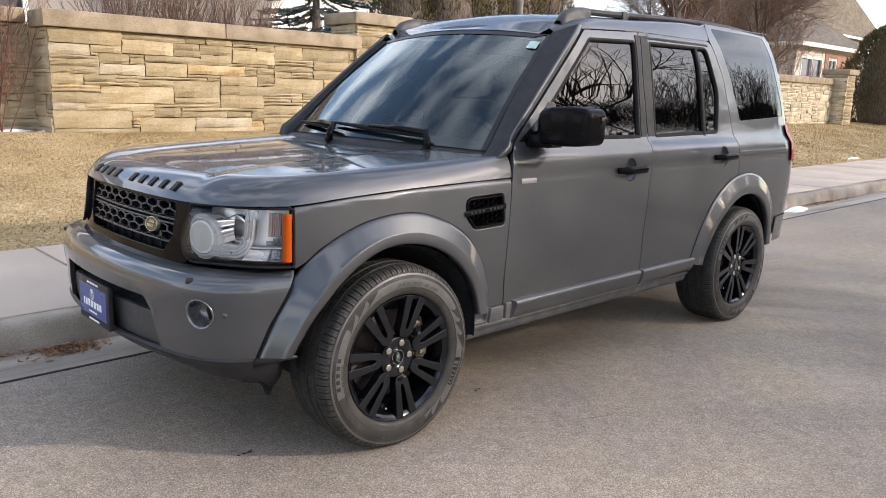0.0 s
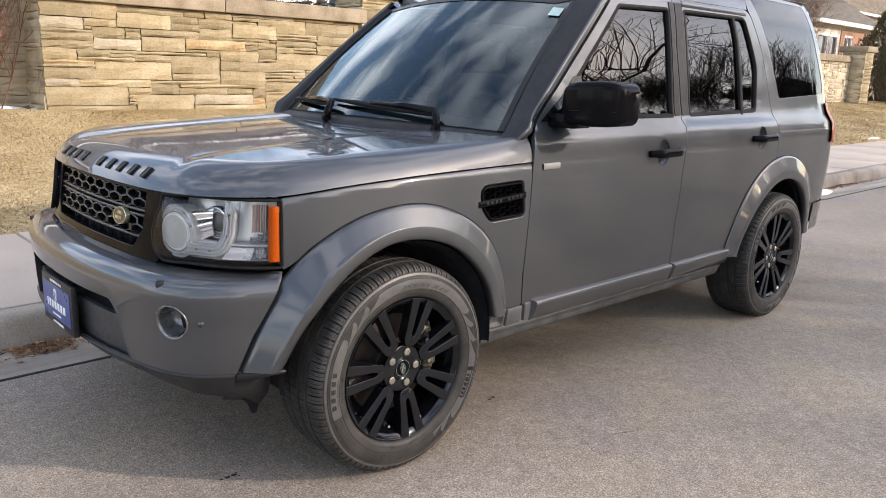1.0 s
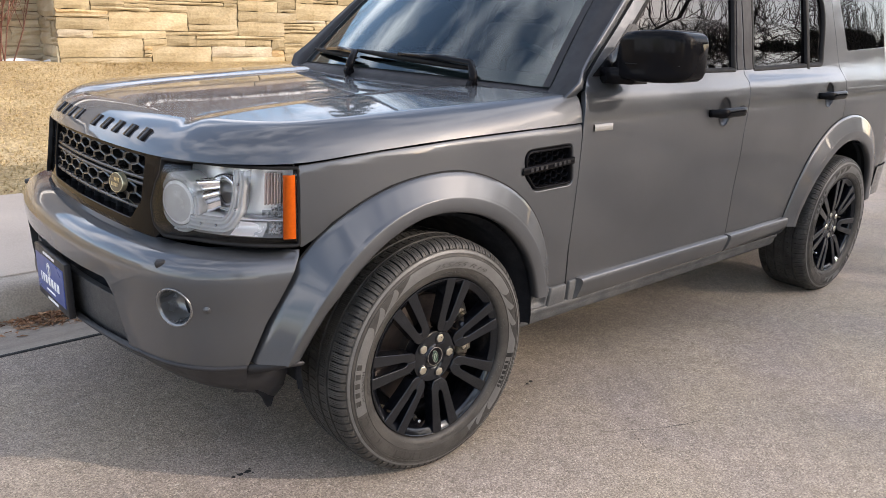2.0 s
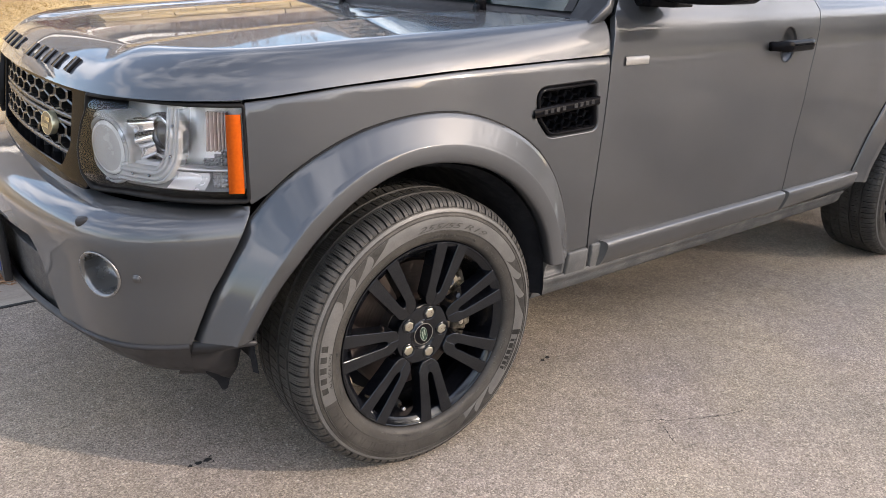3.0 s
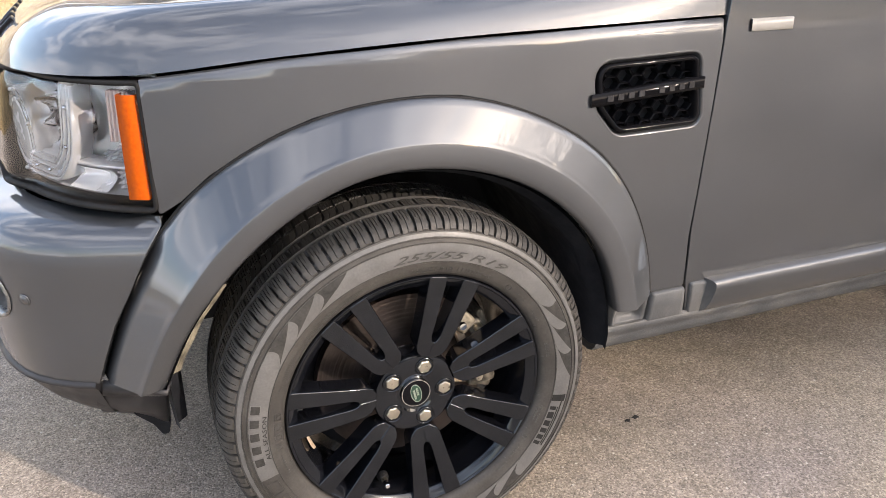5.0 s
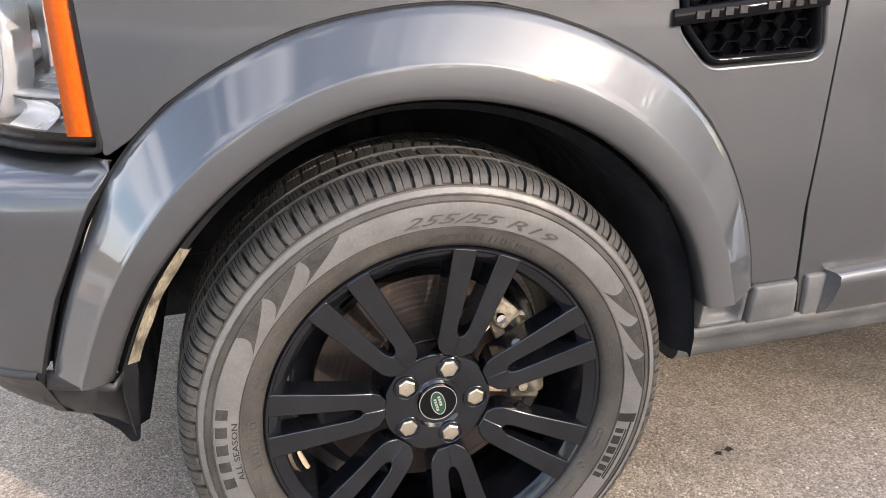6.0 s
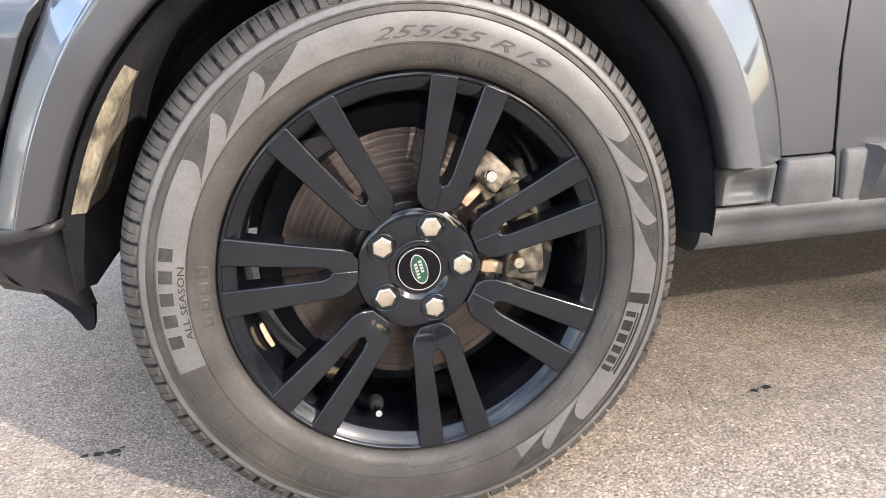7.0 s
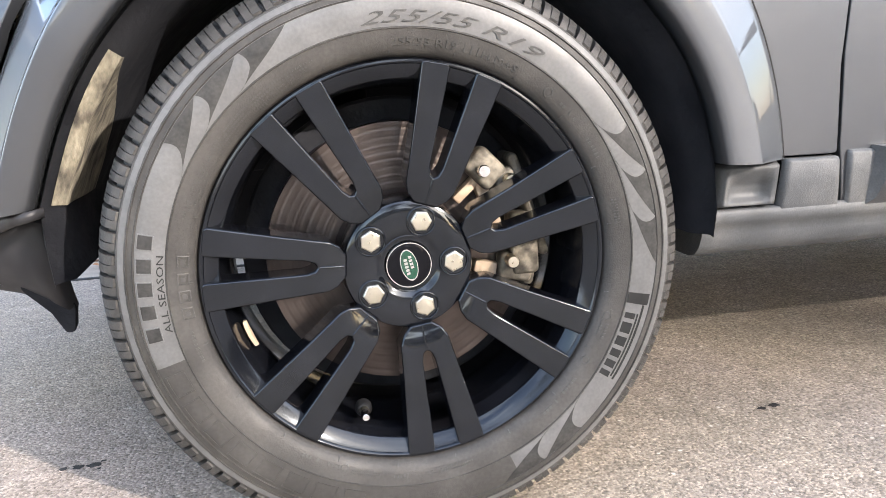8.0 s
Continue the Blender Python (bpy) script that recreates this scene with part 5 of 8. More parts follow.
both(build_side)
build_screen()
build_roof()
build_hood()


# --- nose: bumper, grille, headlamps
def plan_line(pts, n=160):
    """A curve in plan over the whole nose, from the near side to the far, and its length."""
    half = [Vector((x, y, 0)) for x, y in pts]
    whole = spline(half + [Vector((p.x, 2 * CY - p.y, 0)) for p in half[-2::-1]], n)
    run = [0.0]
    for a, b in zip(whole, whole[1:]):
        run.append(run[-1] + (b - a).length)

    def at(s):
        s = min(max(s, -0.02), run[-1] + 0.02)
        i = min(max(int(np.searchsorted(run, s, "right")) - 1, 0), n - 2)
        t = (s - run[i]) / (run[i + 1] - run[i])
        p = whole[i].lerp(whole[i + 1], t)
        d = (whole[min(i + 2, n - 1)] - whole[max(i - 1, 0)]).normalized()
        return p, Vector((-d.y, d.x, 0))
    def s_of(y):
        i = min(range(n), key=lambda j: abs(whole[j].y - y))
        return run[i]
    return at, run[-1], s_of


BUMP_PLAN = [(-.425, .105), (-.50, .128), (-.565, .15), (-.62, .178), (-.665, .212), (-.70, .255), (-.735, .325), (-.765, .43), (-.792, .57), (-.812, .74), (-.82, .968)]
bump_at, BUMP_LEN, bump_s = plan_line(BUMP_PLAN)
BUMP_PROFILE = [(-.018, .40), (-.004, .455), (.002, .52), (.006, .60), (.012, .66), (.014, .695), (.009, .722), (-.004, .742), (-.028, .756), (-.06, .763), (-.10, .767)]
bump_run = [0.0]
for (o0, z0), (o1, z1) in zip(BUMP_PROFILE, BUMP_PROFILE[1:]):
    bump_run.append(bump_run[-1] + math.hypot(o1 - o0, z1 - z0))
bump_o = smooth_curve([(r, p[0]) for r, p in zip(bump_run, BUMP_PROFILE)])
bump_z = smooth_curve([(r, p[1]) for r, p in zip(bump_run, BUMP_PROFILE)])


def bump_v(z):
    return next(r0 + (r1 - r0) * (z - p0[1]) / (p1[1] - p0[1]) for r0, r1, p0, p1 in zip(bump_run, bump_run[1:], BUMP_PROFILE, BUMP_PROFILE[1:]) if z <= p1[1])


def bump_s_of_x(x):
    return next(i * .004 for i in range(200) if bump_at(i * .004)[0].x <= x)


def bumper_skin(s, v, out=0.0):
    p, n = bump_at(s)
    fade = min(1.0, max(0.0, s) / 0.10, max(0.0, BUMP_LEN - s) / 0.10)
    o = bump_o(v)
    if o < -0.02:
        o = -0.02 + (o + 0.02) * fade
    q = p + n * (o + out)
    return Vector((q.x, q.y, bump_z(v)))


def outward(s):
    return bump_at(s)[1]


LAMP_PLAN = [(-.418, .112), (-.47, .138), (-.53, .188), (-.58, .255), (-.62, .335), (-.645, .41), (-.667, .50), (-.687, .66), (-.70, .968)]
lamp_at, LAMP_LEN, lamp_s = plan_line(LAMP_PLAN)


def lamp_skin(s, z, out=0.0):
    p, n = lamp_at(s)
    q = p + n * out
    k = min(1.0, max(0.0, min(s, LAMP_LEN - s)) / 0.3)
    return Vector((q.x + (z - .88) * .16 * k, q.y, z))


def oval(u, v, a, b, n=30, turn=0.0):
    return [Vector((u + a * math.cos(2 * math.pi * i / n + turn), v + b * math.sin(2 * math.pi * i / n + turn))) for i in range(n)]


def build_bumper():
    mid = BUMP_LEN / 2
    s_in, s_fog = bump_s(.50), bump_s(.272)
    top, low = bump_run[-1], bump_v(.452)
    cut = bump_v(.645)
    L = BUMP_LEN
    rear = [(bump_s_of_x(x), bump_v(z), 0) for x, z in ((-.424, .752), (-.441, .72), (-.458, .69), (-.489, .63), (-.5185, .575), (-.5445, .51))]
    outline = [(bump_s_of_x(-.566), low, .004), (s_in - .02, low, .008), (s_in + .0, bump_v(.53), .03), (s_in + .022, bump_v(.595), .03), (s_in + .06, cut, .03), (L - s_in - .06, cut, .03), (L - s_in - .022, bump_v(.595), .03), (L - s_in, bump_v(.53), .03), (L - s_in + .02, low, .008), (L - bump_s_of_x(-.566), low, .004)] + [(L - a, b, 0) for a, b, _ in rear[::-1]] + [(L, top, .004), (0, top, .004)] + rear
    fogs = [oval(s_fog, bump_v(.622), .055, .055), oval(L - s_fog, bump_v(.622), .055, .055)]
    b = own(sheet("front_bumper", fillet(outline, .01, .04), bumper_skin, PAINT, car, fogs, step=.032, depth=.02, flip=True, label="painted grey front bumper with top ledge"))
    # dark lower insert and spoiler
    ins = [(s_in - .02, bump_v(.402), .01), (s_in + .0, bump_v(.55), .03), (s_in + .05, bump_v(.578), .03), (L - s_in - .05, bump_v(.578), .03), (L - s_in, bump_v(.55), .03), (L - s_in + .02, bump_v(.402), .01)]
    own(sheet("lower_insert", fillet(ins, .02, .04), lambda s, v: bumper_skin(s, v, -.022), PLASTIC, b, step=.04, depth=.02, flip=True, label="dark grey plastic lower insert"))
    rows = [[bumper_skin(s_in + .02 + (L - 2 * s_in - .04) * i / 30, bump_v(z), o) for i in range(31)] for z, o in ((.652, -.01), (.64, -.09), (.585, -.095), (.568, -.024))]
    own(loft("bumper_slot", rows, LINER, b, "black opening behind the plate"))
    rows = []
    for z, o in ((.456, -.012), (.451, .000), (.445, .002), (.437, -.006), (.42, -.022), (.40, -.048), (.385, -.085), (.372, -.17)):
        row = []
        for i in range(61):
            s_end = bump_s_of_x(-.572)
            s = s_end + (L - 2 * s_end) * i / 60
            p, n = bump_at(s)
            edge = min(s, L - s)
            # towards the corners the lip hangs lower and stands steeper
            k = max(0, 1 - (edge - s_end) / .45)
            low = max(0, (.437 - z) / .065)
            q = p + n * (o * (1 - .55 * k * low))
            row.append(Vector((q.x, q.y, z - .032 * k * low)))
        rows.append(row)
    own(loft("front_spoiler", rows, TRIM, b, "dark plastic lower spoiler lip", flip=True))
    # fog lamps: a deep satin bowl with a rim
    for s in (s_fog, L - s_fog):
        v0 = bump_v(.622)
        n = 36
        rows = []
        for r, o in ((.0565, .001), (.056, .004), (.052, .004), (.048, -.006), (.046, -.03), (.040, -.055), (.026, -.066), (.001, -.068)):
            rows.append([bumper_skin(s + r * math.cos(2 * math.pi * i / n), v0 + r * math.sin(2 * math.pi * i / n), 0) + outward(s) * o for i in range(n + 1)])
        own(loft("fog_lamp", rows, FOG, b, "round recessed fog lamp with a satin grey bowl", flip=True))
        rows = [[bumper_skin(s - .008 + .011 * math.cos(a) * k, v0 + .034 * math.sin(a) * k, 0) + outward(s) * -.05 for a in [2 * math.pi * i / 16 for i in range(17)]] for k in (1, .5, .02)]
        own(loft("fog_reflector", rows, LINER, b, flip=True))
    for s in (bump_s(.203), L - bump_s(.203)):
        v0 = bump_v(.622 if min(s, L - s) < .4 else .60)
        rows = [[bumper_skin(s + r * math.cos(2 * math.pi * i / 16), v0 + r * math.sin(2 * math.pi * i / 16), o) for i in range(17)] for r, o in ((.0115, .0005), (.0105, .003), (.0095, .0012), (.0085, .003), (.001, .0035))]
        own(loft("parking_sensor", rows, PAINT, b, flip=True))
    # headlamp washers
    for y in (.336, 2 * CY - .336):
        m = Matrix.Translation((-.716, y, .733)) @ Matrix.Rotation(radians(-28 if y < CY else 28), 4, "Z") @ Matrix.Rotation(radians(-8), 4, "Y")
        bm = bmesh.new()
        add_box(bm, (-.016, -.032, -.008), (.016, .032, .012), .007, 3, m)
        own(part("headlamp_washer", bm, TRIM, b, "small dark washer jet", smooth=50))
    # number plate in its frame: plain bars for what is written on it
    m = Matrix.Translation((-.838, CY, .535))
    frame_ob = own(box("plate_frame", (-.006, -.165, -.09), (.016, .165, .09), TRIM, b, "black plate frame", .005, 2, m))
    own(box("plate", (-.009, -.148, -.062), (-.004, .148, .064), PLATE_BLUE, frame_ob, "blue dealer plate with white marks", .002, 1, m))
    own(box("plate_mark", (-.0105, -.098, -.024), (-.0085, .098, .004), WHITE_MARK, frame_ob, "", .0005, 1, m))
    for y0 in (-.075, -.045, -.012, .02, .05, .078):
        own(box("plate_gap", (-.0112, y0 - .003, -.025), (-.0102, y0 + .003, .005), PLATE_BLUE, frame_ob, "", .0003, 1, m))
    own(box("plate_mark", (-.0105, -.045, -.047), (-.0085, .045, -.041), WHITE_MARK, frame_ob, "", .0005, 1, m))
    ring = [[Vector((-.0105 + m.translation.x, m.translation.y + r * math.cos(a), m.translation.z + .032 + r * 1.1 * math.sin(a))) for a in [2 * math.pi * i / 24 for i in range(25)]] for r in (.021, .0175)]
    own(loft("plate_emblem", ring, WHITE_MARK, frame_ob))
    own(box("plate_emblem", (-.0108, -.0025, .014), (-.0088, .0025, .05), WHITE_MARK, frame_ob, "", .0003, 1, m))
    own(box("plate_emblem", (-.0108, -.012, .04), (-.0088, .012, .0445), WHITE_MARK, frame_ob, "", .0003, 1, m))
    for j in range(7):
        own(box("frame_mark", (-.0075, -.06 + j * .018, .072), (-.0055, -.049 + j * .018, .081), WHITE_MARK, frame_ob, "", .0003, 1, m))
    own(box("frame_mark", (-.0075, -.055, -.082), (-.0055, .055, -.074), WHITE_MARK, frame_ob, "", .0003, 1, m))


def build_grille():
    s0, s1 = lamp_s(.478), LAMP_LEN - lamp_s(.478)
    i0, i1 = lamp_s(.542), LAMP_LEN - lamp_s(.542)
    outer = [(s0 - .02, .992, .008), (s0 - .018, .955, .03), (s0 - .004, .93, .03), (s0 + .012, .865, .06), (s0 - .004, .805, .03), (s0 - .03, .785, .02), (s0 + .0, .762, .02), (s1, .762, .02), (s1 + .03, .785, .02), (s1 + .004, .805, .03), (s1 - .012, .865, .06), (s1 + .004, .93, .03), (s1 + .018, .955, .03), (s1 + .02, .992, .008)]
    hole = [(i0, .986, .012), (i0 + .004, .855, .02), (i0 + .055, .795, .03), (i1 - .055, .795, .03), (i1 - .004, .855, .02), (i1, .986, .012)]
    g = own(sheet("grille", fillet(outer, .01, .03), lambda s, z: lamp_skin(s, z, .004), BLACK_GLOSS, car, [fillet(hole, .02, .03)], step=.035, depth=.05, roll=.004, flip=True, label="gloss black radiator grille surround"))
    own(sheet("grille_back", fillet([(i0 - .03, .99), (i0 - .03, .78), (i1 + .03, .78), (i1 + .03, .99)], .01, .05), lambda s, z: lamp_skin(s, z, -.055), LINER, g, step=.06, depth=0, flip=True))
    for z0, hgt in ((.952, .056), (.866, .056)):
        bm = bmesh.new()
        n = 9
        span = i1 - i0 - .016
        pitch = span / n
        for i in range(n):
            for row in (0, 1):
                cs = i0 + .008 + (i + .5 + (.5 if row else 0)) * pitch
                cz = z0 - hgt * .24 + row * hgt * .48
                if cs > i1 - .02:
                    continue
                a, b = pitch * .575, hgt * .35
                ring = [(cs + a * math.sin(k * math.pi / 3), cz + b * math.cos(k * math.pi / 3)) for k in range(6)]
                inner = [(cs + (x - cs) * .80, cz + (z - cz) * .76) for x, z in ring]
                o = [bm.verts.new(lamp_skin(x, z, -.006)) for x, z in ring]
                m = [bm.verts.new(lamp_skin(x, z, -.004)) for x, z in inner]
                d = [bm.verts.new(lamp_skin(x, z, -.026)) for x, z in inner]
                for k in range(6):
                    bm.faces.new((o[k], o[(k + 1) % 6], m[(k + 1) % 6], m[k]))
                    bm.faces.new((m[k], m[(k + 1) % 6], d[(k + 1) % 6], d[k]))
        bmesh.ops.recalc_face_normals(bm, faces=bm.faces)
        own(part("honeycomb_bar", bm, GRILLE, g, "satin grey-black honeycomb bar"))
        for zz in (z0 + hgt * .62, z0 - hgt * .62):
            rows = [[lamp_skin(i0 + (i1 - i0) * i / 40, zz + dz, o) for i in range(41)] for dz, o in ((.004, -.02), (.0035, -.003), (-.0035, -.003), (-.004, -.02))]
            own(loft("grille_bar", rows, GRILLE, g, flip=True))
    for k in range(9):
        s = i0 + (i1 - i0) * (k + .5) / 9
        rows = [[lamp_skin(s + ds, z, o) for z in (.79, .84, .9, .98)] for ds, o in ((-.003, -.05), (-.003, -.03), (.003, -.03), (.003, -.05))]
        own(loft("grille_rib", rows, LINER, g))
    s = lamp_s(.694)
    rows = [[lamp_skin(s + .047 * k * math.cos(a), .886 + .029 * k * math.sin(a), o) for a in [2 * math.pi * i / 32 for i in range(33)]] for k, o in ((1.0, -.004), (1.0, .010), (.98, .0122), (.93, .0115))]
    own(loft("badge_rim", rows, BADGE, g, "oval badge rim", flip=True))
    rows = [[lamp_skin(s + .047 * k * math.cos(a), .886 + .029 * k * math.sin(a), .0115) for a in [2 * math.pi * i / 32 for i in range(33)]] for k in (.93, .4, .01)]
    own(loft("badge", rows, BADGE_DARK, g, "dark oval badge with pale bars", flip=True))
    for z0, u0, count in ((.8965, -.024, 4), (.8795, -.016, 5)):
        for i in range(count):
            rows = [[lamp_skin(s + u0 + .0098 * i + .0068 * q / 2, z0 + dz, .0125) for q in range(3)] for dz in (.0052, -.0052)]
            own(loft("badge_mark", rows, BADGE, g, flip=True))


def build_headlamp(mirror):
    def at(s, z, o=0.0):
        return flip_y(lamp_skin(s, z, o), mirror)
    s_in, s_out = lamp_s(.478), .004
    ref = car
    edge = [(s_out, .995, .008), (s_out, .782, .012), (s_in - .065, .785, .03), (s_in - .02, .812, .04), (s_in, .865, .06), (s_in - .014, .925, .04), (s_in - .028, .95, .03), (s_in - .030, .993, .008)]
    loop = fillet(edge, .02, .022)
    if area(loop) < 0:
        loop = loop[::-1]
    def bulge(s):
        """How far the lens swells over the big round lamp."""
        t = min(max((s - lamp_s(.405) + .10) / .10, 0), 1)
        return .021 * t * t * (3 - 2 * t)
    lamp = own(sheet("headlamp", loop, lambda s, z: lamp_skin(s, z, bulge(s) - 9 * max(0, z - .955) ** 2 - 10 * max(0, .815 - z) ** 2), CLEAR, car, step=.014, depth=.0, flip=True, mirror=mirror, label="clear headlamp with silver reflectors and amber side strip"))
    lamp.visible_shadow = False
    # black rim round the lens
    k = len(loop)
    c = Vector((sum(p.x for p in loop) / k, sum(p.y for p in loop) / k))
    rows = []
    for grow, o in ((.004, -.012), (.004, .0), (.001, .0012), (-.0035, .0006), (-.005, -.02), (-.005, -.10)):
        row = []
        for i in range(k):
            d = loop[(i + 1) % k] - loop[i - 1]
            n = Vector((d.y, -d.x)).normalized()
            p = loop[i] + n * grow
            row.append(at(p.x, p.y, o + (bulge(p.x) if o > -.05 else 0)))
        rows.append(row + [row[0]])
    own(loft("lamp_rim", rows, RUBBER, lamp, "black lamp rim", flip=mirror is None))
    # bucket
    own(sheet("lamp_bucket", loop, lambda s, z: lamp_skin(s, z, -.085), LAMP_BUCKET, lamp, step=.04, depth=0, flip=True, mirror=mirror, label="pale grey reflector bucket"))
    p0, z0 = lamp_s(.405), .872
    p1, z1 = lamp_s(.268), .912
    ahead, right, up = Vector((-.95, -.312, 0)), Vector((.312, -.95, 0)), Vector((0, 0, 1))

    def pipe(name, mid, rings, mat, n=40, label="", flat=1.0):
        """Rings round an axis that looks straight ahead: (radius, how far forward)."""
        rows = [[flip_y(mid + (right * math.cos(2 * math.pi * i / n) * flat + up * math.sin(2 * math.pi * i / n)) * r + ahead * o, mirror) for i in range(n + 1)] for r, o in rings]
        return own(loft(name, rows, mat, lamp, label, flip=mirror is not None))
    eye = lamp_skin(p0, z0, -.018)
    pipe("ring_lamp", eye, ((.087, -.06), (.0875, -.002), (.085, .004), (.0785, .006), (.077, .003), (.0755, .006), (.067, .008), (.064, .003), (.063, -.05)), MILKY, label="clear ridged ring round the lens")
    pipe("lens_tube", eye, ((.0625, .004), (.0632, -.004), (.060, -.03), (.056, -.075)), PALE_RING)
    pipe("lens_rim", eye, ((.0625, .004), (.061, .0062), (.058, .0070), (.054, .0078)), FROST, label="pale rim of the round lens")
    pipe("lamp_lens", eye, ((.054, .0078), (.045, .009), (.03, .0100), (.001, .0108)), FROST_INNER, label="large frosted round lens")
    for j in range(9):
        q = radians(20 + 40 * j)
        pipe("ring_stud", eye + (right * math.cos(q) + up * math.sin(q)) * .0755, ((.0042, .006), (.0036, .0105), (.0012, .0122)), PALE_RING, n=10)
    # ribbed chrome barrel from the big lens to the projector
    rows = []
    for i in range(17):
        t = i / 16
        mid = eye.lerp(lamp_skin(p1, z1, -.045), .30 + .62 * t)
        tall = .060 - .016 * t
        row = []
        for k in range(29):
            q = radians(-84 + 168 * k / 28)
            rib = .005 * math.cos(q * 7.0) * (1 - .4 * t)
            row.append(flip_y(mid + up * math.sin(q) * (tall + rib) + Vector((-.80, -.60, 0)) * (math.cos(q) * .030 + rib - .018), mirror))
        rows.append(row)
    own(loft("reflector_barrel", rows, SILVER, lamp, "ribbed chrome reflector barrel", flip=mirror is None))
    small = lamp_skin(p1, z1, -.052)
    pipe("projector", small, ((.050, -.03), (.052, .0), (.050, .012), (.044, .014), (.040, .004), (.036, -.012)), SILVER, label="chrome projector shroud")
    pipe("projector_ring", small, ((.037, -.012), (.037, .002), (.033, .004), (.031, -.004)), LAMP_GREY)
    pipe("projector_lens", small, ((.032, -.006), (.029, .006), (.02, .013), (.001, .016)), CLEAR_RING, label="clear glass projector lens")
    # the sweep of ribbed plastic that runs from the ring along the middle and up to the outer top
    sweep = []
    for t in [i / 30 for i in range(31)]:
        if t < .45:
            q = t / .45
            s, z = p0 - .055 - .095 * q, .8275 + .001 * q
        else:
            q = (t - .45) / .55
            s = p0 - .150 - .052 * (1 - (1 - min(1, q * 1.7)) ** 2) - .008 * q
            z = .8285 + .150 * max(0, q - .10) ** 1.25 / .9 ** 1.25 + .004 * q
        sweep.append((s, z))
    rows = []
    for du, o in ((-.021, -.05), (-.0205, -.016), (-.017, -.011), (-.0125, -.011), (-.0115, -.017), (-.0105, -.011), (-.0025, -.011), (-.0015, -.017), (.0015, -.017), (.0025, -.011), (.0105, -.011), (.0115, -.017), (.0125, -.011), (.017, -.011), (.0205, -.016), (.021, -.05)):
        row = []
        for i, (s, z) in enumerate(sweep):
            a, b = sweep[max(i - 1, 0)], sweep[min(i + 1, 30)]
            d = Vector((b[0] - a[0], b[1] - a[1])).normalized()
            row.append(at(s - d.y * du, z + d.x * du, o))
        rows.append(row)
    own(loft("light_guide", rows, MILKY, lamp, "clear ribbed light guide", flip=mirror is None))
    for i in (6, 13, 21, 27):
        s, z = sweep[i]
        pipe("guide_stud", lamp_skin(s, z, -.013), ((.0042, .0), (.0036, .004), (.0012, .0055)), CHROME, n=10)
    # fluted outer reflector, faceted like cut glass lower down
    for j in range(6):
        s = .050 + j * .0098
        rows = [[at(s + ds, z, o) for z in (.885, .90, .925, .95, .972)] for ds, o in ((0, -.066), (.003, -.048), (.0065, -.046), (.0095, -.066))]
        own(loft("reflector_flute", rows, ROSY, lamp))
    rnd = random.Random(8)
    bm = bmesh.new()
    for i in range(8):
        for j in range(5):
            if j > 1 + i * .45:
                continue
            s0, q0 = .112 - i * .0088, .853 + j * .0095
            tip = at(s0 - .004 + rnd.uniform(-.002, .002), q0 + .005 + rnd.uniform(-.002, .002), -.026)
            ring = [bm.verts.new(at(s0 + du, q0 + dz, -.045)) for du, dz in ((0, 0), (-.0085, 0), (-.0085, .0092), (0, .0092))]
            top = bm.verts.new(tip)
            for k in range(4):
                bm.faces.new((ring[k], ring[(k + 1) % 4], top))
    bmesh.ops.recalc_face_normals(bm, faces=bm.faces)
    own(part("crystal_facets", bm, PALE_RING, lamp, "cut-glass facets beside the amber strip"))
    # low trough with a chrome bowl between two dark cheeks
    s_a, s_b = .048, p0 - .062
    rows = [[at(s_a + (s_b - s_a) * i / 12, z, o) for i in range(13)] for z, o in ((.8455, -.024), (.844, -.05), (.836, -.066), (.822, -.072), (.808, -.064), (.802, -.046), (.800, -.024))]
    own(loft("low_reflector", rows, LAMP_GREY, lamp, "smooth lower reflector trough"))
    rows = []
    for i in range(15):
        t = i / 14
        row = []
        for k in range(9):
            q = k / 8
            bow = .034 * math.sin(math.pi * q) * (.45 + .55 * math.sin(math.pi * min(1, max(0, .08 + .84 * t))))
            row.append(at(.098 + .095 * t + .012 * (q - .5), .8425 - .040 * q, -.024 - bow))
        rows.append(row)
    own(loft("reflector_bowl", rows, BOWL, lamp, "chrome lower reflector bowl", flip=mirror is None))
    for i in range(4):
        for j in range(4):
            c = at(.056 + i * .0098, .8085 + j * .0093, -.030 - .004 * ((i + j) % 2))
            bm = bmesh.new()
            ring = [bm.verts.new(at(.056 + (i + a_) * .0098, .8040 + (j + b_) * .0093, -.044)) for a_, b_ in ((-.5, 0), (.5, 0), (.5, 1), (-.5, 1))]
            top = bm.verts.new(c)
            for k in range(4):
                bm.faces.new((ring[k], ring[(k + 1) % 4], top))
            bmesh.ops.recalc_face_normals(bm, faces=bm.faces)
            own(part("low_facet", bm, PALE_RING, lamp))
    rows = [[at(.045 + (s_b - .045) * i / 12, z, o) for i in range(13)] for z, o in ((.8525, -.06), (.8525, -.026), (.8465, -.022), (.8455, -.026))]
    own(loft("lamp_shelf", rows, LAMP_GREY, lamp))
    rows = [[at(.004 + s, z, o) for z in [.802 + .175 * i / 10 for i in range(11)]] for s, o in ((.008, -.02), (.009, .0012), (.041, .0012), (.042, -.02))]
    own(loft("side_reflector", rows, AMBER, lamp, "amber side reflector strip", flip=mirror is not None))


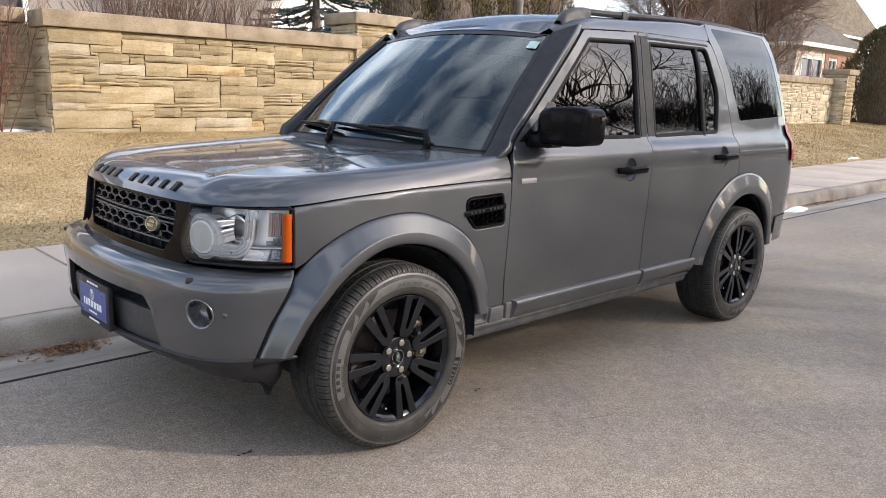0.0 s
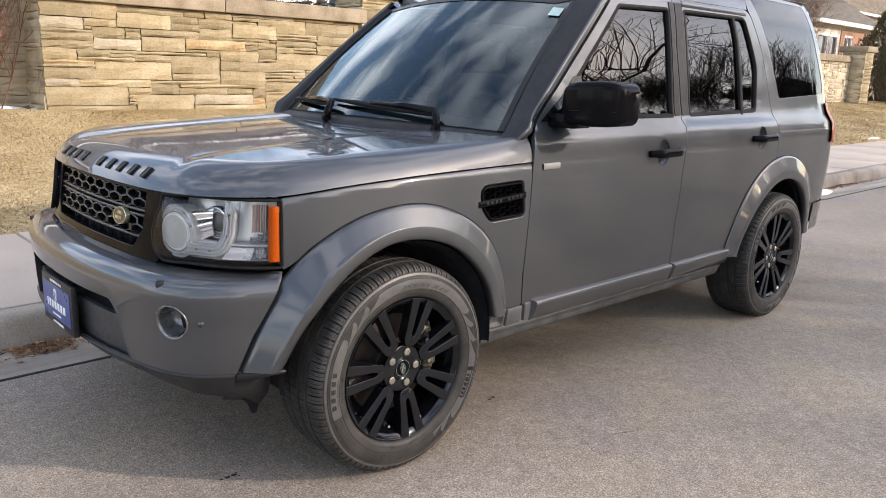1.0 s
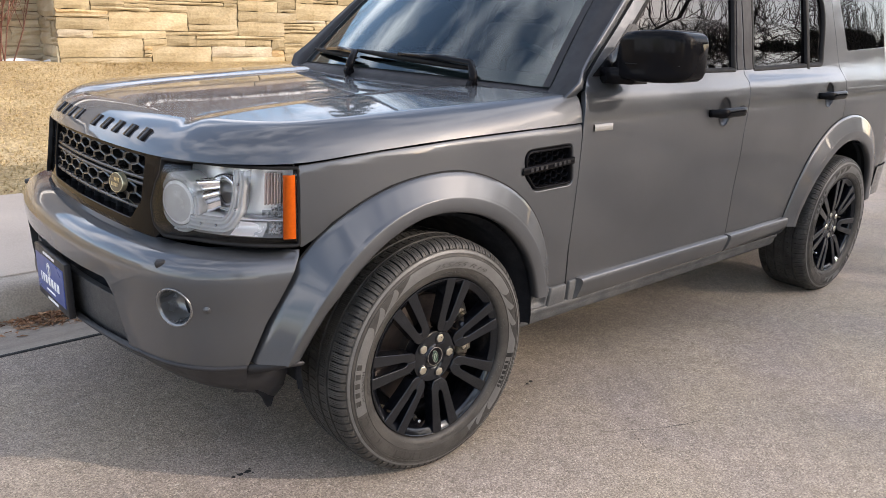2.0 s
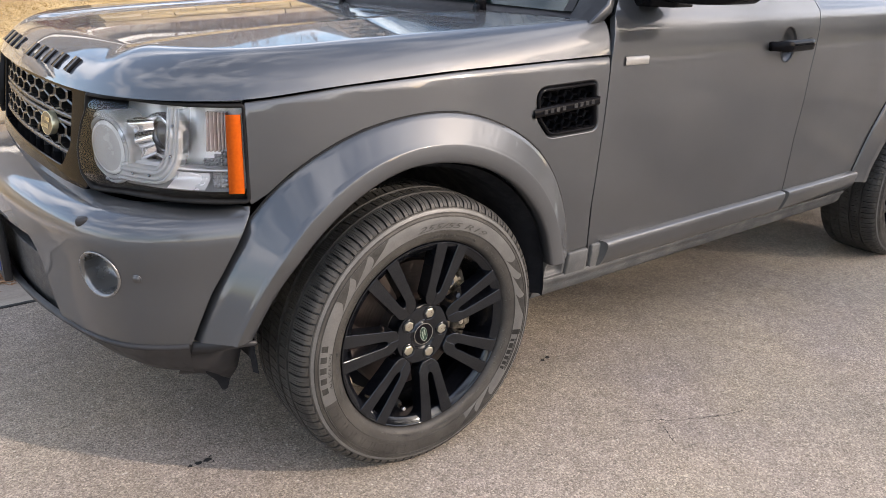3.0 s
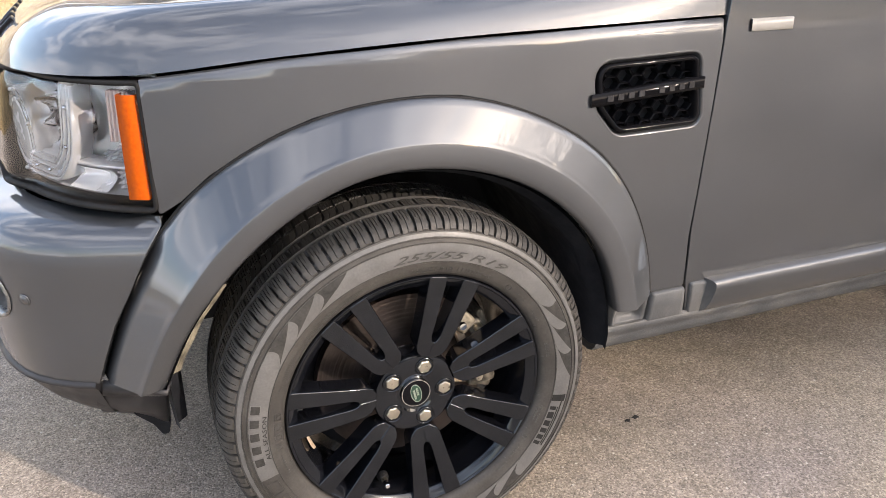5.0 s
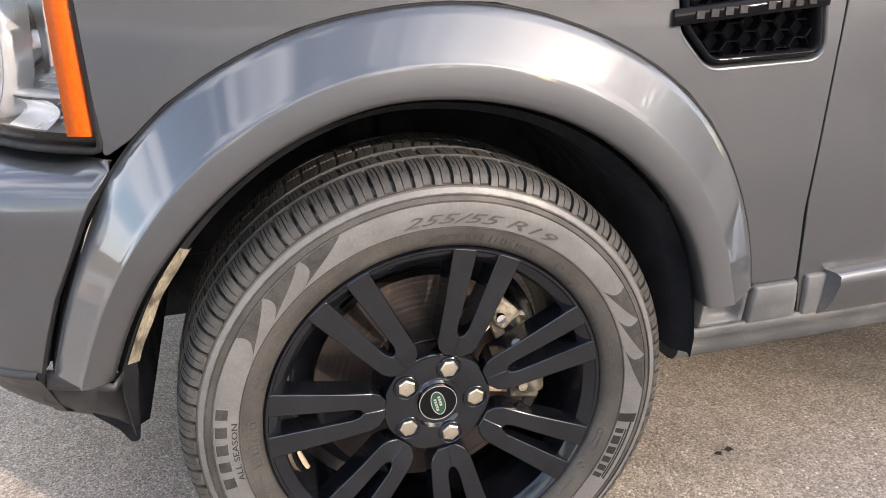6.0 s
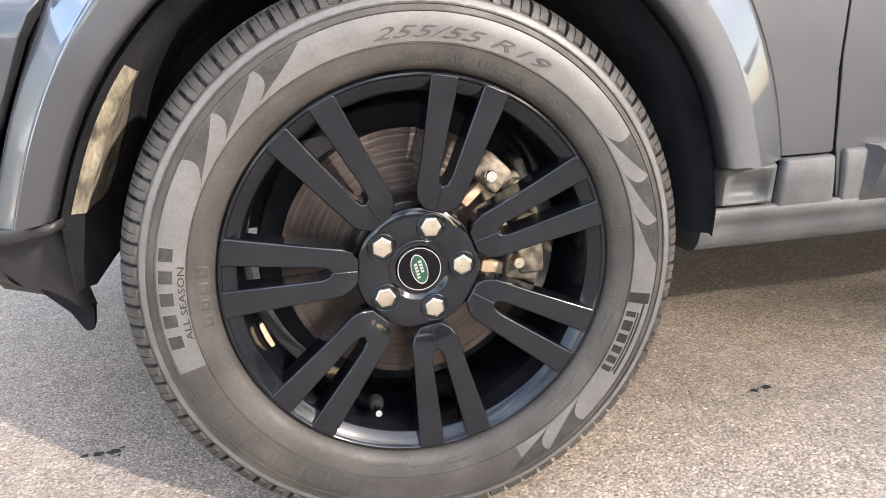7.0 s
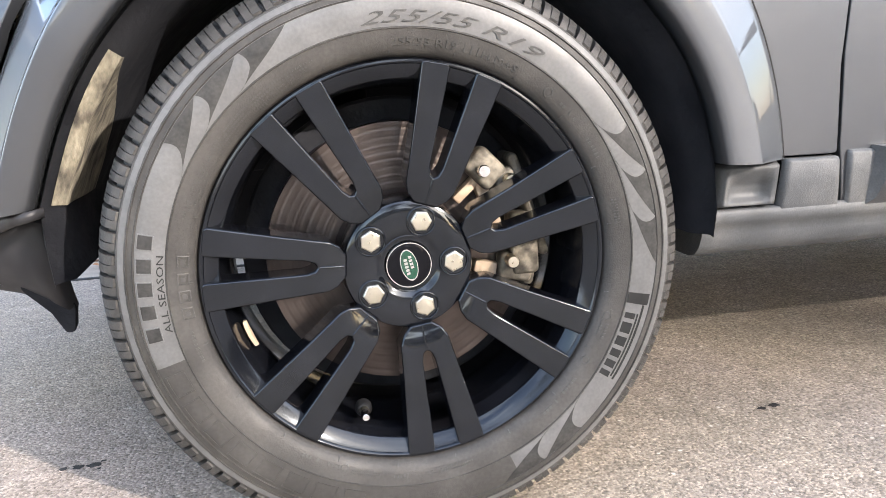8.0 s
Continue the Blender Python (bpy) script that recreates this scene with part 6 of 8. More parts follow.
def build_mirror(mirror):
    """The black door mirror on its short arm; the one on the kerb side is folded back."""
    def at(p):
        return flip_y(p if mirror is None else (p[0] + .12 + (.06 - p[1]) * .5, p[1] * .35 + .045, p[2]), mirror)
    # rings from the inner end outwards, each a rounded rectangle in x and z
    rings = []
    for y, x0, x1, z0, z1, r in ((.066, .83, .885, 1.222, 1.262, .015), (.042, .815, .90, 1.214, 1.275, .02), (.026, .80, .92, 1.208, 1.32, .022), (.014, .790, .945, 1.206, 1.350, .026), (-.006, .786, .962, 1.204, 1.368, .030), (-.07, .786, .970, 1.202, 1.374, .030), (-.12, .795, .975, 1.202, 1.376, .030),
                                 (-.165, .812, .978, 1.204, 1.374, .030), (-.195, .832, .977, 1.209, 1.368, .030), (-.212, .855, .972, 1.220, 1.356, .028), (-.220, .880, .966, 1.236, 1.338, .024)):
        loop = fillet([(x0, z0, r), (x1, z0, r * .5), (x1, z1, r * .5), (x0, z1, r)], r, 10)
        rings.append([at((p.x, y, p.y)) for p in loop])
    k = min(len(r) for r in rings)
    rings = [r[:k] for r in rings]
    mi = own(loft("door_mirror", rings, BLACK_GLOSS, car, "gloss black door mirror housing", closed=True, caps=True, flip=mirror is not None))
    own(link("mirror_glass", [at(p) for p in ((.9785, -.02, 1.225), (.9785, -.195, 1.225), (.9785, -.195, 1.355), (.9785, -.02, 1.355))], [(0, 1, 2, 3) if mirror is None else (3, 2, 1, 0)], MIRROR, mi))
    arm = [[at((x + dx, y, z)) for dx, z in ((-.05, 1.19), (.05, 1.19), (.05, 1.245), (-.05, 1.245))] for y, x in ((.07, .82), (.02, .83), (-.03, .86))]
    own(loft("mirror_arm", arm, BLACK_GLOSS, mi, closed=True, caps=True, flip=mirror is not None))
    tri = [at(skin(x, z, .004)) for x, z in ((.735, 1.212), (.905, 1.212), (.905, 1.32))] + [at(skin(x, z, -.004)) for x, z in ((.735, 1.212), (.905, 1.212), (.905, 1.32))]
    own(link("mirror_foot", tri, [(0, 1, 2), (0, 3, 4, 1), (1, 4, 5, 2), (2, 5, 3, 0)], BLACK_GLOSS, mi))
    own(tube("mirror_seam", [at((.7835 if y > -.1 else .80 + (-.1 - y) * .35, y, 1.262)) for y in (-.02, -.06, -.1, -.14, -.17, -.2)], .0018, RUBBER, mi, sides=5))


def build_wipers():
    for w0, w1 in ((-.69, .22), (.09, .87)):
        pivot = screen(w0, -.045) + Vector((-.03, 0, .012))
        knee = screen(w0 + .05, .035) + Vector((-.03, 0, .034))
        mid = w0 + .1 + (w1 - w0 - .1) * .5
        wipe = own(tube("wiper_arm", [pivot, pivot + Vector((.004, .0, .03)), knee, screen((w0 + mid) / 2, .05) + Vector((-.024, 0, .032)), screen(mid, .055) + Vector((-.018, 0, .026))], [.017, .017, .015, .013, .009], BLACK_GLOSS, car, "black windscreen wiper"))
        own(tube("wiper_blade", [screen(w0 + .06 + (w1 - w0 - .06) * i / 12, .03 + .045 * i / 12) + Vector((-.012, 0, .016)) for i in range(13)], [.006 + .007 * math.sin(math.pi * i / 12) for i in range(13)], RUBBER, wipe, sides=6))
        own(lathe("wiper_cap", [(0.001, -.012), (.016, -.012), (.021, -.006), (.021, .01)], 14, BLACK_GLOSS, wipe, at=pivot))


FOG = material("satin_grey_bowl", [(0.15, 0.155, 0.16), (0.21, 0.215, 0.22)], rough=(0.2, 0.32), metal=0.7)
GRILLE = material("grey_black_grille", [(0.008, 0.0082, 0.0086), (0.015, 0.0152, 0.0156)], rough=(0.22, 0.34))
LAMP_GREY = material("lamp_housing_grey", [(0.58, 0.58, 0.59), (0.70, 0.70, 0.71)], rough=(0.16, 0.28), metal=0.5)
CLEAR_RING = glass_material("clear_ribbed_plastic", (0.86, 0.87, 0.88), 1.75, 0.06)
PALE_RING = material("pale_ridged_plastic", [(0.62, 0.63, 0.64), (0.74, 0.75, 0.76)], rough=(0.12, 0.22), metal=0.5, coat=0.5)
LAMP_BUCKET = material("pale_lamp_bucket", [(0.88, 0.88, 0.88), (0.94, 0.94, 0.94)], rough=(0.36, 0.46), metal=0.85)
ROSY = material("rosy_fluted_reflector", [(0.66, 0.55, 0.52), (0.76, 0.67, 0.64)], rough=(0.16, 0.26), metal=0.5)


def milky_material(name, share):
    """Clear plastic with a whitish body: light passes, some is scattered, its face mirrors."""
    m = glass_material(name, (0.95, 0.96, 0.97), 1.55, 0.05)
    n, l = m.node_tree.nodes, m.node_tree.links
    clear = next(q for q in n if q.bl_idname == "ShaderNodeBsdfTransparent")
    mix = next(q for q in n if q.bl_idname == "ShaderNodeMixShader")
    body, blend = n.new("ShaderNodeBsdfDiffuse"), n.new("ShaderNodeMixShader")
    body.inputs["Color"].default_value = (0.85, 0.86, 0.87, 1)
    blend.inputs["Fac"].default_value = share
    l.new(clear.outputs["BSDF"], blend.inputs[1])
    l.new(body.outputs["BSDF"], blend.inputs[2])
    l.new(blend.outputs["Shader"], mix.inputs[1])
    return m


MILKY = milky_material("milky_clear_plastic", 0.32)
FROST = material("frosted_round_lens", [(0.58, 0.58, 0.57), (0.70, 0.70, 0.68)], scale=10, rough=(0.2, 0.32), coat=0.5)
FROST_INNER = material("frosted_lens_middle", [(0.40, 0.39, 0.37), (0.52, 0.51, 0.49)], scale=10, rough=(0.15, 0.28), coat=0.7)
BOWL = material("bright_reflector_bowl", [(0.84, 0.84, 0.85), (0.93, 0.93, 0.94)], rough=(0.2, 0.34), metal=0.4)
build_bumper()
build_grille()
both(build_headlamp)
both(build_mirror)
build_wipers()


# --- wheels
TYRE_SIDE = [(.2615, .014), (.2625, .006), (.2655, .001), (.270, -.0035), (.276, -.0062), (.285, -.0088), (.2935, -.0105), (.2942, -.0119), (.2950, -.0119), (.2957, -.0108), (.305, -.0118), (.316, -.0124),
             (.326, -.0115), (.3305, -.0106), (.3312, -.0117), (.3320, -.0117), (.3327, -.0102), (.339, -.0085), (.3396, -.0099), (.3403, -.0099), (.341, -.0083), (.347, -.0058), (.3515, -.0035), (.3525, -.0012)]


def sidewall(r):
    """How far the tyre's side stands out at a radius."""
    return smooth_curve([(.2625, .006), (.2655, .001), (.270, -.0035), (.276, -.0062), (.285, -.0088), (.2935, -.0105), (.305, -.0118), (.316, -.0124), (.326, -.0115), (.3305, -.0106), (.339, -.0085), (.347, -.0058), (.3515, -.0035)])(r)


TREAD_FROM = len(TYRE_SIDE) + 2


def build_tyre(rim):
    """Bead, ribbed side and a tread of grooved and siped blocks."""
    half = TYRE_SIDE + [(.357, .0002), (.3615, .0022), (.3665, .0065), (.3722, .016), (.3765, .030), (.378, .046), (.3785, .0515), (.371, .0525), (.371, .0595), (.3795, .0605), (.3805, .082), (.3805, .096), (.3725, .097), (.3725, .105), (.381, .106), (.381, .127)]
    full = half + [(r, .254 - y) for r, y in half[-2::-1]]
    pitch, k = 84, len(full)
    steps = [0.0, 0.012, 0.185, 0.20, 0.40, 0.408, 0.435, 0.443, 0.60, 0.608, 0.650, 0.658, 0.82, 0.828, 0.855, 0.863]
    verts = []
    for i in range(pitch):
        for q, f in enumerate(steps):
            a = 2 * math.pi * (i + f) / pitch
            deep, sipe, cut = q in (1, 2), q in (9, 10), q in (5, 6, 13, 14)
            for r, y in full:
                twist, edge = 0.0, min(y, .254 - y)
                inward = 1 if y < .127 else -1
                if r > .3665:
                    twist = (y - .03) * .10 * inward
                    if deep and .006 < edge < .05:
                        r -= .0105
                    elif sipe and .012 < edge < .05:
                        r -= .006
                    elif cut and .020 < edge < .05:
                        r -= .003
                    elif (deep or sipe or cut) and .0605 < edge < .0965:
                        r -= .0055
                    elif (deep or sipe) and edge > .106:
                        r -= .0055
                elif r > .356 and deep:
                    y += .0075 * inward
                    r -= .003
                elif r > .3605 and sipe:
                    y += .003 * inward
                elif .356 < r < .358 and 3 <= q <= 8:
                    y -= .0022 * inward
                    r -= .0015
                b = a + (twist if edge > .045 else twist * max(0, (edge - .01) / .035))
                x, z = r * math.cos(b), r * math.sin(b)
                low = HUB_Z - .0015
                if z < -low:
                    z = -low + (z + low) * .02
                verts.append((x, y, z))
    n = pitch * len(steps)
    faces = [(i * k + j, i * k + j + 1, (i + 1) % n * k + j + 1, (i + 1) % n * k + j) for i in range(n) for j in range(k - 1)]
    worn = [1 if TREAD_FROM <= j < k - 1 - TREAD_FROM else 0 for _ in range(n) for j in range(k - 1)]
    ty = link("tyre", verts, faces, [TYRE, TREAD], rim, "dusty black all-season tyre with a worn tread", slots=worn)
    bm = bmesh.new()
    bm.from_mesh(ty.data)
    for e in bm.edges:
        e.smooth = len(e.link_faces) == 2 and e.calc_face_angle(0) < radians(24)
    bm.to_mesh(ty.data)
    bm.free()


def build_wheel():
    """One wheel at the origin: its axis along y, its face towards -y. The rim carries tyre, cap, nuts and brake."""
    rim = lathe("wheel", [(.2612, .03), (.2616, .012), (.2608, .006), (.2588, .0035), (.2565, .0032), (.2548, .0042), (.2538, .0062), (.2375, .0145), (.2362, .0165), (.2358, .021), (.2335, .032), (.229, .075), (.226, .11), (.226, .17), (.232, .2), (.243, .215)],
                112, BARREL, car, "satin black alloy wheel with seven split spokes")
    build_tyre(rim)
    # spokes, in seven pairs
    face = smooth_curve([(.06, .0215), (.084, .0195), (.10, .0155), (.14, .0105), (.20, .0062), (.255, .0026)])
    side = [(.084, .0135, .003), (.092, .0238, .006), (.104, .0295, .012), (.16, .0368, .05), (.2510, .0500, .002), (.2546, .0195, .002), (.131, .0112, .004), (.1185, .0075, .005), (.1140, .0, .004)]
    fork = [(u, -v, r) for u, v, r in side] + [(u, v, r) for u, v, r in side[-2::-1]]
    for j in range(7):
        a = radians(72.6 + 360 / 7 * j)
        ca, sa = math.cos(a), math.sin(a)
        spoke = sheet("spoke", fillet(fork, .004, .014), lambda u, v: Vector((u * ca - v * sa, face(math.hypot(u, v)), u * sa + v * ca)), BLACK_RIM, rim, step=.02, depth=.040, roll=.0030, flip=False)
        ridge = []
        for u in (.0835, .09, .10, .108, .1145):
            ridge.append([Vector((u * ca - v * sa, face(u) - h, u * sa + v * ca)) for v, h in ((-.0016, -.0005), (-.0005, .0016), (.0005, .0016), (.0016, -.0005))])
        loft("spoke_ridge", ridge, BARREL, spoke)
    lathe("hub", [(.0312, .031), (.0316, .0275), (.0365, .0270), (.0385, .0262), (.0425, .0235), (.0445, .0228), (.068, .0228), (.079, .0235), (.0835, .0255), (.0855, .030), (.087, .05), (.08, .08)], 64, BLACK_RIM, rim)
    lathe("hub_cap", [(.0, .0225), (.018, .0224), (.0272, .0228), (.0284, .0234)], 48, BLACK_GLOSS, rim, "gloss black hub cap")
    lathe("cap_ring", [(.0282, .0236), (.0286, .0222), (.0298, .0222), (.0303, .0240), (.0305, .029)], 56, CHROME, rim, "thin chrome ring")
    tilt = radians(103)
    for nm, s, y, mt in (("cap_badge_rim", 1.0, .0217, CHROME), ("cap_badge", .91, .0213, GREEN)):
        pts = []
        for i in range(32):
            t = 2 * math.pi * i / 32
            u, v = .0215 * s * math.cos(t), .0112 * s * math.sin(t)
            pts.append((u * math.cos(tilt) - v * math.sin(tilt), y, u * math.sin(tilt) + v * math.cos(tilt)))
        back = [(p[0], y + .0015, p[2]) for p in pts]
        link(nm, pts + back, [list(range(32))] + [(i, 32 + i, 32 + (i + 1) % 32, (i + 1) % 32) for i in range(32)], mt, rim, "green oval badge" if mt is GREEN else "", smooth=False)
    # the badge's name becomes plain bars, one a letter
    for v0, l0, count in ((.0032, -.0118, 4), (-.0036, -.0095, 5)):
        for i in range(count):
            u0 = l0 + i * .0046
            pts = [(u * math.cos(tilt + math.pi) - v * math.sin(tilt + math.pi), .0209, u * math.sin(tilt + math.pi) + v * math.cos(tilt + math.pi)) for u, v in ((u0, v0 - .0022), (u0 + .0033, v0 - .0022), (u0 + .0033, v0 + .0022), (u0, v0 + .0022))]
            link("cap_mark", pts, [(0, 1, 2, 3)], CHROME, rim)
    for j in range(5):
        a = radians(72 * j)
        cx, cz = .0595 * math.cos(a), .0595 * math.sin(a)
        lathe("nut_seat", [(.0, .0365), (.0152, .0365), (.0162, .0345), (.0166, .0235), (.0174, .0214), (.0184, .0206), (.0194, .0212), (.0204, .0236)], 32, BARREL, rim, at=(cx, 0, cz))
        bm = bmesh.new()
        rows = []
        for s, y in ((1.0, .036), (1.0, .0225), (.95, .0206), (.84, .0196), (.70, .0194), (.30, .0192)):
            rows.append([bm.verts.new((cx + .0146 * s * math.cos(math.pi / 3 * q + a * 1.3 + .4), y, cz + .0146 * s * math.sin(math.pi / 3 * q + a * 1.3 + .4))) for q in range(6)])
        for p, q in zip(rows, rows[1:]):
            for i in range(6):
                bm.faces.new((p[i], p[(i + 1) % 6], q[(i + 1) % 6], q[i]))
        bm.faces.new(rows[-1])
        bmesh.ops.recalc_face_normals(bm, faces=bm.faces)
        part("wheel_nut", bm, NUT, rim, "bright hexagonal wheel nut", smooth=14)
        lathe("nut_flange", [(.0150, .0335), (.0150, .030), (.0135, .0285), (.012, .0285)], 20, NUT, rim, at=(cx, 0, cz))
    # valve
    v0 = (.2095 * math.cos(radians(250.6)), .2095 * math.sin(radians(250.6)))
    lathe("valve_base", [(.0115, .046), (.011, .036), (.0085, .0325), (.006, .032)], 20, RUBBER, rim, at=(v0[0], 0, v0[1]))
    lathe("valve", [(.0065, .034), (.0062, .026), (.0058, .022)], 14, NUT, rim, "valve stem", at=(v0[0], 0, v0[1]))
    lathe("valve_cap", [(.0, .0075), (.0045, .0078), (.0058, .0095), (.0062, .022)], 14, CHROME, rim, at=(v0[0], 0, v0[1]))
    # balance weight clipped to the barrel
    for a0, a1, r0 in ((196.5, 206, .2265),):
        rows = []
        for i in range(9):
            a = radians(a0 + (a1 - a0) * i / 8)
            wide = (.004, .009, .010, .010, .012, .010, .009, .007, .003)[i]
            rows.append([Vector((r * math.cos(a), y, r * math.sin(a))) for r, y in ((r0, .058 - wide), (r0 - .004, .059 - wide), (r0 - .005, .058), (r0 - .004, .057 + wide), (r0, .058 + wide))])
        loft("balance_weight", rows, PAD, rim, "dull beige balance weight")
    build_brake(rim)
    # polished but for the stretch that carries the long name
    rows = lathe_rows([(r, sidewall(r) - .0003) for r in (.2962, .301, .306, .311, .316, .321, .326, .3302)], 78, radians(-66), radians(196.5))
    loft("polished_band", rows, TYRE_SHINE, rim, "polished band of the tyre's side, sheen in its pale colour", flip=True)
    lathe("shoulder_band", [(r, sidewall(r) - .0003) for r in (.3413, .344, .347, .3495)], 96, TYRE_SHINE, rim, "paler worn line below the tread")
    sidewall_marks(rim)
    return rim


def build_brake(rim):
    """Disc with turned grooves, cast caliper in two lobes, pads and shield behind the spokes."""
    groove = []
    for i in range(25):
        r = .097 + i * .0034
        groove += [(r, .0980 + (.00028 if i % 3 == 1 else .0)), (r + .0024, .0980 + (.0002 if i % 4 == 2 else 0))]
    lathe("brake_disc", [(.085, .085), (.09, .0985)] + groove + [(.1808, .0985), (.1815, .1), (.1815, .122), (.18, .123), (.09, .123)], 72, STEEL, rim, "worn grooved brake disc")
    lathe("disc_hat", [(.001, .07), (.075, .07), (.083, .074), (.085, .09)], 40, STEEL, rim)
    bm = bmesh.new()
    for mid, da, ra, rb, ya, yb in ((44, 9, .142, .184, .064, .094), (30, 8, .158, .192, .066, .13), (2, 15, .150, .190, .060, .098), (-10, 7, .136, .186, .064, .096), (18, 24, .181, .196, .068, .135), (-12, 6, .172, .192, .07, .13)):
        w = radians(da)
        m = Matrix.Rotation(-radians(mid), 4, "Y")
        rm = (ra + rb) / 2
        add_box(bm, (ra, ya, -rm * math.sin(w)), (rb, yb, rm * math.sin(w)), .008, 3, m)
    bmesh.ops.recalc_face_normals(bm, faces=bm.faces)
    cal = part("caliper", bm, CALIPER, rim, "dusty tan cast brake caliper", smooth=40)
    for mid, da, ra, rb in ((56, 4.5, .118, .168), (42, 3.0, .104, .152), (-13, 4.0, .104, .150), (20, 22, .128, .146)):
        bm = bmesh.new()
        w = radians(da)
        rm = (ra + rb) / 2
        add_box(bm, (ra, .078, -rm * math.sin(w)), (rb, .0965, rm * math.sin(w)), .003, 2, Matrix.Rotation(-radians(mid), 4, "Y"))
        part("brake_pad", bm, PAD, cal, "pale tan brake pad edge", smooth=40)
    for mid, r in ((45, .158), (-6, .150), (33, .178)):
        a = radians(mid)
        lathe("caliper_bolt", [(.0, .049), (.0075, .0492), (.0088, .0515), (.0092, .066)], 14, CHROME if mid == 45 else NUT, cal, at=(r * math.cos(a), 0, r * math.sin(a)))
    lathe("brake_shield", [(.05, .138), (.12, .137), (.21, .139), (.214, .142), (.214, .150)], 48, LINER, rim, "dark brake shield")
    tube("hub_carrier", [(0, .12, 0), (0, .30, 0)], .06, LINER, rim, sides=16)


def raised(name, flat, faces, mat, rim, lift, label=""):
    """A low relief on the tyre's side from (radius, angle in degrees) pairs."""
    n = len(flat)
    top = [(r * math.cos(radians(a)), sidewall(r) - lift, r * math.sin(radians(a))) for r, a in flat]
    base = [(r * math.cos(radians(a)), sidewall(r) + .001, r * math.sin(radians(a))) for r, a in flat]
    edges = collections.Counter()
    for f in faces:
        for a, b in zip(f, list(f[1:]) + [f[0]]):
            edges[(a, b)] += 1
    sides = [(a, n + a, n + b, b) for a, b in edges if (b, a) not in edges]
    ob = link(name, top + base, [list(f) for f in faces] + sides, mat, rim, label, smooth=False)
    bm = bmesh.new()
    bm.from_mesh(ob.data)
    bmesh.ops.recalc_face_normals(bm, faces=bm.faces)
    bm.to_mesh(ob.data)
    bm.free()
    return ob


def grid_faces(m, k, b=0):
    """Faces of a grid of m by k cells whose points run along k first."""
    return [[b + j * (k + 1) + q, b + (j + 1) * (k + 1) + q, b + (j + 1) * (k + 1) + q + 1, b + j * (k + 1) + q + 1] for j in range(m) for q in range(k)]


def arc_writing(text, size, r0, mid, span, slant=0.0):
    """A line of writing bent round the wheel so that it spans an angle about its middle."""
    vs, fs = letters(text, size)
    wide = max(v.x for v in vs) - min(v.x for v in vs)
    off = (max(v.x for v in vs) + min(v.x for v in vs)) / 2
    return [(r0 + v.y, mid - ((v.x - off) + slant * v.y) / wide * span) for v in vs], fs


def arc_block(r0, r1, a0, a1, hollow=0.0):
    """A plain block between two radii and angles; hollow: an outline of that thickness."""
    if not hollow:
        m, k = max(2, int(abs(a1 - a0) / 1.5)), 3
        return [(r0 + (r1 - r0) * q / k, a0 + (a1 - a0) * j / m) for j in range(m + 1) for q in range(k + 1)], grid_faces(m, k)
    h = math.degrees(hollow / .31) * (1 if a1 > a0 else -1)
    out = [(r0, a0), (r1, a0), (r1, (a0 + a1) / 2), (r1, a1), (r0, a1), (r0, (a0 + a1) / 2)]
    inn = [(r0 + hollow, a0 + h), (r1 - hollow, a0 + h), (r1 - hollow, (a0 + a1) / 2), (r1 - hollow, a1 - h), (r0 + hollow, a1 - h), (r0 + hollow, (a0 + a1) / 2)]
    return out + inn, [[i, (i + 1) % 6, 6 + (i + 1) % 6, 6 + i] for i in range(6)]


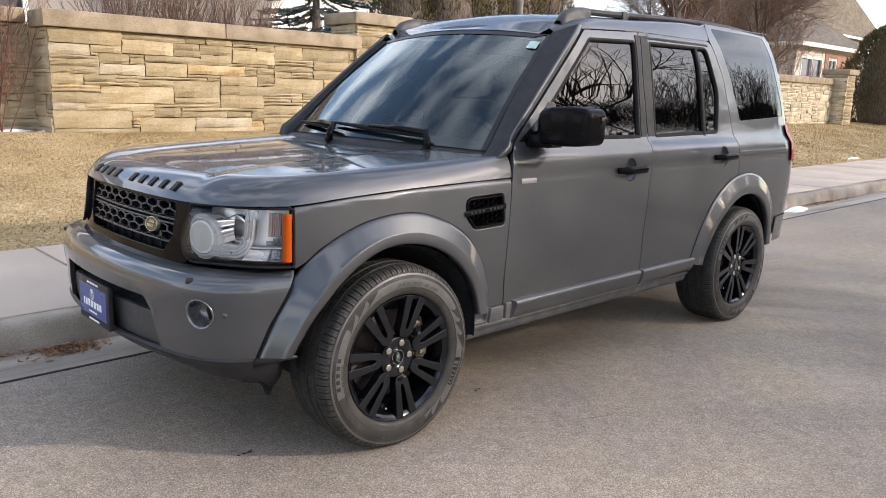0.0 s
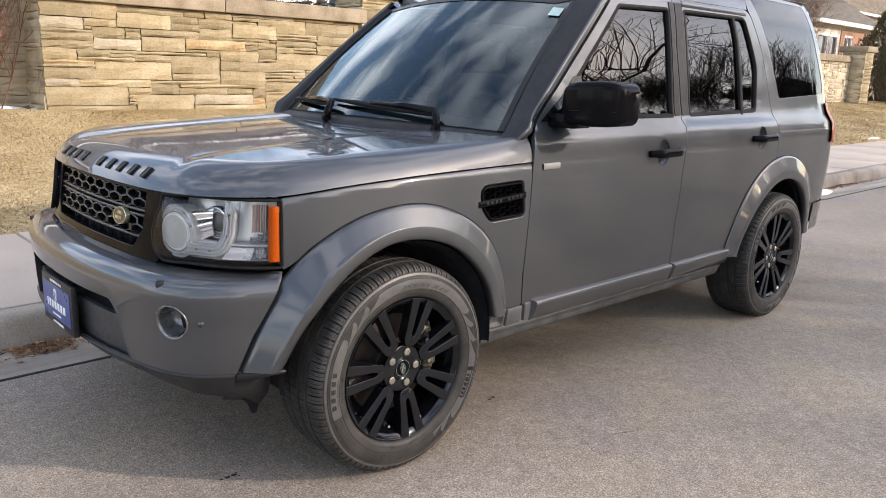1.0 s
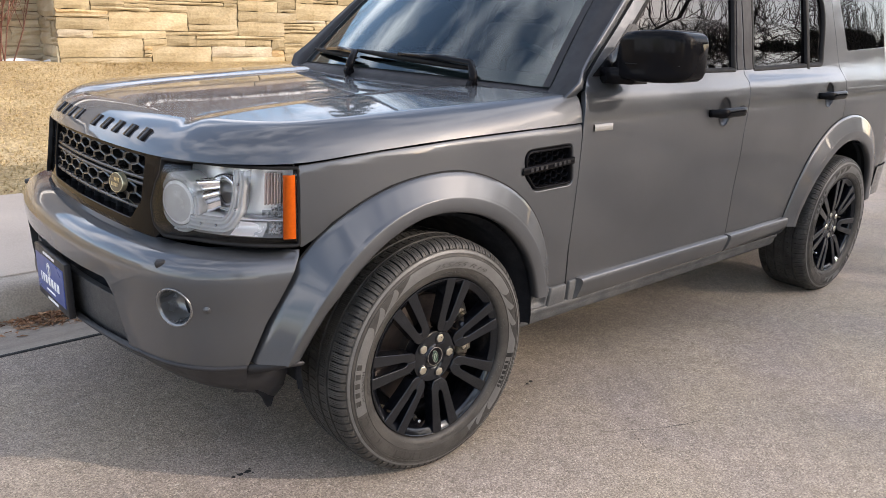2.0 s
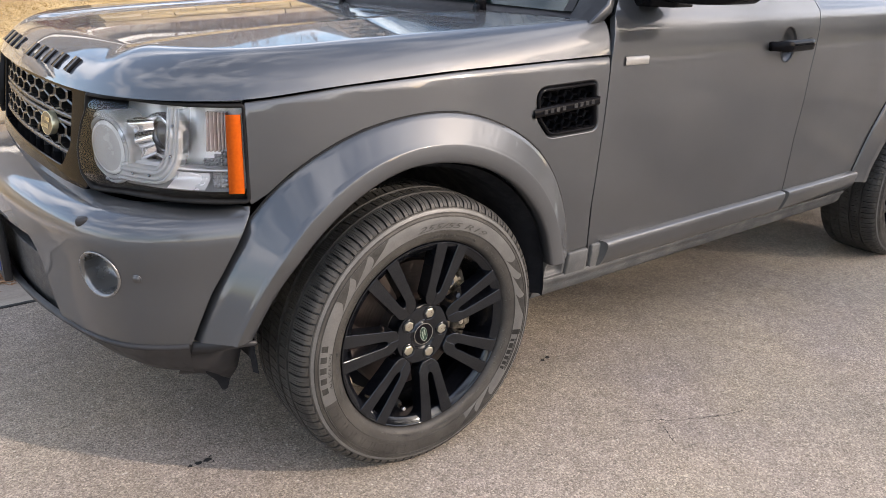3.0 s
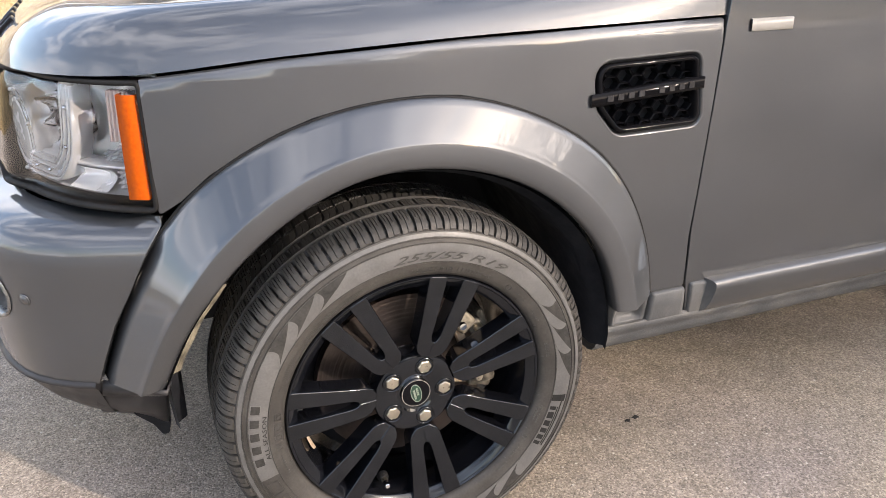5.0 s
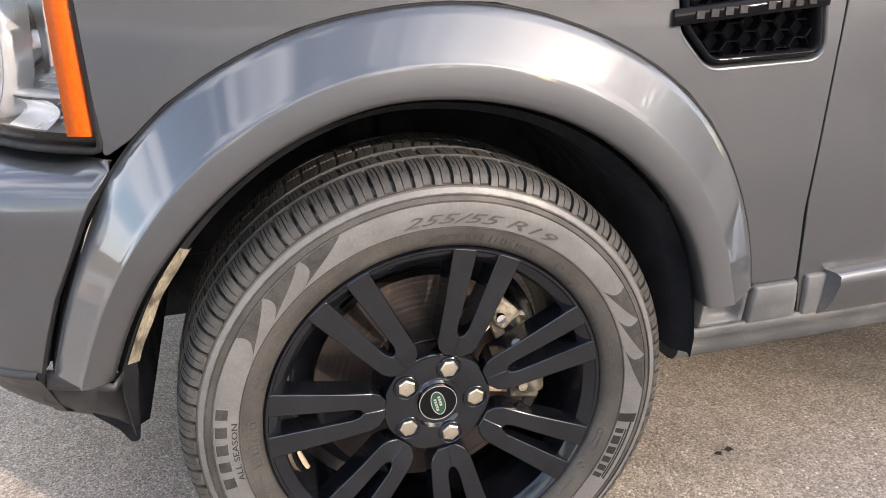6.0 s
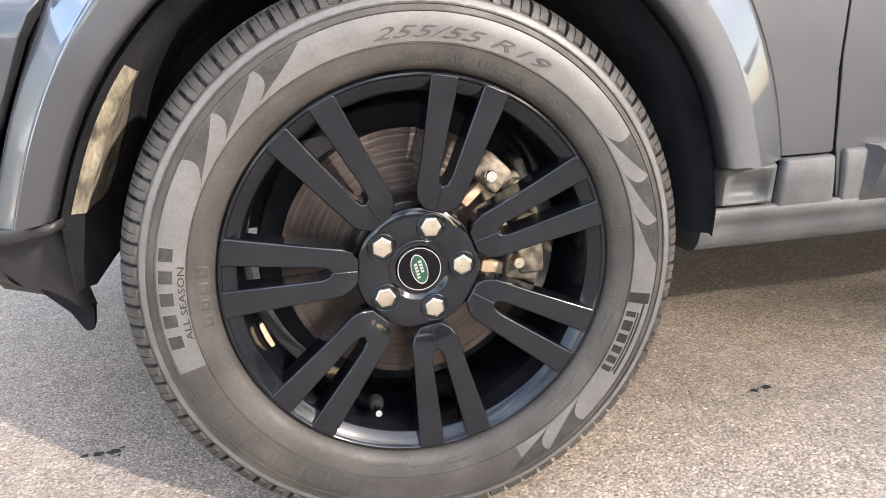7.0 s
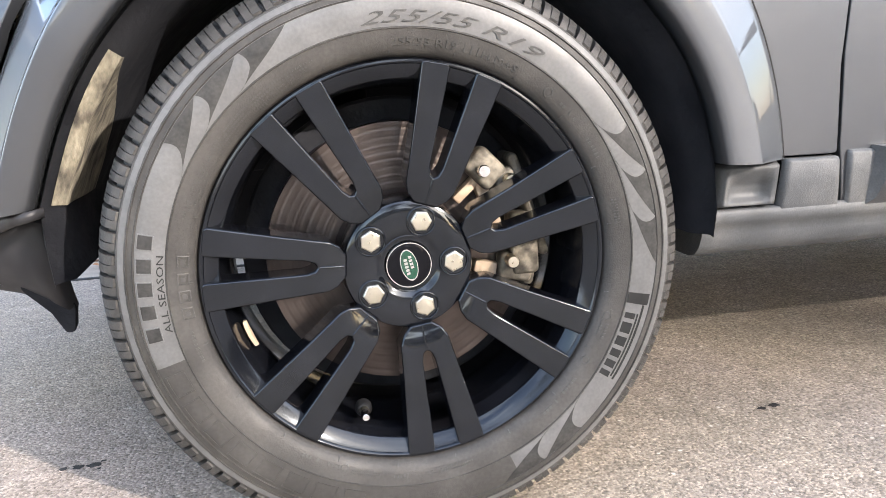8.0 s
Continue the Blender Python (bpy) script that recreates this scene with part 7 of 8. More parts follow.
def sidewall_marks(rim):
    raised("size_marking", *arc_writing("255/55 R19", .020, .3070, 77.4, 41.5, .45), TYRE_MARK, rim, .0013, "raised tyre size")
    raised("size_marking", *arc_writing("255/55 R19 111H M+S", .0125, .2785, 76.2, 33), TYRE_MARK, rim, .0011)
    raised("season_marking", *arc_writing("ALL SEASON", .0115, .3010, 180.3, 18), TYRE_DARK, rim, .0008, "dark season writing")
    # names of makers become plain bars, one a letter
    for i in range(5):
        a = 190.9 - i * 5.1
        raised("sidewall_bar", *arc_block(.3112, .3273, a - .4, a - 3.3), TYRE_FIN, rim, .0008)
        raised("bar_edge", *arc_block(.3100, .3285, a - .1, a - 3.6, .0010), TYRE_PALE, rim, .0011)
    for i in range(8):
        a = 255.5 - i * 7.3
        raised("bar_edge", *arc_block(.3030, .3275, a, a - 5.6, .0022), TYRE, rim, .0012)
    raised("sidewall_bar", *arc_block(.2965, .3270, 349.2, 346.4), TYRE_DARK, rim, .0008)
    raised("sidewall_bar", *arc_block(.3195, .3225, 346.3, 326.5), TYRE_DARK, rim, .0008)
    raised("sidewall_bar", *arc_block(.3150, .3172, 343.9, 327), TYRE_DARK, rim, .0008)
    for a0, a1 in ((343.9, 342.4), (341.3, 338.5), (337.4, 335.0), (333.9, 331.9), (330.8, 328.9), (327.9, 326.4)):
        raised("sidewall_bar", *arc_block(.2985, .3128, a0, a1), TYRE_DARK, rim, .0008)
    # dark fins between polished blades, three to a set
    for tips in ((153.9, 142.6, 130.8), (36.4, 25.0, 13.7), (318.5, 307)):
        for a in tips:
            flat, m, k = [], 20, 4
            for j in range(m + 1):
                t = (j / m) ** 1.2
                hook = 3.6 * max(0.0, (t - .35) / .65) ** 1.5
                lo, hi = a - 9.6 * t ** .5 + hook, a - 20.5 * t ** .8 + hook
                flat += [(.2962 + .0336 * t, lo + (hi - lo) * q / k) for q in range(k + 1)]
            raised("dark_fin", flat, grid_faces(m, k), TYRE_FIN, rim, .0007)
    # rows of print too small to read
    for r0, a0, a1, high, step in ((.2805, 112, 162, .0026, .72), (.2765, 114, 160, .0026, .78), (.2725, 113, 158, .0026, .70), (.2685, 116, 157, .0024, .74), (.2755, 236, 247, .0040, 1.05), (.2815, 250, 258, .0022, .6), (.2785, 249, 259, .0022, .65), (.2755, 251, 257, .0022, .6),
                                   (.279, 262, 266, .005, .9), (.2815, 272, 283, .0022, .6), (.2785, 271, 284, .0022, .65), (.2755, 274, 281, .0022, .6), (.2715, 336, 343, .0042, 1.0), (.2785, 335, 344, .0042, 1.0), (.274, 316, 322, .0042, 1.2), (.275, 308, 313, .0042, 1.2),
                                   (.2775, 38, 45, .0042, 1.1), (.2765, 190.5, 199, .0040, 1.15), (.2765, 27, 33, .0042, 1.1), (.2795, 8, 15, .0030, .8), (.2755, 8, 15, .0030, .8)):
        rnd = random.Random(int(a0 * 7 + r0 * 1000))
        flat, faces, a = [], [], a0
        while a < a1:
            w = step * rnd.uniform(.35, .7)
            if rnd.random() < .86:
                b = len(flat)
                flat += [(r0, a), (r0 + high * rnd.uniform(.75, 1.0), a), (r0 + high * rnd.uniform(.75, 1.0), a + w), (r0, a + w)]
                faces.append([b, b + 1, b + 2, b + 3])
            a += step
        tagged(raised("small_print", flat, faces, TYRE_MARK, rim, .0009), kind="stuff")
    for j in range(4):
        a = 174.2 + 4.4 * j
        raised("safety_box", *arc_block(.2695, .2830, a, a - 3.0, .0014), TYRE_MARK, rim, .0011)
        raised("box_mark", *arc_block(.2735, .2790, a - .9, a - 2.1), TYRE_MARK, rim, .0010)
    for mid, r0, rad in ((341.6, .2765, .0055), (327.5, .2745, .0055), (248.3, .2770, .0050), (49.5, .2790, .0062)):
        flat = [(r0 + rad * s * math.sin(2 * math.pi * i / 14), mid + math.degrees(rad * s * math.cos(2 * math.pi * i / 14) / r0)) for s in (1, .76) for i in range(14)]
        raised("round_mark", flat, [[i, (i + 1) % 14, 14 + (i + 1) % 14, 14 + i] for i in range(14)], TYRE_MARK, rim, .0011)
    # moulding nibs along the bead
    for a in range(8, 360, 17):
        raised("mould_nib", *arc_block(.2665, .2710, a, a + .35), TYRE_MARK, rim, .0012)


wheel = build_wheel()
wheel.matrix_basis = Matrix.Translation((-1.4, -CY, HUB_Z))
copy_thing(wheel, Matrix.Translation((BASE - 1.4, -CY, HUB_Z)) @ Matrix.Rotation(radians(31), 4, "Y"))
for x in (0, BASE):
    copy_thing(wheel, Matrix.Translation((x - 1.4, CY, HUB_Z)) @ Matrix.Rotation(math.pi, 4, "Z"))


# --- tail, underside and cabin
def rake(z):
    """How far the tail leans forward at a height."""
    return .27 * max(0.0, z - 1.3)


def build_tail():
    for mirror in (None, CY):
        rows = []
        for z in (1.27, 1.22, 1.15, 1.08, 1.02):
            rows.append([flip_y(skin(3.60 + .14 * t, z, .014), mirror) for t in (0, .25, .5, .75, 1)] + [flip_y((3.79, flank(z) + .11, z), mirror)])
        own(loft("tail_lamp", rows, RED, car, "red tail lamp at the rear corner", flip=mirror is None))
        rows = []
        for z in (.46, .52, .58, .62, .635):
            rows.append([flip_y((x, skin(min(x, 3.72), max(z, .5)).y - .008 + (.0 if x < 3.73 else (x - 3.73) * .9), z), mirror) for x in (3.475, 3.55, 3.62, 3.70, 3.76, 3.84)])
        own(loft("bumper_corner", rows, PAINT, car, "painted rear bumper corner", flip=mirror is not None))
    rows = []
    for z, x in ((.46, 3.88), (.6, 3.93), (.64, 3.92), (.66, 3.83), (.9, 3.83), (1.2, 3.82), (1.3, 3.80), (1.75, 3.70), (1.84, 3.64)):
        y0 = (flank(max(z, .4)) + .09)
        rows.append([Vector((x - .12 * abs(w) ** 6, CY + w * (CY - y0), z)) for w in [-1 + j / 8 for j in range(17)]])
    own(loft("tailgate", rows, PAINT, car, flip=True))
    rows = [[Vector((3.80 - (z - 1.32) * .22 + .008 - .05 * abs(w) ** 6, CY + w * .66, z)) for w in [-1 + j / 8 for j in range(17)]] for z in (1.32, 1.5, 1.7)]
    own(loft("rear_window", rows, DARK_GLASS, car, flip=True))
    for mirror in (None, CY):
        own(loft("body_corner", [[flip_y(p, mirror) for p in (skin(3.70 - rake(z), z, -.004), skin(3.735 - rake(z), z, -.004), Vector((3.79 - rake(z), flank(z) + .085, z)), Vector((3.80 - rake(z), flank(z) + .14, z)))] for z in (.6, .8, 1.0, 1.2, 1.4, 1.6, 1.84)], PAINT, car, flip=mirror is None))


def build_underside():
    own(box("underbody", (.50, .30, .30), (2.32, 2 * CY - .30, .42), LINER, car, "black underbody", .02))
    own(box("underbody", (-.60, .62, .30), (.50, 2 * CY - .62, .42), LINER, car, "", .02))
    own(box("underbody", (2.3, .62, .32), (3.8, 2 * CY - .62, .46), LINER, car, "", .02))
    own(box("splash_shield", (-.64, .36, .36), (-.46, 2 * CY - .36, .46), LINER, car, "", .02))
    # closes the body behind the panels
    own(box("engine_bay", (-.58, .60, .44), (.62, 2 * CY - .60, .98), LINER, car, "", .02))
    own(box("cabin_floor", (.60, .14, .42), (3.6, 2 * CY - .14, .48), LINER, car, "", .01))
    own(tube("axle", [(0, .2, HUB_Z), (0, 2 * CY - .2, HUB_Z)], .035, LINER, car, sides=12))
    own(tube("axle", [(BASE, .2, HUB_Z), (BASE, 2 * CY - .2, HUB_Z)], .04, LINER, car, sides=12))
    for x, y in ((-.05, .33), (BASE + .05, .33), (-.05, 2 * CY - .33), (BASE + .05, 2 * CY - .33)):
        own(tube("spring_strut", [(x, y, .42), (x, y + .05 * (1 if y < CY else -1), .80)], .045, RUBBER, car, sides=14))
    # ragged rubber flap and dusty liner edge ahead of the front wheels
    for mirror in (None, CY):
        rows = [[flip_y(p, mirror) for p in row] for row in (
            [(-.560, .170, .450), (-.52, .127, .456), (-.485, .090, .464), (-.453, .058, .470), (-.444, .09, .470)],
            [(-.562, .162, .446), (-.52, .120, .451), (-.485, .083, .459), (-.4515, .051, .466), (-.443, .09, .466)],
            [(-.567, .166, .418), (-.525, .126, .432), (-.488, .090, .446), (-.452, .058, .457), (-.444, .09, .457)],
            [(-.560, .20, .415), (-.52, .16, .43), (-.485, .12, .445), (-.452, .09, .457), (-.446, .10, .457)])]
        own(loft("flare_end", rows, TRIM, car, "dark plastic end under the arch flare", flip=mirror is None))
        rows = [[flip_y(p, mirror) for p in row] for row in (
            [(-.580, .170, .452), (-.53, .158, .450), (-.49, .155, .445), (-.460, .145, .440), (-.452, .18, .440)],
            [(-.575, .172, .425), (-.53, .158, .421), (-.49, .147, .416), (-.458, .137, .412), (-.450, .17, .412)],
            [(-.582, .192, .385), (-.53, .175, .375), (-.49, .165, .365), (-.462, .155, .360), (-.455, .19, .36)],
            [(-.58, .235, .342), (-.53, .225, .331), (-.49, .215, .318), (-.464, .205, .305), (-.456, .23, .305)])]
        own(loft("spoiler_corner", rows, TRIM, car, "dark plastic corner of the lower spoiler", flip=mirror is None))
        leaf = [(-.53, .35), (-.463, .345, .004), (-.460, .30, .008), (-.466, .268, .006), (-.476, .266, .006), (-.49, .30, .02)]
        own(sheet("mud_flap", fillet(leaf, .01, .02), lambda x, z: Vector((x, .205 + (.345 - z) * .25, z)), LINER, car, [], .03, .016, mirror=mirror, label="black rubber flap below the arch"))


def build_cabin():
    rows = [[screen(w, 0) + Vector((dx, 0, dz)) for w in [-.95 + 1.9 * j / 16 for j in range(17)]] for dx, dz in ((.02, -.02), (.25, -.02), (.5, .0), (.56, -.05), (.56, -.4))]
    own(loft("dashboard", rows, CABIN, car, "charcoal dashboard"))
    for x, y in ((1.42, .52), (1.42, 2 * CY - .52), (2.35, .50), (2.35, CY), (2.35, 2 * CY - .50)):
        bm = bmesh.new()
        add_box(bm, (x - .28, y - .24, .70), (x + .25, y + .24, .86), .05, 3)
        part_seat = own(part("car_seat", bm, CABIN, car, "charcoal seat", smooth=60))
        bm = bmesh.new()
        m = Matrix.Translation((x + .22, y, .84)) @ Matrix.Rotation(radians(14), 4, "Y")
        add_box(bm, (-.06, -.235, 0), (.07, .235, .56), .05, 3, m)
        own(part("seat_back", bm, CABIN, part_seat, smooth=60))
        bm = bmesh.new()
        add_box(bm, (-.045, -.13, .59), (.05, .13, .76), .04, 3, m)
        own(part("headrest", bm, CABIN, part_seat, smooth=60))
    wheel_mid = Vector((.98, .55, 1.13))
    ring = [wheel_mid + Vector((-.09 * math.sin(a), .185 * math.cos(a), .165 * math.sin(a))) for a in [2 * math.pi * i / 28 for i in range(29)]]
    sw = own(tube("steering_wheel", ring, .015, CABIN, car, "black steering wheel", ends=False))
    own(tube("steering_column", [wheel_mid, wheel_mid + Vector((-.25, 0, -.12))], .03, CABIN, sw))
    own(box("inner_mirror", (1.03, CY - .12, 1.60), (1.06, CY + .12, 1.665), CABIN, car, "", .012))
    own(box("roof_lining", (1.25, .30, 1.70), (3.6, 2 * CY - .30, 1.72), CABIN, car, "", .005))


build_tail()
build_underside()
build_cabin()


# ---- plants ----
def branch_mesh(seed, height, trunk, levels, spread, twig_sides=3, lean=0.0, split=(3, 5), upward=0.25, bottom=0.25, least=0.0):
    """A bare tree as two lists of tube rings: the trunk with its limbs, and the twigs."""
    rnd = random.Random(seed)
    heavy, light = ([], []), ([], [])

    def bar(to, a, b, ra, rb, sides):
        vs, fs = to
        d = (b - a).normalized()
        u = d.orthogonal().normalized()
        v = d.cross(u)
        i = len(vs)
        for p, r in ((a, ra), (b, rb)):
            for k in range(sides):
                q = 2 * math.pi * k / sides
                vs.append(p + (u * math.cos(q) + v * math.sin(q)) * r)
        for k in range(sides):
            fs.append((i + k, i + (k + 1) % sides, i + sides + (k + 1) % sides, i + sides + k))

    def grow(p, d, length, r, level):
        steps = 5 if level < 2 else 4
        q = p
        for s in range(steps):
            d = (d + Vector((rnd.uniform(-1, 1), rnd.uniform(-1, 1), rnd.uniform(-0.6, 1) * (0.6 + upward))) * (0.10 + 0.07 * level)).normalized()
            nxt = q + d * length / steps
            r2 = r * (0.90 if level else 0.93)
            bar(heavy if level < 2 else light, q, nxt, max(r, least), max(r2, least), 9 if level == 0 else 6 if level == 1 else twig_sides)
            r, q = r2, nxt
            if level < levels and (s >= 1 or level > 0) and not (level == 0 and (s + 1) / steps < bottom):
                for _ in range(rnd.randint(*split) if s == steps - 1 else rnd.randint(1, 2)):
                    side = d.orthogonal().normalized()
                    side.rotate(Matrix.Rotation(rnd.uniform(0, 6.28), 3, d))
                    nd = (d * rnd.uniform(0.35, 0.8) + side * spread * rnd.uniform(0.6, 1.2) + Vector((0, 0, upward))).normalized()
                    grow(q, nd, length * rnd.uniform(0.5, 0.72), r * rnd.uniform(0.42, 0.62), level + 1)

    grow(Vector((0, 0, -0.15)), Vector((lean, 0.02, 1)).normalized(), height * 0.48, trunk, 0)
    return heavy, light


def bare_tree(seed, height, trunk, levels=4, spread=0.9, label="", bark=None, twig=None, **more):
    heavy, light = branch_mesh(seed, height, trunk, levels, spread, **more)
    t = tagged(empty("tree"), label, "tree")
    link("trunk", *heavy, bark or BARK, t)
    link("crown", *light, twig or TWIG, t)
    return t


def shrub(seed, height, wide, stems, mat, label, name="shrub"):
    """Many thin upright stems from one foot, each forking twice."""
    rnd = random.Random(seed)
    vs, fs = [], []

    def bar(a, b, ra, rb):
        d = (b - a).normalized()
        u = d.orthogonal().normalized()
        v = d.cross(u)
        i = len(vs)
        for p, r in ((a, ra), (b, rb)):
            for k in range(3):
                vs.append(p + (u * math.cos(2.094 * k) + v * math.sin(2.094 * k)) * r)
        for k in range(3):
            fs.append((i + k, i + (k + 1) % 3, i + 3 + (k + 1) % 3, i + 3 + k))

    def grow(p, d, length, r, level):
        q = p
        for s in range(3):
            d = (d + Vector((rnd.uniform(-1, 1), rnd.uniform(-1, 1), rnd.uniform(-.3, .8))) * .16).normalized()
            nxt = q + d * length / 3
            bar(q, nxt, r, r * .85)
            q, r = nxt, r * .85
            if level < 2:
                for _ in range(2):
                    grow(q, (d + Vector((rnd.uniform(-1, 1), rnd.uniform(-1, 1), .4)) * .6).normalized(), length * rnd.uniform(.35, .6), r * .7, level + 1)

    for _ in range(stems):
        a = rnd.uniform(0, 6.28)
        out_ = Vector((math.cos(a) * wide, math.sin(a) * wide * .7, 0)) * rnd.random()
        grow(out_ * .3, (out_ * .5 + Vector((0, 0, 1))).normalized(), height * rnd.uniform(.55, .85), .011, 0)
    sh = tagged(empty(name), label, "shrub")
    link("crown", vs, fs, mat, sh)
    return sh


def cedar(seed, height, wide, mat, label, n=9000, leaf=0.07, point=0.55):
    """A dense upright evergreen: a trunk and many small upright sprays, thicker and uneven on the outside."""
    rnd = random.Random(seed)
    t = tagged(empty("evergreen"), label, "evergreen")
    tube("trunk", [(0, 0, -.1), (0, 0, height * .5), (0, 0, height * .93)], [wide * .12, wide * .08, .01], BARK, t, sides=7)
    bumps = [(rnd.uniform(0, 6.28), rnd.uniform(0, 1), rnd.uniform(.06, .2)) for _ in range(40)]
    vs, fs = [], []
    for _ in range(n):
        h = rnd.random() ** .85
        a = rnd.uniform(0, 6.28)
        r = wide * (1 - h ** (1 / (1 - point) if point < .95 else 8)) ** .6 * (1.0 if h > .06 else .8)
        for b, bh, bs in bumps:
            q = ((a - b + 3.14) % 6.28 - 3.14) ** 2 * 2 + ((h - bh) * 9) ** 2
            if q < 3:
                r += wide * bs * math.exp(-q)
        r *= rnd.uniform(.80, 1.0) if rnd.random() < .9 else rnd.uniform(1.0, 1.1)
        p = Vector((math.cos(a) * r, math.sin(a) * r, h * height))
        d = Vector((math.cos(a) * .5 + rnd.uniform(-.4, .4), math.sin(a) * .5 + rnd.uniform(-.4, .4), 1)).normalized()
        s = d.orthogonal().normalized()
        s.rotate(Matrix.Rotation(rnd.uniform(0, 6.28), 3, d))
        l_, w_ = leaf * rnd.uniform(.7, 1.6), leaf * rnd.uniform(.25, .5)
        i = len(vs)
        vs += [p - s * w_ * .5, p + s * w_ * .5, p + d * l_ + s * w_ * .3, p + d * l_ * 1.15 - s * w_ * .2]
        fs.append((i, i + 1, i + 2, i + 3))
    link("crown", vs, fs, mat, t, smooth=False)
    # an opaque heart keeps daylight from showing through
    rows = [[Vector((math.cos(q) * wide * k * .72, math.sin(q) * wide * k * .72, height * z)) for q in [2 * math.pi * j / 12 for j in range(12)]] for z, k in ((.02, .8), (.2, 1), (.5, .95), (.75, .75), (.92, .3))]
    loft("heart", rows, BARK, t, closed=True)
    return t


def spruce(seed, height, wide, mat, label, n=8000):
    rnd = random.Random(seed)
    t = tagged(empty("spruce"), label, "spruce")
    tube("trunk", [(0, 0, -.1), (0, 0, height * .97)], [.14, .015], BARK, t, sides=8)
    vs, fs, bv, bf = [], [], [], []
    whorls = int(height / .26)
    for w in range(whorls):
        z = .3 + (height - .5) * w / whorls
        r = wide * (1 - z / height) + .12
        for k in range(13):
            a = rnd.uniform(0, 6.28)
            tip = Vector((math.cos(a) * r * rnd.uniform(.8, 1.1), math.sin(a) * r * rnd.uniform(.8, 1.1), z - r * .12 + rnd.uniform(-.1, .12)))
            foot = Vector((0, 0, z + .05))
            d = (tip - foot).normalized()
            s = d.orthogonal().normalized()
            for j in range(40):
                f = .2 + .8 * (j / 40) + rnd.uniform(-.02, .02)
                p = foot.lerp(tip, f) + Vector((0, 0, -.05 * math.sin(f * 3)))
                side = Vector((-d.y, d.x, 0)).normalized() * (1 if j % 2 else -1)
                q = (d * .7 + side * rnd.uniform(.3, .9) + Vector((0, 0, rnd.uniform(-.3, .5)))).normalized()
                l_ = rnd.uniform(.10, .2) * (1.2 - f * .5)
                u = q.orthogonal().normalized()
                u.rotate(Matrix.Rotation(rnd.uniform(0, 6.28), 3, q))
                i = len(vs)
                vs += [p - u * .024, p + u * .024, p + q * l_]
                fs.append((i, i + 1, i + 2))
                v = q.cross(u)
                vs += [p - v * .024, p + v * .024, p + q * l_]
                fs.append((i + 3, i + 4, i + 5))
    link("crown", vs, fs, mat, t, smooth=False)
    return t


def put(ob, x, y, z, turn=0.0, size=1.0):
    ob.matrix_basis = Matrix.LocRotScale((x, y, z), Euler((0, 0, radians(turn))), (size, size, size))
    return ob


# beside and behind the wall
put(shrub(5, 1.75, .55, 16, RED_TWIG, "leafless red-brown shrub in front of the wall"), .85, 9.35, .72)
for i, (x, y, s) in enumerate(((3.3, 10.9, 1.0), (4.3, 11.2, 1.12), (5.3, 10.8, .95))):
    put(shrub(20 + i, 2.9, 1.0, 26, TWIG, "dense leafless brown shrub behind the wall"), x, y, .75, 70 * i, s)
put(spruce(3, 5.6, 2.3, SPRUCE, "blue-green spruce behind the stone wall"), 8.3, 12.9, .75)
for i, (x, y, h, w) in enumerate(((10.4, 12.3, 4.6, .85), (11.5, 12.0, 4.9, .95), (12.7, 12.2, 4.8, .9), (14.4, 12.4, 4.7, .8), (16.0, 12.6, 4.9, .75))):
    put(cedar(40 + i, h, w, CEDAR, "clipped bronze-green evergreen hedge tree behind the wall", n=9000), x, y, .75, 50 * i)
put(cedar(60, 4.0, 1.45, CEDAR, "broad dark bronze-green evergreen beyond the wall's end", n=18000, leaf=.085), 33.3, 8.75, .6)
pole = tagged(tube("pole", [(12.6, 10.6, .6), (12.6, 10.6, 7.5)], [.085, .07], POLE, sides=14), "plain grey-green metal pole behind the wall", "pole")
a = bare_tree(7, 8.5, .17, label="leafless grown street tree behind the wall", lean=.2)
put(a, 24.5, 13.5, .7, 20)
for i, (x, y, r, s) in enumerate(((27.5, 15.0, 140, 1.0), (30.5, 13.2, 260, .9), (21.5, 16.5, 80, 1.05), (34.0, 17.0, 310, .85))):
    copy_thing(a, Matrix.LocRotScale((x, y, .7), Euler((0, 0, radians(r))), None) @ Matrix.Diagonal((s, s, s, 1)))
put(shrub(31, 2.6, .9, 22, TWIG, "leafless orange-brown shrub beside the house"), 34.5, 12.0, .7)
put(shrub(32, 3.2, 1.1, 26, TWIG, "leafless orange-brown shrub beside the house"), 27.5, 11.0, .7)

# across the street: what the car's glass and paint mirror
b = bare_tree(11, 13.5, .34, levels=3, spread=.85, split=(4, 6), label="large leafless tree across the street", bottom=.3, least=.012, bark=DARK_TWIG, twig=DARK_TWIG)
put(b, 16.1, -15.4, .3, 0, .84)
for i, (x, y, r, s) in enumerate(((25.4, -16.4, 60, 1.36), (36.0, -19.0, 200, 1.1), (4.5, -17.5, 120, .8), (1.0, -15.5, 290, .85), (-9.0, -18.0, 30, .95), (46.0, -18.0, 250, 1.2), (57.0, -16.0, 90, 1.25), (68.0, -21.0, 10, 1.3), (82.0, -19.0, 170, 1.4), (96.0, -25.0, 70, 1.5), (7.0, -27.0, 310, .95), (31.5, -16.5, 330, .95), (41.0, -22.0, 100, 1.2))):
    copy_thing(b, Matrix.LocRotScale((x, y, .3), Euler((0, 0, radians(r))), None) @ Matrix.Diagonal((s, s, s, 1)))
d = bare_tree(19, 12.0, .30, levels=2, spread=.95, label="large sparse leafless tree across the street", bottom=.35, least=.014, split=(3, 4), bark=DARK_TWIG, twig=DARK_TWIG)
put(d, 14.6, -17.8, .3, 75)
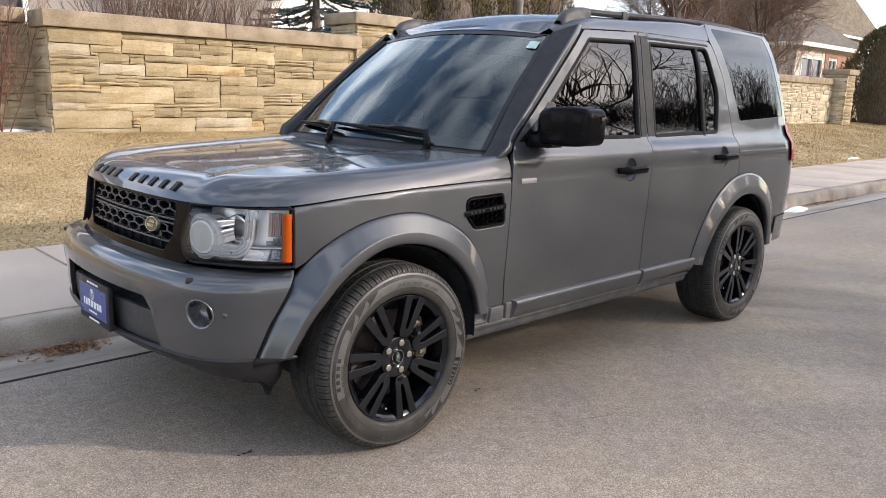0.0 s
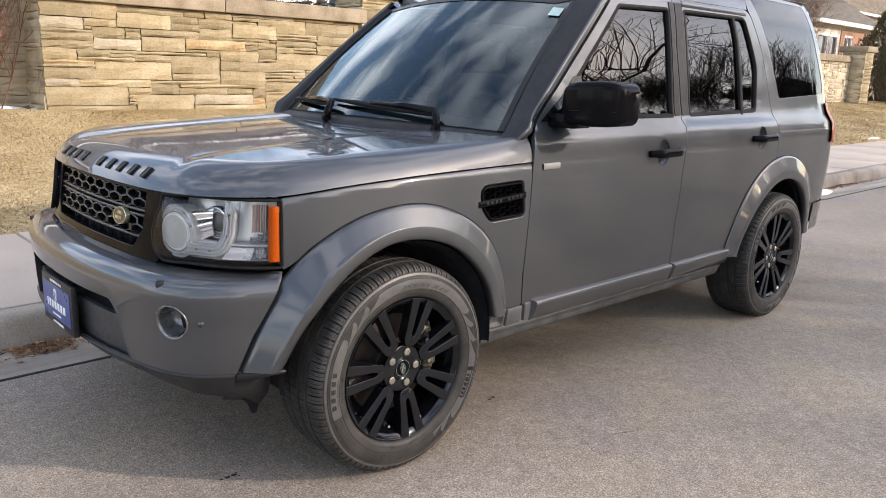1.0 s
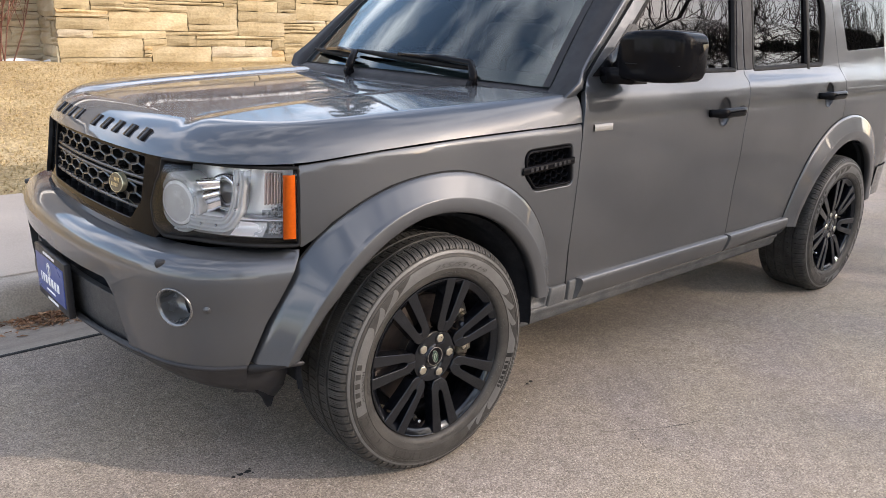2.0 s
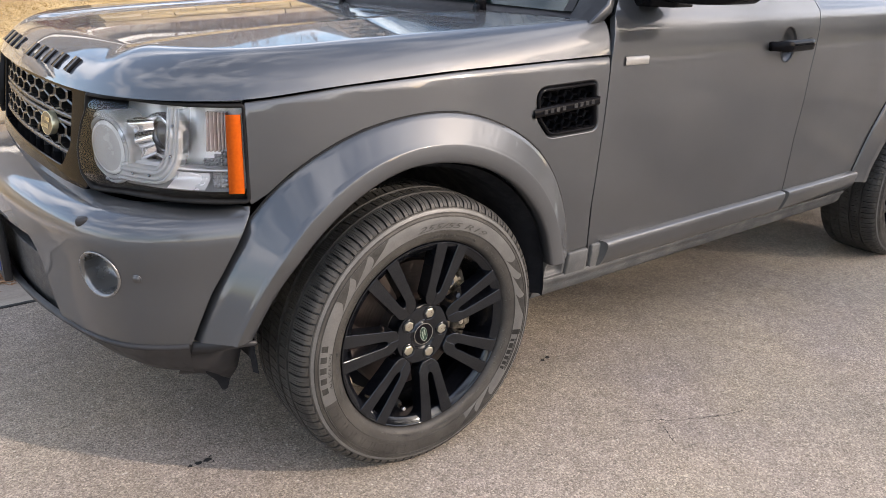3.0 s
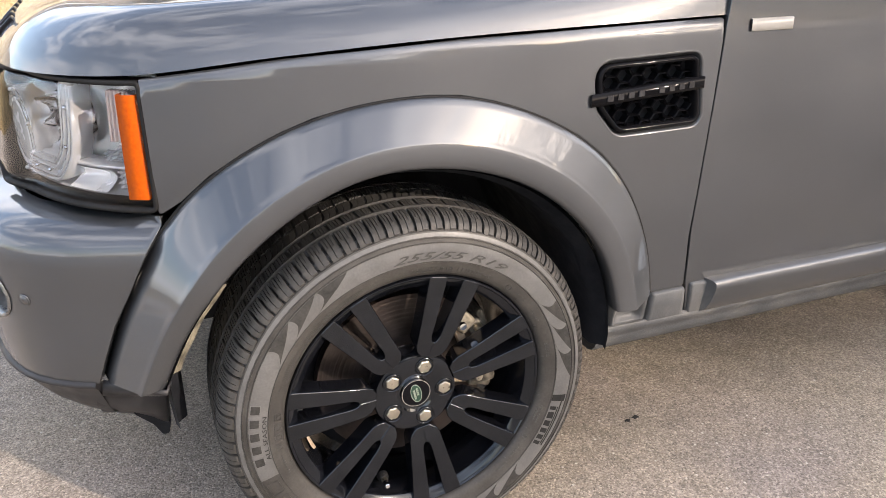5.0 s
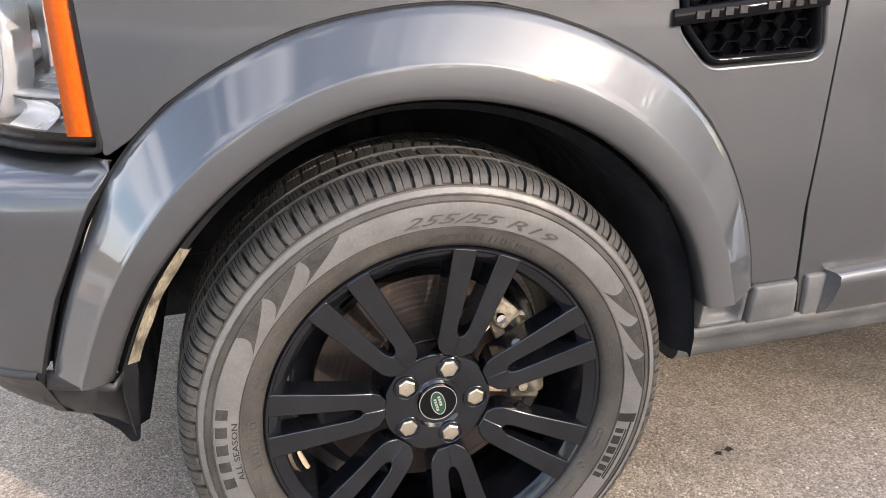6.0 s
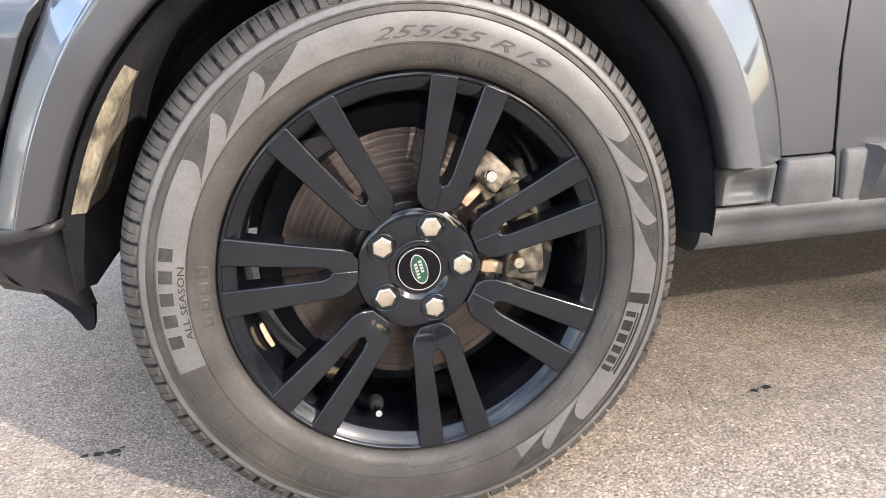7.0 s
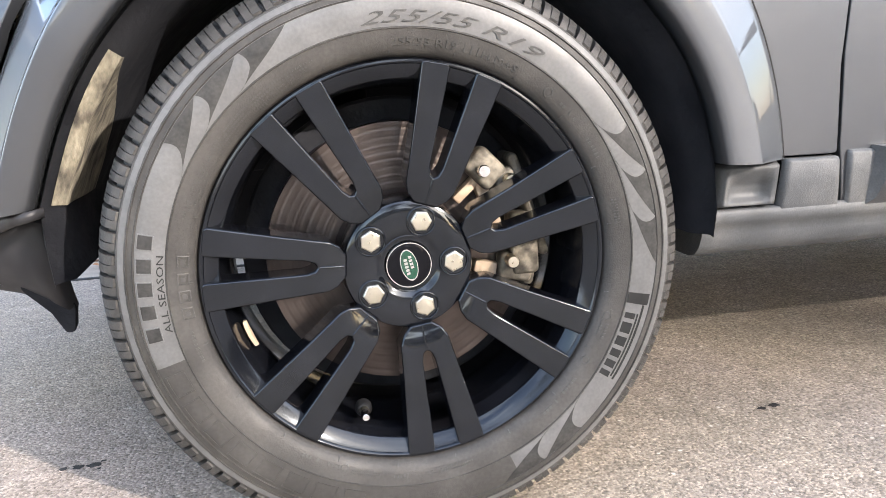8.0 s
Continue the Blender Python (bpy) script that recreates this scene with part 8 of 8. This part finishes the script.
c = cedar(80, 6.4, 2.0, CEDAR_DARK, "dark evergreen across the street", n=9000, leaf=.2)
put(c, 29.5, -22.0, .3, 0, 1.12)
for i, (x, y, s) in enumerate(((34.0, -23.0, 1.22), (25.0, -24.0, 1.1), (40.5, -25.0, 1.2), (47.0, -27.0, 1.25), (18.0, -28.0, 1.0), (10.0, -27.0, .9), (54.0, -24.0, 1.5), (61.0, -21.0, 1.7), (70.0, -27.0, 1.8), (78.0, -24.0, 1.9), (90.0, -27.0, 2.0), (103.0, -24.0, 2.0))):
    copy_thing(c, Matrix.LocRotScale((x, y, .3), Euler((0, 0, radians(40 * i))), None) @ Matrix.Diagonal((s, s, s, 1)))


# ---- houses ----
def house(name, x0, x1, y0, y1, foot, eave, ridge, wall_mat, label, along="x", windows=(), gable=None):
    """Walls with thickness, openings that go in, a shingled hip or gable roof, and white trim. windows: (face, from, to, sill, head)."""
    h = tagged(empty(name, (x0 + x1) / 2, (y0 + y1) / 2, foot), label, "house")
    c = Vector(((x0 + x1) / 2, (y0 + y1) / 2, foot))
    faces_ = {"s": ((x0, y0), (x1, y0)), "w": ((x0, y1), (x0, y0)), "n": ((x1, y1), (x0, y1)), "e": ((x1, y0), (x1, y1))}
    for key, ((ax, ay), (bx, by)) in faces_.items():
        length = math.hypot(bx - ax, by - ay)
        cuts = [w[1:] for w in windows if w[0] == key]
        outline = [Vector((0, 0)), Vector((length, 0)), Vector((length, eave - foot)), Vector((0, eave - foot))]
        holes = [[Vector((a, s)), Vector((b, s)), Vector((b, t)), Vector((a, t))] for a, b, s, t in cuts]
        ux, uy = (bx - ax) / length, (by - ay) / length
        fn = lambda u, v: Vector((ax + ux * u - c.x, ay + uy * u - c.y, v))
        w = sheet("wall", outline, fn, wall_mat, h, holes, step=1.5, depth=.18, roll=.001)
        for a, b, s, t in cuts:
            win = sheet("window", [Vector((a, s)), Vector((b, s)), Vector((b, t)), Vector((a, t))], lambda u, v: fn(u, v) + Vector((-uy, ux, 0)) * .09, PANE, h, step=1, depth=0)
            for p0, p1, q0, q1 in ((a - .07, a + .03, s - .07, t + .07), (b - .03, b + .07, s - .07, t + .07), (a, b, t - .03, t + .08), (a, b, s - .1, s + .03), ((a + b) / 2 - .03, (a + b) / 2 + .03, s, t), (a, b, (s + t) / 2 - .02, (s + t) / 2 + .02)):
                sheet("window_frame", [Vector((p0, q0)), Vector((p1, q0)), Vector((p1, q1)), Vector((p0, q1))], lambda u, v: fn(u, v) - Vector((-uy, ux, 0)) * .03, WHITE, win, step=1, depth=.1)
    o = .45
    if along == "x":
        top = [(x0 + (y1 - y0) / 2, (y0 + y1) / 2), (x1 - (y1 - y0) / 2, (y0 + y1) / 2)] if gable is None else [(x0 - o, (y0 + y1) / 2), (x1 + o, (y0 + y1) / 2)]
    else:
        top = [((x0 + x1) / 2, y0 - o), ((x0 + x1) / 2, y1 + o)]
    e = [Vector((x0 - o, y0 - o, eave)) - c, Vector((x1 + o, y0 - o, eave)) - c, Vector((x1 + o, y1 + o, eave)) - c, Vector((x0 - o, y1 + o, eave)) - c]
    r = [Vector((*top[0], ridge)) - c, Vector((*top[1], ridge)) - c]
    slopes = [(e[0], e[1], r[1], r[0]), (e[2], e[3], r[0], r[1]), (e[1], e[2], r[1], r[1]), (e[3], e[0], r[0], r[0])] if along == "x" else [(e[3], e[0], r[0], r[1]), (e[1], e[2], r[1], r[0]), (e[0], e[1], r[0], r[0]), (e[2], e[3], r[1], r[1])]
    roof = link("roof", [p for s in slopes for p in s] + [p - Vector((0, 0, .12)) for p in e], [tuple(range(4 * i, 4 * i + 4)) for i in range(4)] + [(16, 17, 18, 19)], SHINGLE, h, "grey-brown shingled roof", smooth=False)
    # courses of shingles as thin steps
    rnd = random.Random(4)
    vs, fs = [], []
    for a, b, d, f in slopes[:2] if along == "x" else slopes[:3:2] + slopes[1:2]:
        rise = ((f + d) / 2 - (a + b) / 2).length
        rows_ = int(rise / .2)
        nrm = (b - a).cross(f - a).normalized()
        for i in range(rows_):
            t0, t1 = i / rows_, (i + 1.12) / rows_
            p0, p1 = a.lerp(f, t0), b.lerp(d, t0)
            q0, q1 = a.lerp(f, min(t1, 1)), b.lerp(d, min(t1, 1))
            n = max(1, int((p1 - p0).length / .5))
            for k in range(n):
                i0 = len(vs)
                lift = nrm * rnd.uniform(.016, .028)
                vs += [p0.lerp(p1, k / n) + lift, p0.lerp(p1, (k + .97) / n) + lift, q0.lerp(q1, (k + .97) / n) + nrm * .004, q0.lerp(q1, k / n) + nrm * .004]
                fs.append((i0, i0 + 1, i0 + 2, i0 + 3))
    tagged(link("shingles", vs, fs, SHINGLE, roof, smooth=False), kind="stuff")
    for p, q in zip(e, e[1:] + e[:1]):
        d = (q - p).normalized()
        nrm = Vector((d.y, -d.x, 0)) * .02
        link("fascia", [p + nrm, q + nrm, q + nrm - Vector((0, 0, .22)), p + nrm - Vector((0, 0, .22)), p - nrm, q - nrm, q - nrm - Vector((0, 0, .22)), p - nrm - Vector((0, 0, .22))], [(0, 1, 2, 3), (7, 6, 5, 4), (0, 4, 5, 1), (2, 6, 7, 3)], WHITE, h, smooth=False)
    return h


bay_house = house("house", 41.5, 50.6, 16.0, 27.0, .6, 4.75, 9.2, SIDING, "cream-sided house with white windows and a brown shingled roof",
                  windows=(("w", 6.2, 8.4, 1.1, 3.3), ("s", .8, 3.6, 1.3, 3.35), ("s", 4.6, 5.7, 1.9, 3.4)))
facing = [Vector((4.0, 0)), Vector((9.1, 0)), Vector((9.1, 3.75)), Vector((4.0, 3.75))]
sheet("brick_facing", facing, lambda u, v: Vector((u - 4.55, -5.5 - .05, v)), BRICK, bay_house, [[Vector((4.53, 1.8)), Vector((5.77, 1.8)), Vector((5.77, 3.48)), Vector((4.53, 3.48))]], step=1.5, depth=.045, roll=.001, label="red-brown brick wall")
house("house", 66.0, 91.0, 28.0, 42.0, .6, 8.2, 12.6, SIDING_GREY, "grey clapboard house with a brown roof", along="y", windows=(("s", 3, 5, 2.5, 4.5), ("s", 10, 12, 2.5, 4.5)))
house("house", 10.5, 22.0, 20.5, 29.0, .6, 4.9, 8.6, WHITE, "pale house behind spruce and hedge", windows=(("s", 3.2, 6.2, 1.0, 3.5), ("s", 7.6, 9.2, 1.2, 3.4)))
house("house", -6.0, 9.6, 17.0, 27.0, .6, 4.6, 8.4, SIDING_GREY, "grey-brown house behind the wall", windows=(("s", 8.0, 9.4, 1.2, 3.0),))
house("house", -6.0, 8.0, -42.0, -32.0, .4, 4.0, 7.4, SIDING, "cream house across the street", windows=(("n", 3, 5, 1, 2.6), ("n", 8, 10, 1, 2.6)))
house("house", 26.0, 42.0, -46.0, -34.0, .4, 4.2, 7.6, BRICK, "brick house across the street", windows=(("n", 3, 5, 1, 2.6), ("n", 8, 10, 1, 2.6)))


# ---- litter ----
def scatter(name, n, x, y, sx, sy, z, size, mat, seed, label):
    rnd = random.Random(seed)
    vs, fs = [], []
    for _ in range(n):
        px, py = x + rnd.gauss(0, sx), y + rnd.gauss(0, sy)
        pile = z + .03 * math.exp(-((px - x) / sx) ** 2 - ((py - y) / sy) ** 2) * rnd.random()
        a, l_, w_ = rnd.uniform(0, 6.28), size * rnd.uniform(.6, 1.6), size * rnd.uniform(.12, .5)
        d, s = Vector((math.cos(a), math.sin(a), rnd.uniform(-.2, .35))), Vector((-math.sin(a), math.cos(a), rnd.uniform(-.4, .4)))
        p = Vector((px, py, pile + .006))
        i = len(vs)
        vs += [p - d * l_ / 2, p - s * w_ / 2 + Vector((0, 0, .006)), p + d * l_ / 2, p + s * w_ / 2 + Vector((0, 0, .004))]
        fs.append((i, i + 1, i + 2, i + 3))
    return tagged(link(name, vs, fs, mat, smooth=False), label, "leaves", kind="stuff")


scatter("leaf_litter", 420, -.62, 2.06, .085, .05, -.012, .035, DEAD_LEAF, 1, "small heap of dead leaves in the gutter")
scatter("leaf_litter", 120, -.95, 2.10, .22, .03, -.012, .028, DEAD_LEAF, 2, "dead leaves along the gutter")
scatter("leaf_litter", 500, 9.6, 2.09, .8, .03, -.012, .035, DEAD_LEAF, 3, "dead leaves along the gutter")
scatter("leaf_litter", 900, 6.0, 4.2, 5.5, .05, .165, .03, DEAD_LEAF, 4, "dead leaves along the lawn's edge")


def snow_patch(x, y, z, sx, sy, h, seed):
    rnd = random.Random(seed)
    rows = []
    for k in range(6):
        f = k / 5
        rows.append([Vector((x + sx * (1 - f) * math.cos(a) * (1 + .25 * math.sin(3 * a + seed)), y + sy * (1 - f) * math.sin(a) * (1 + .2 * math.cos(4 * a + seed)), z + h * math.sin(f * math.pi / 2))) for a in [2 * math.pi * i / 24 for i in range(24)]])
    return tagged(loft("snow_patch", rows, SNOW, closed=True), "small patch of old melting snow", "snow", group="snow patches")


snow_patch(8.75, 2.0, -.015, .32, .11, .06, 1)
snow_patch(1.05, 9.45, .735, .25, .08, .04, 2)
snow_patch(1.42, 9.28, .735, .12, .05, .03, 3)
snow_patch(17.6, 4.35, .19, .35, .07, .04, 4)
snow_patch(13.0, 4.3, .19, .15, .05, .03, 5)
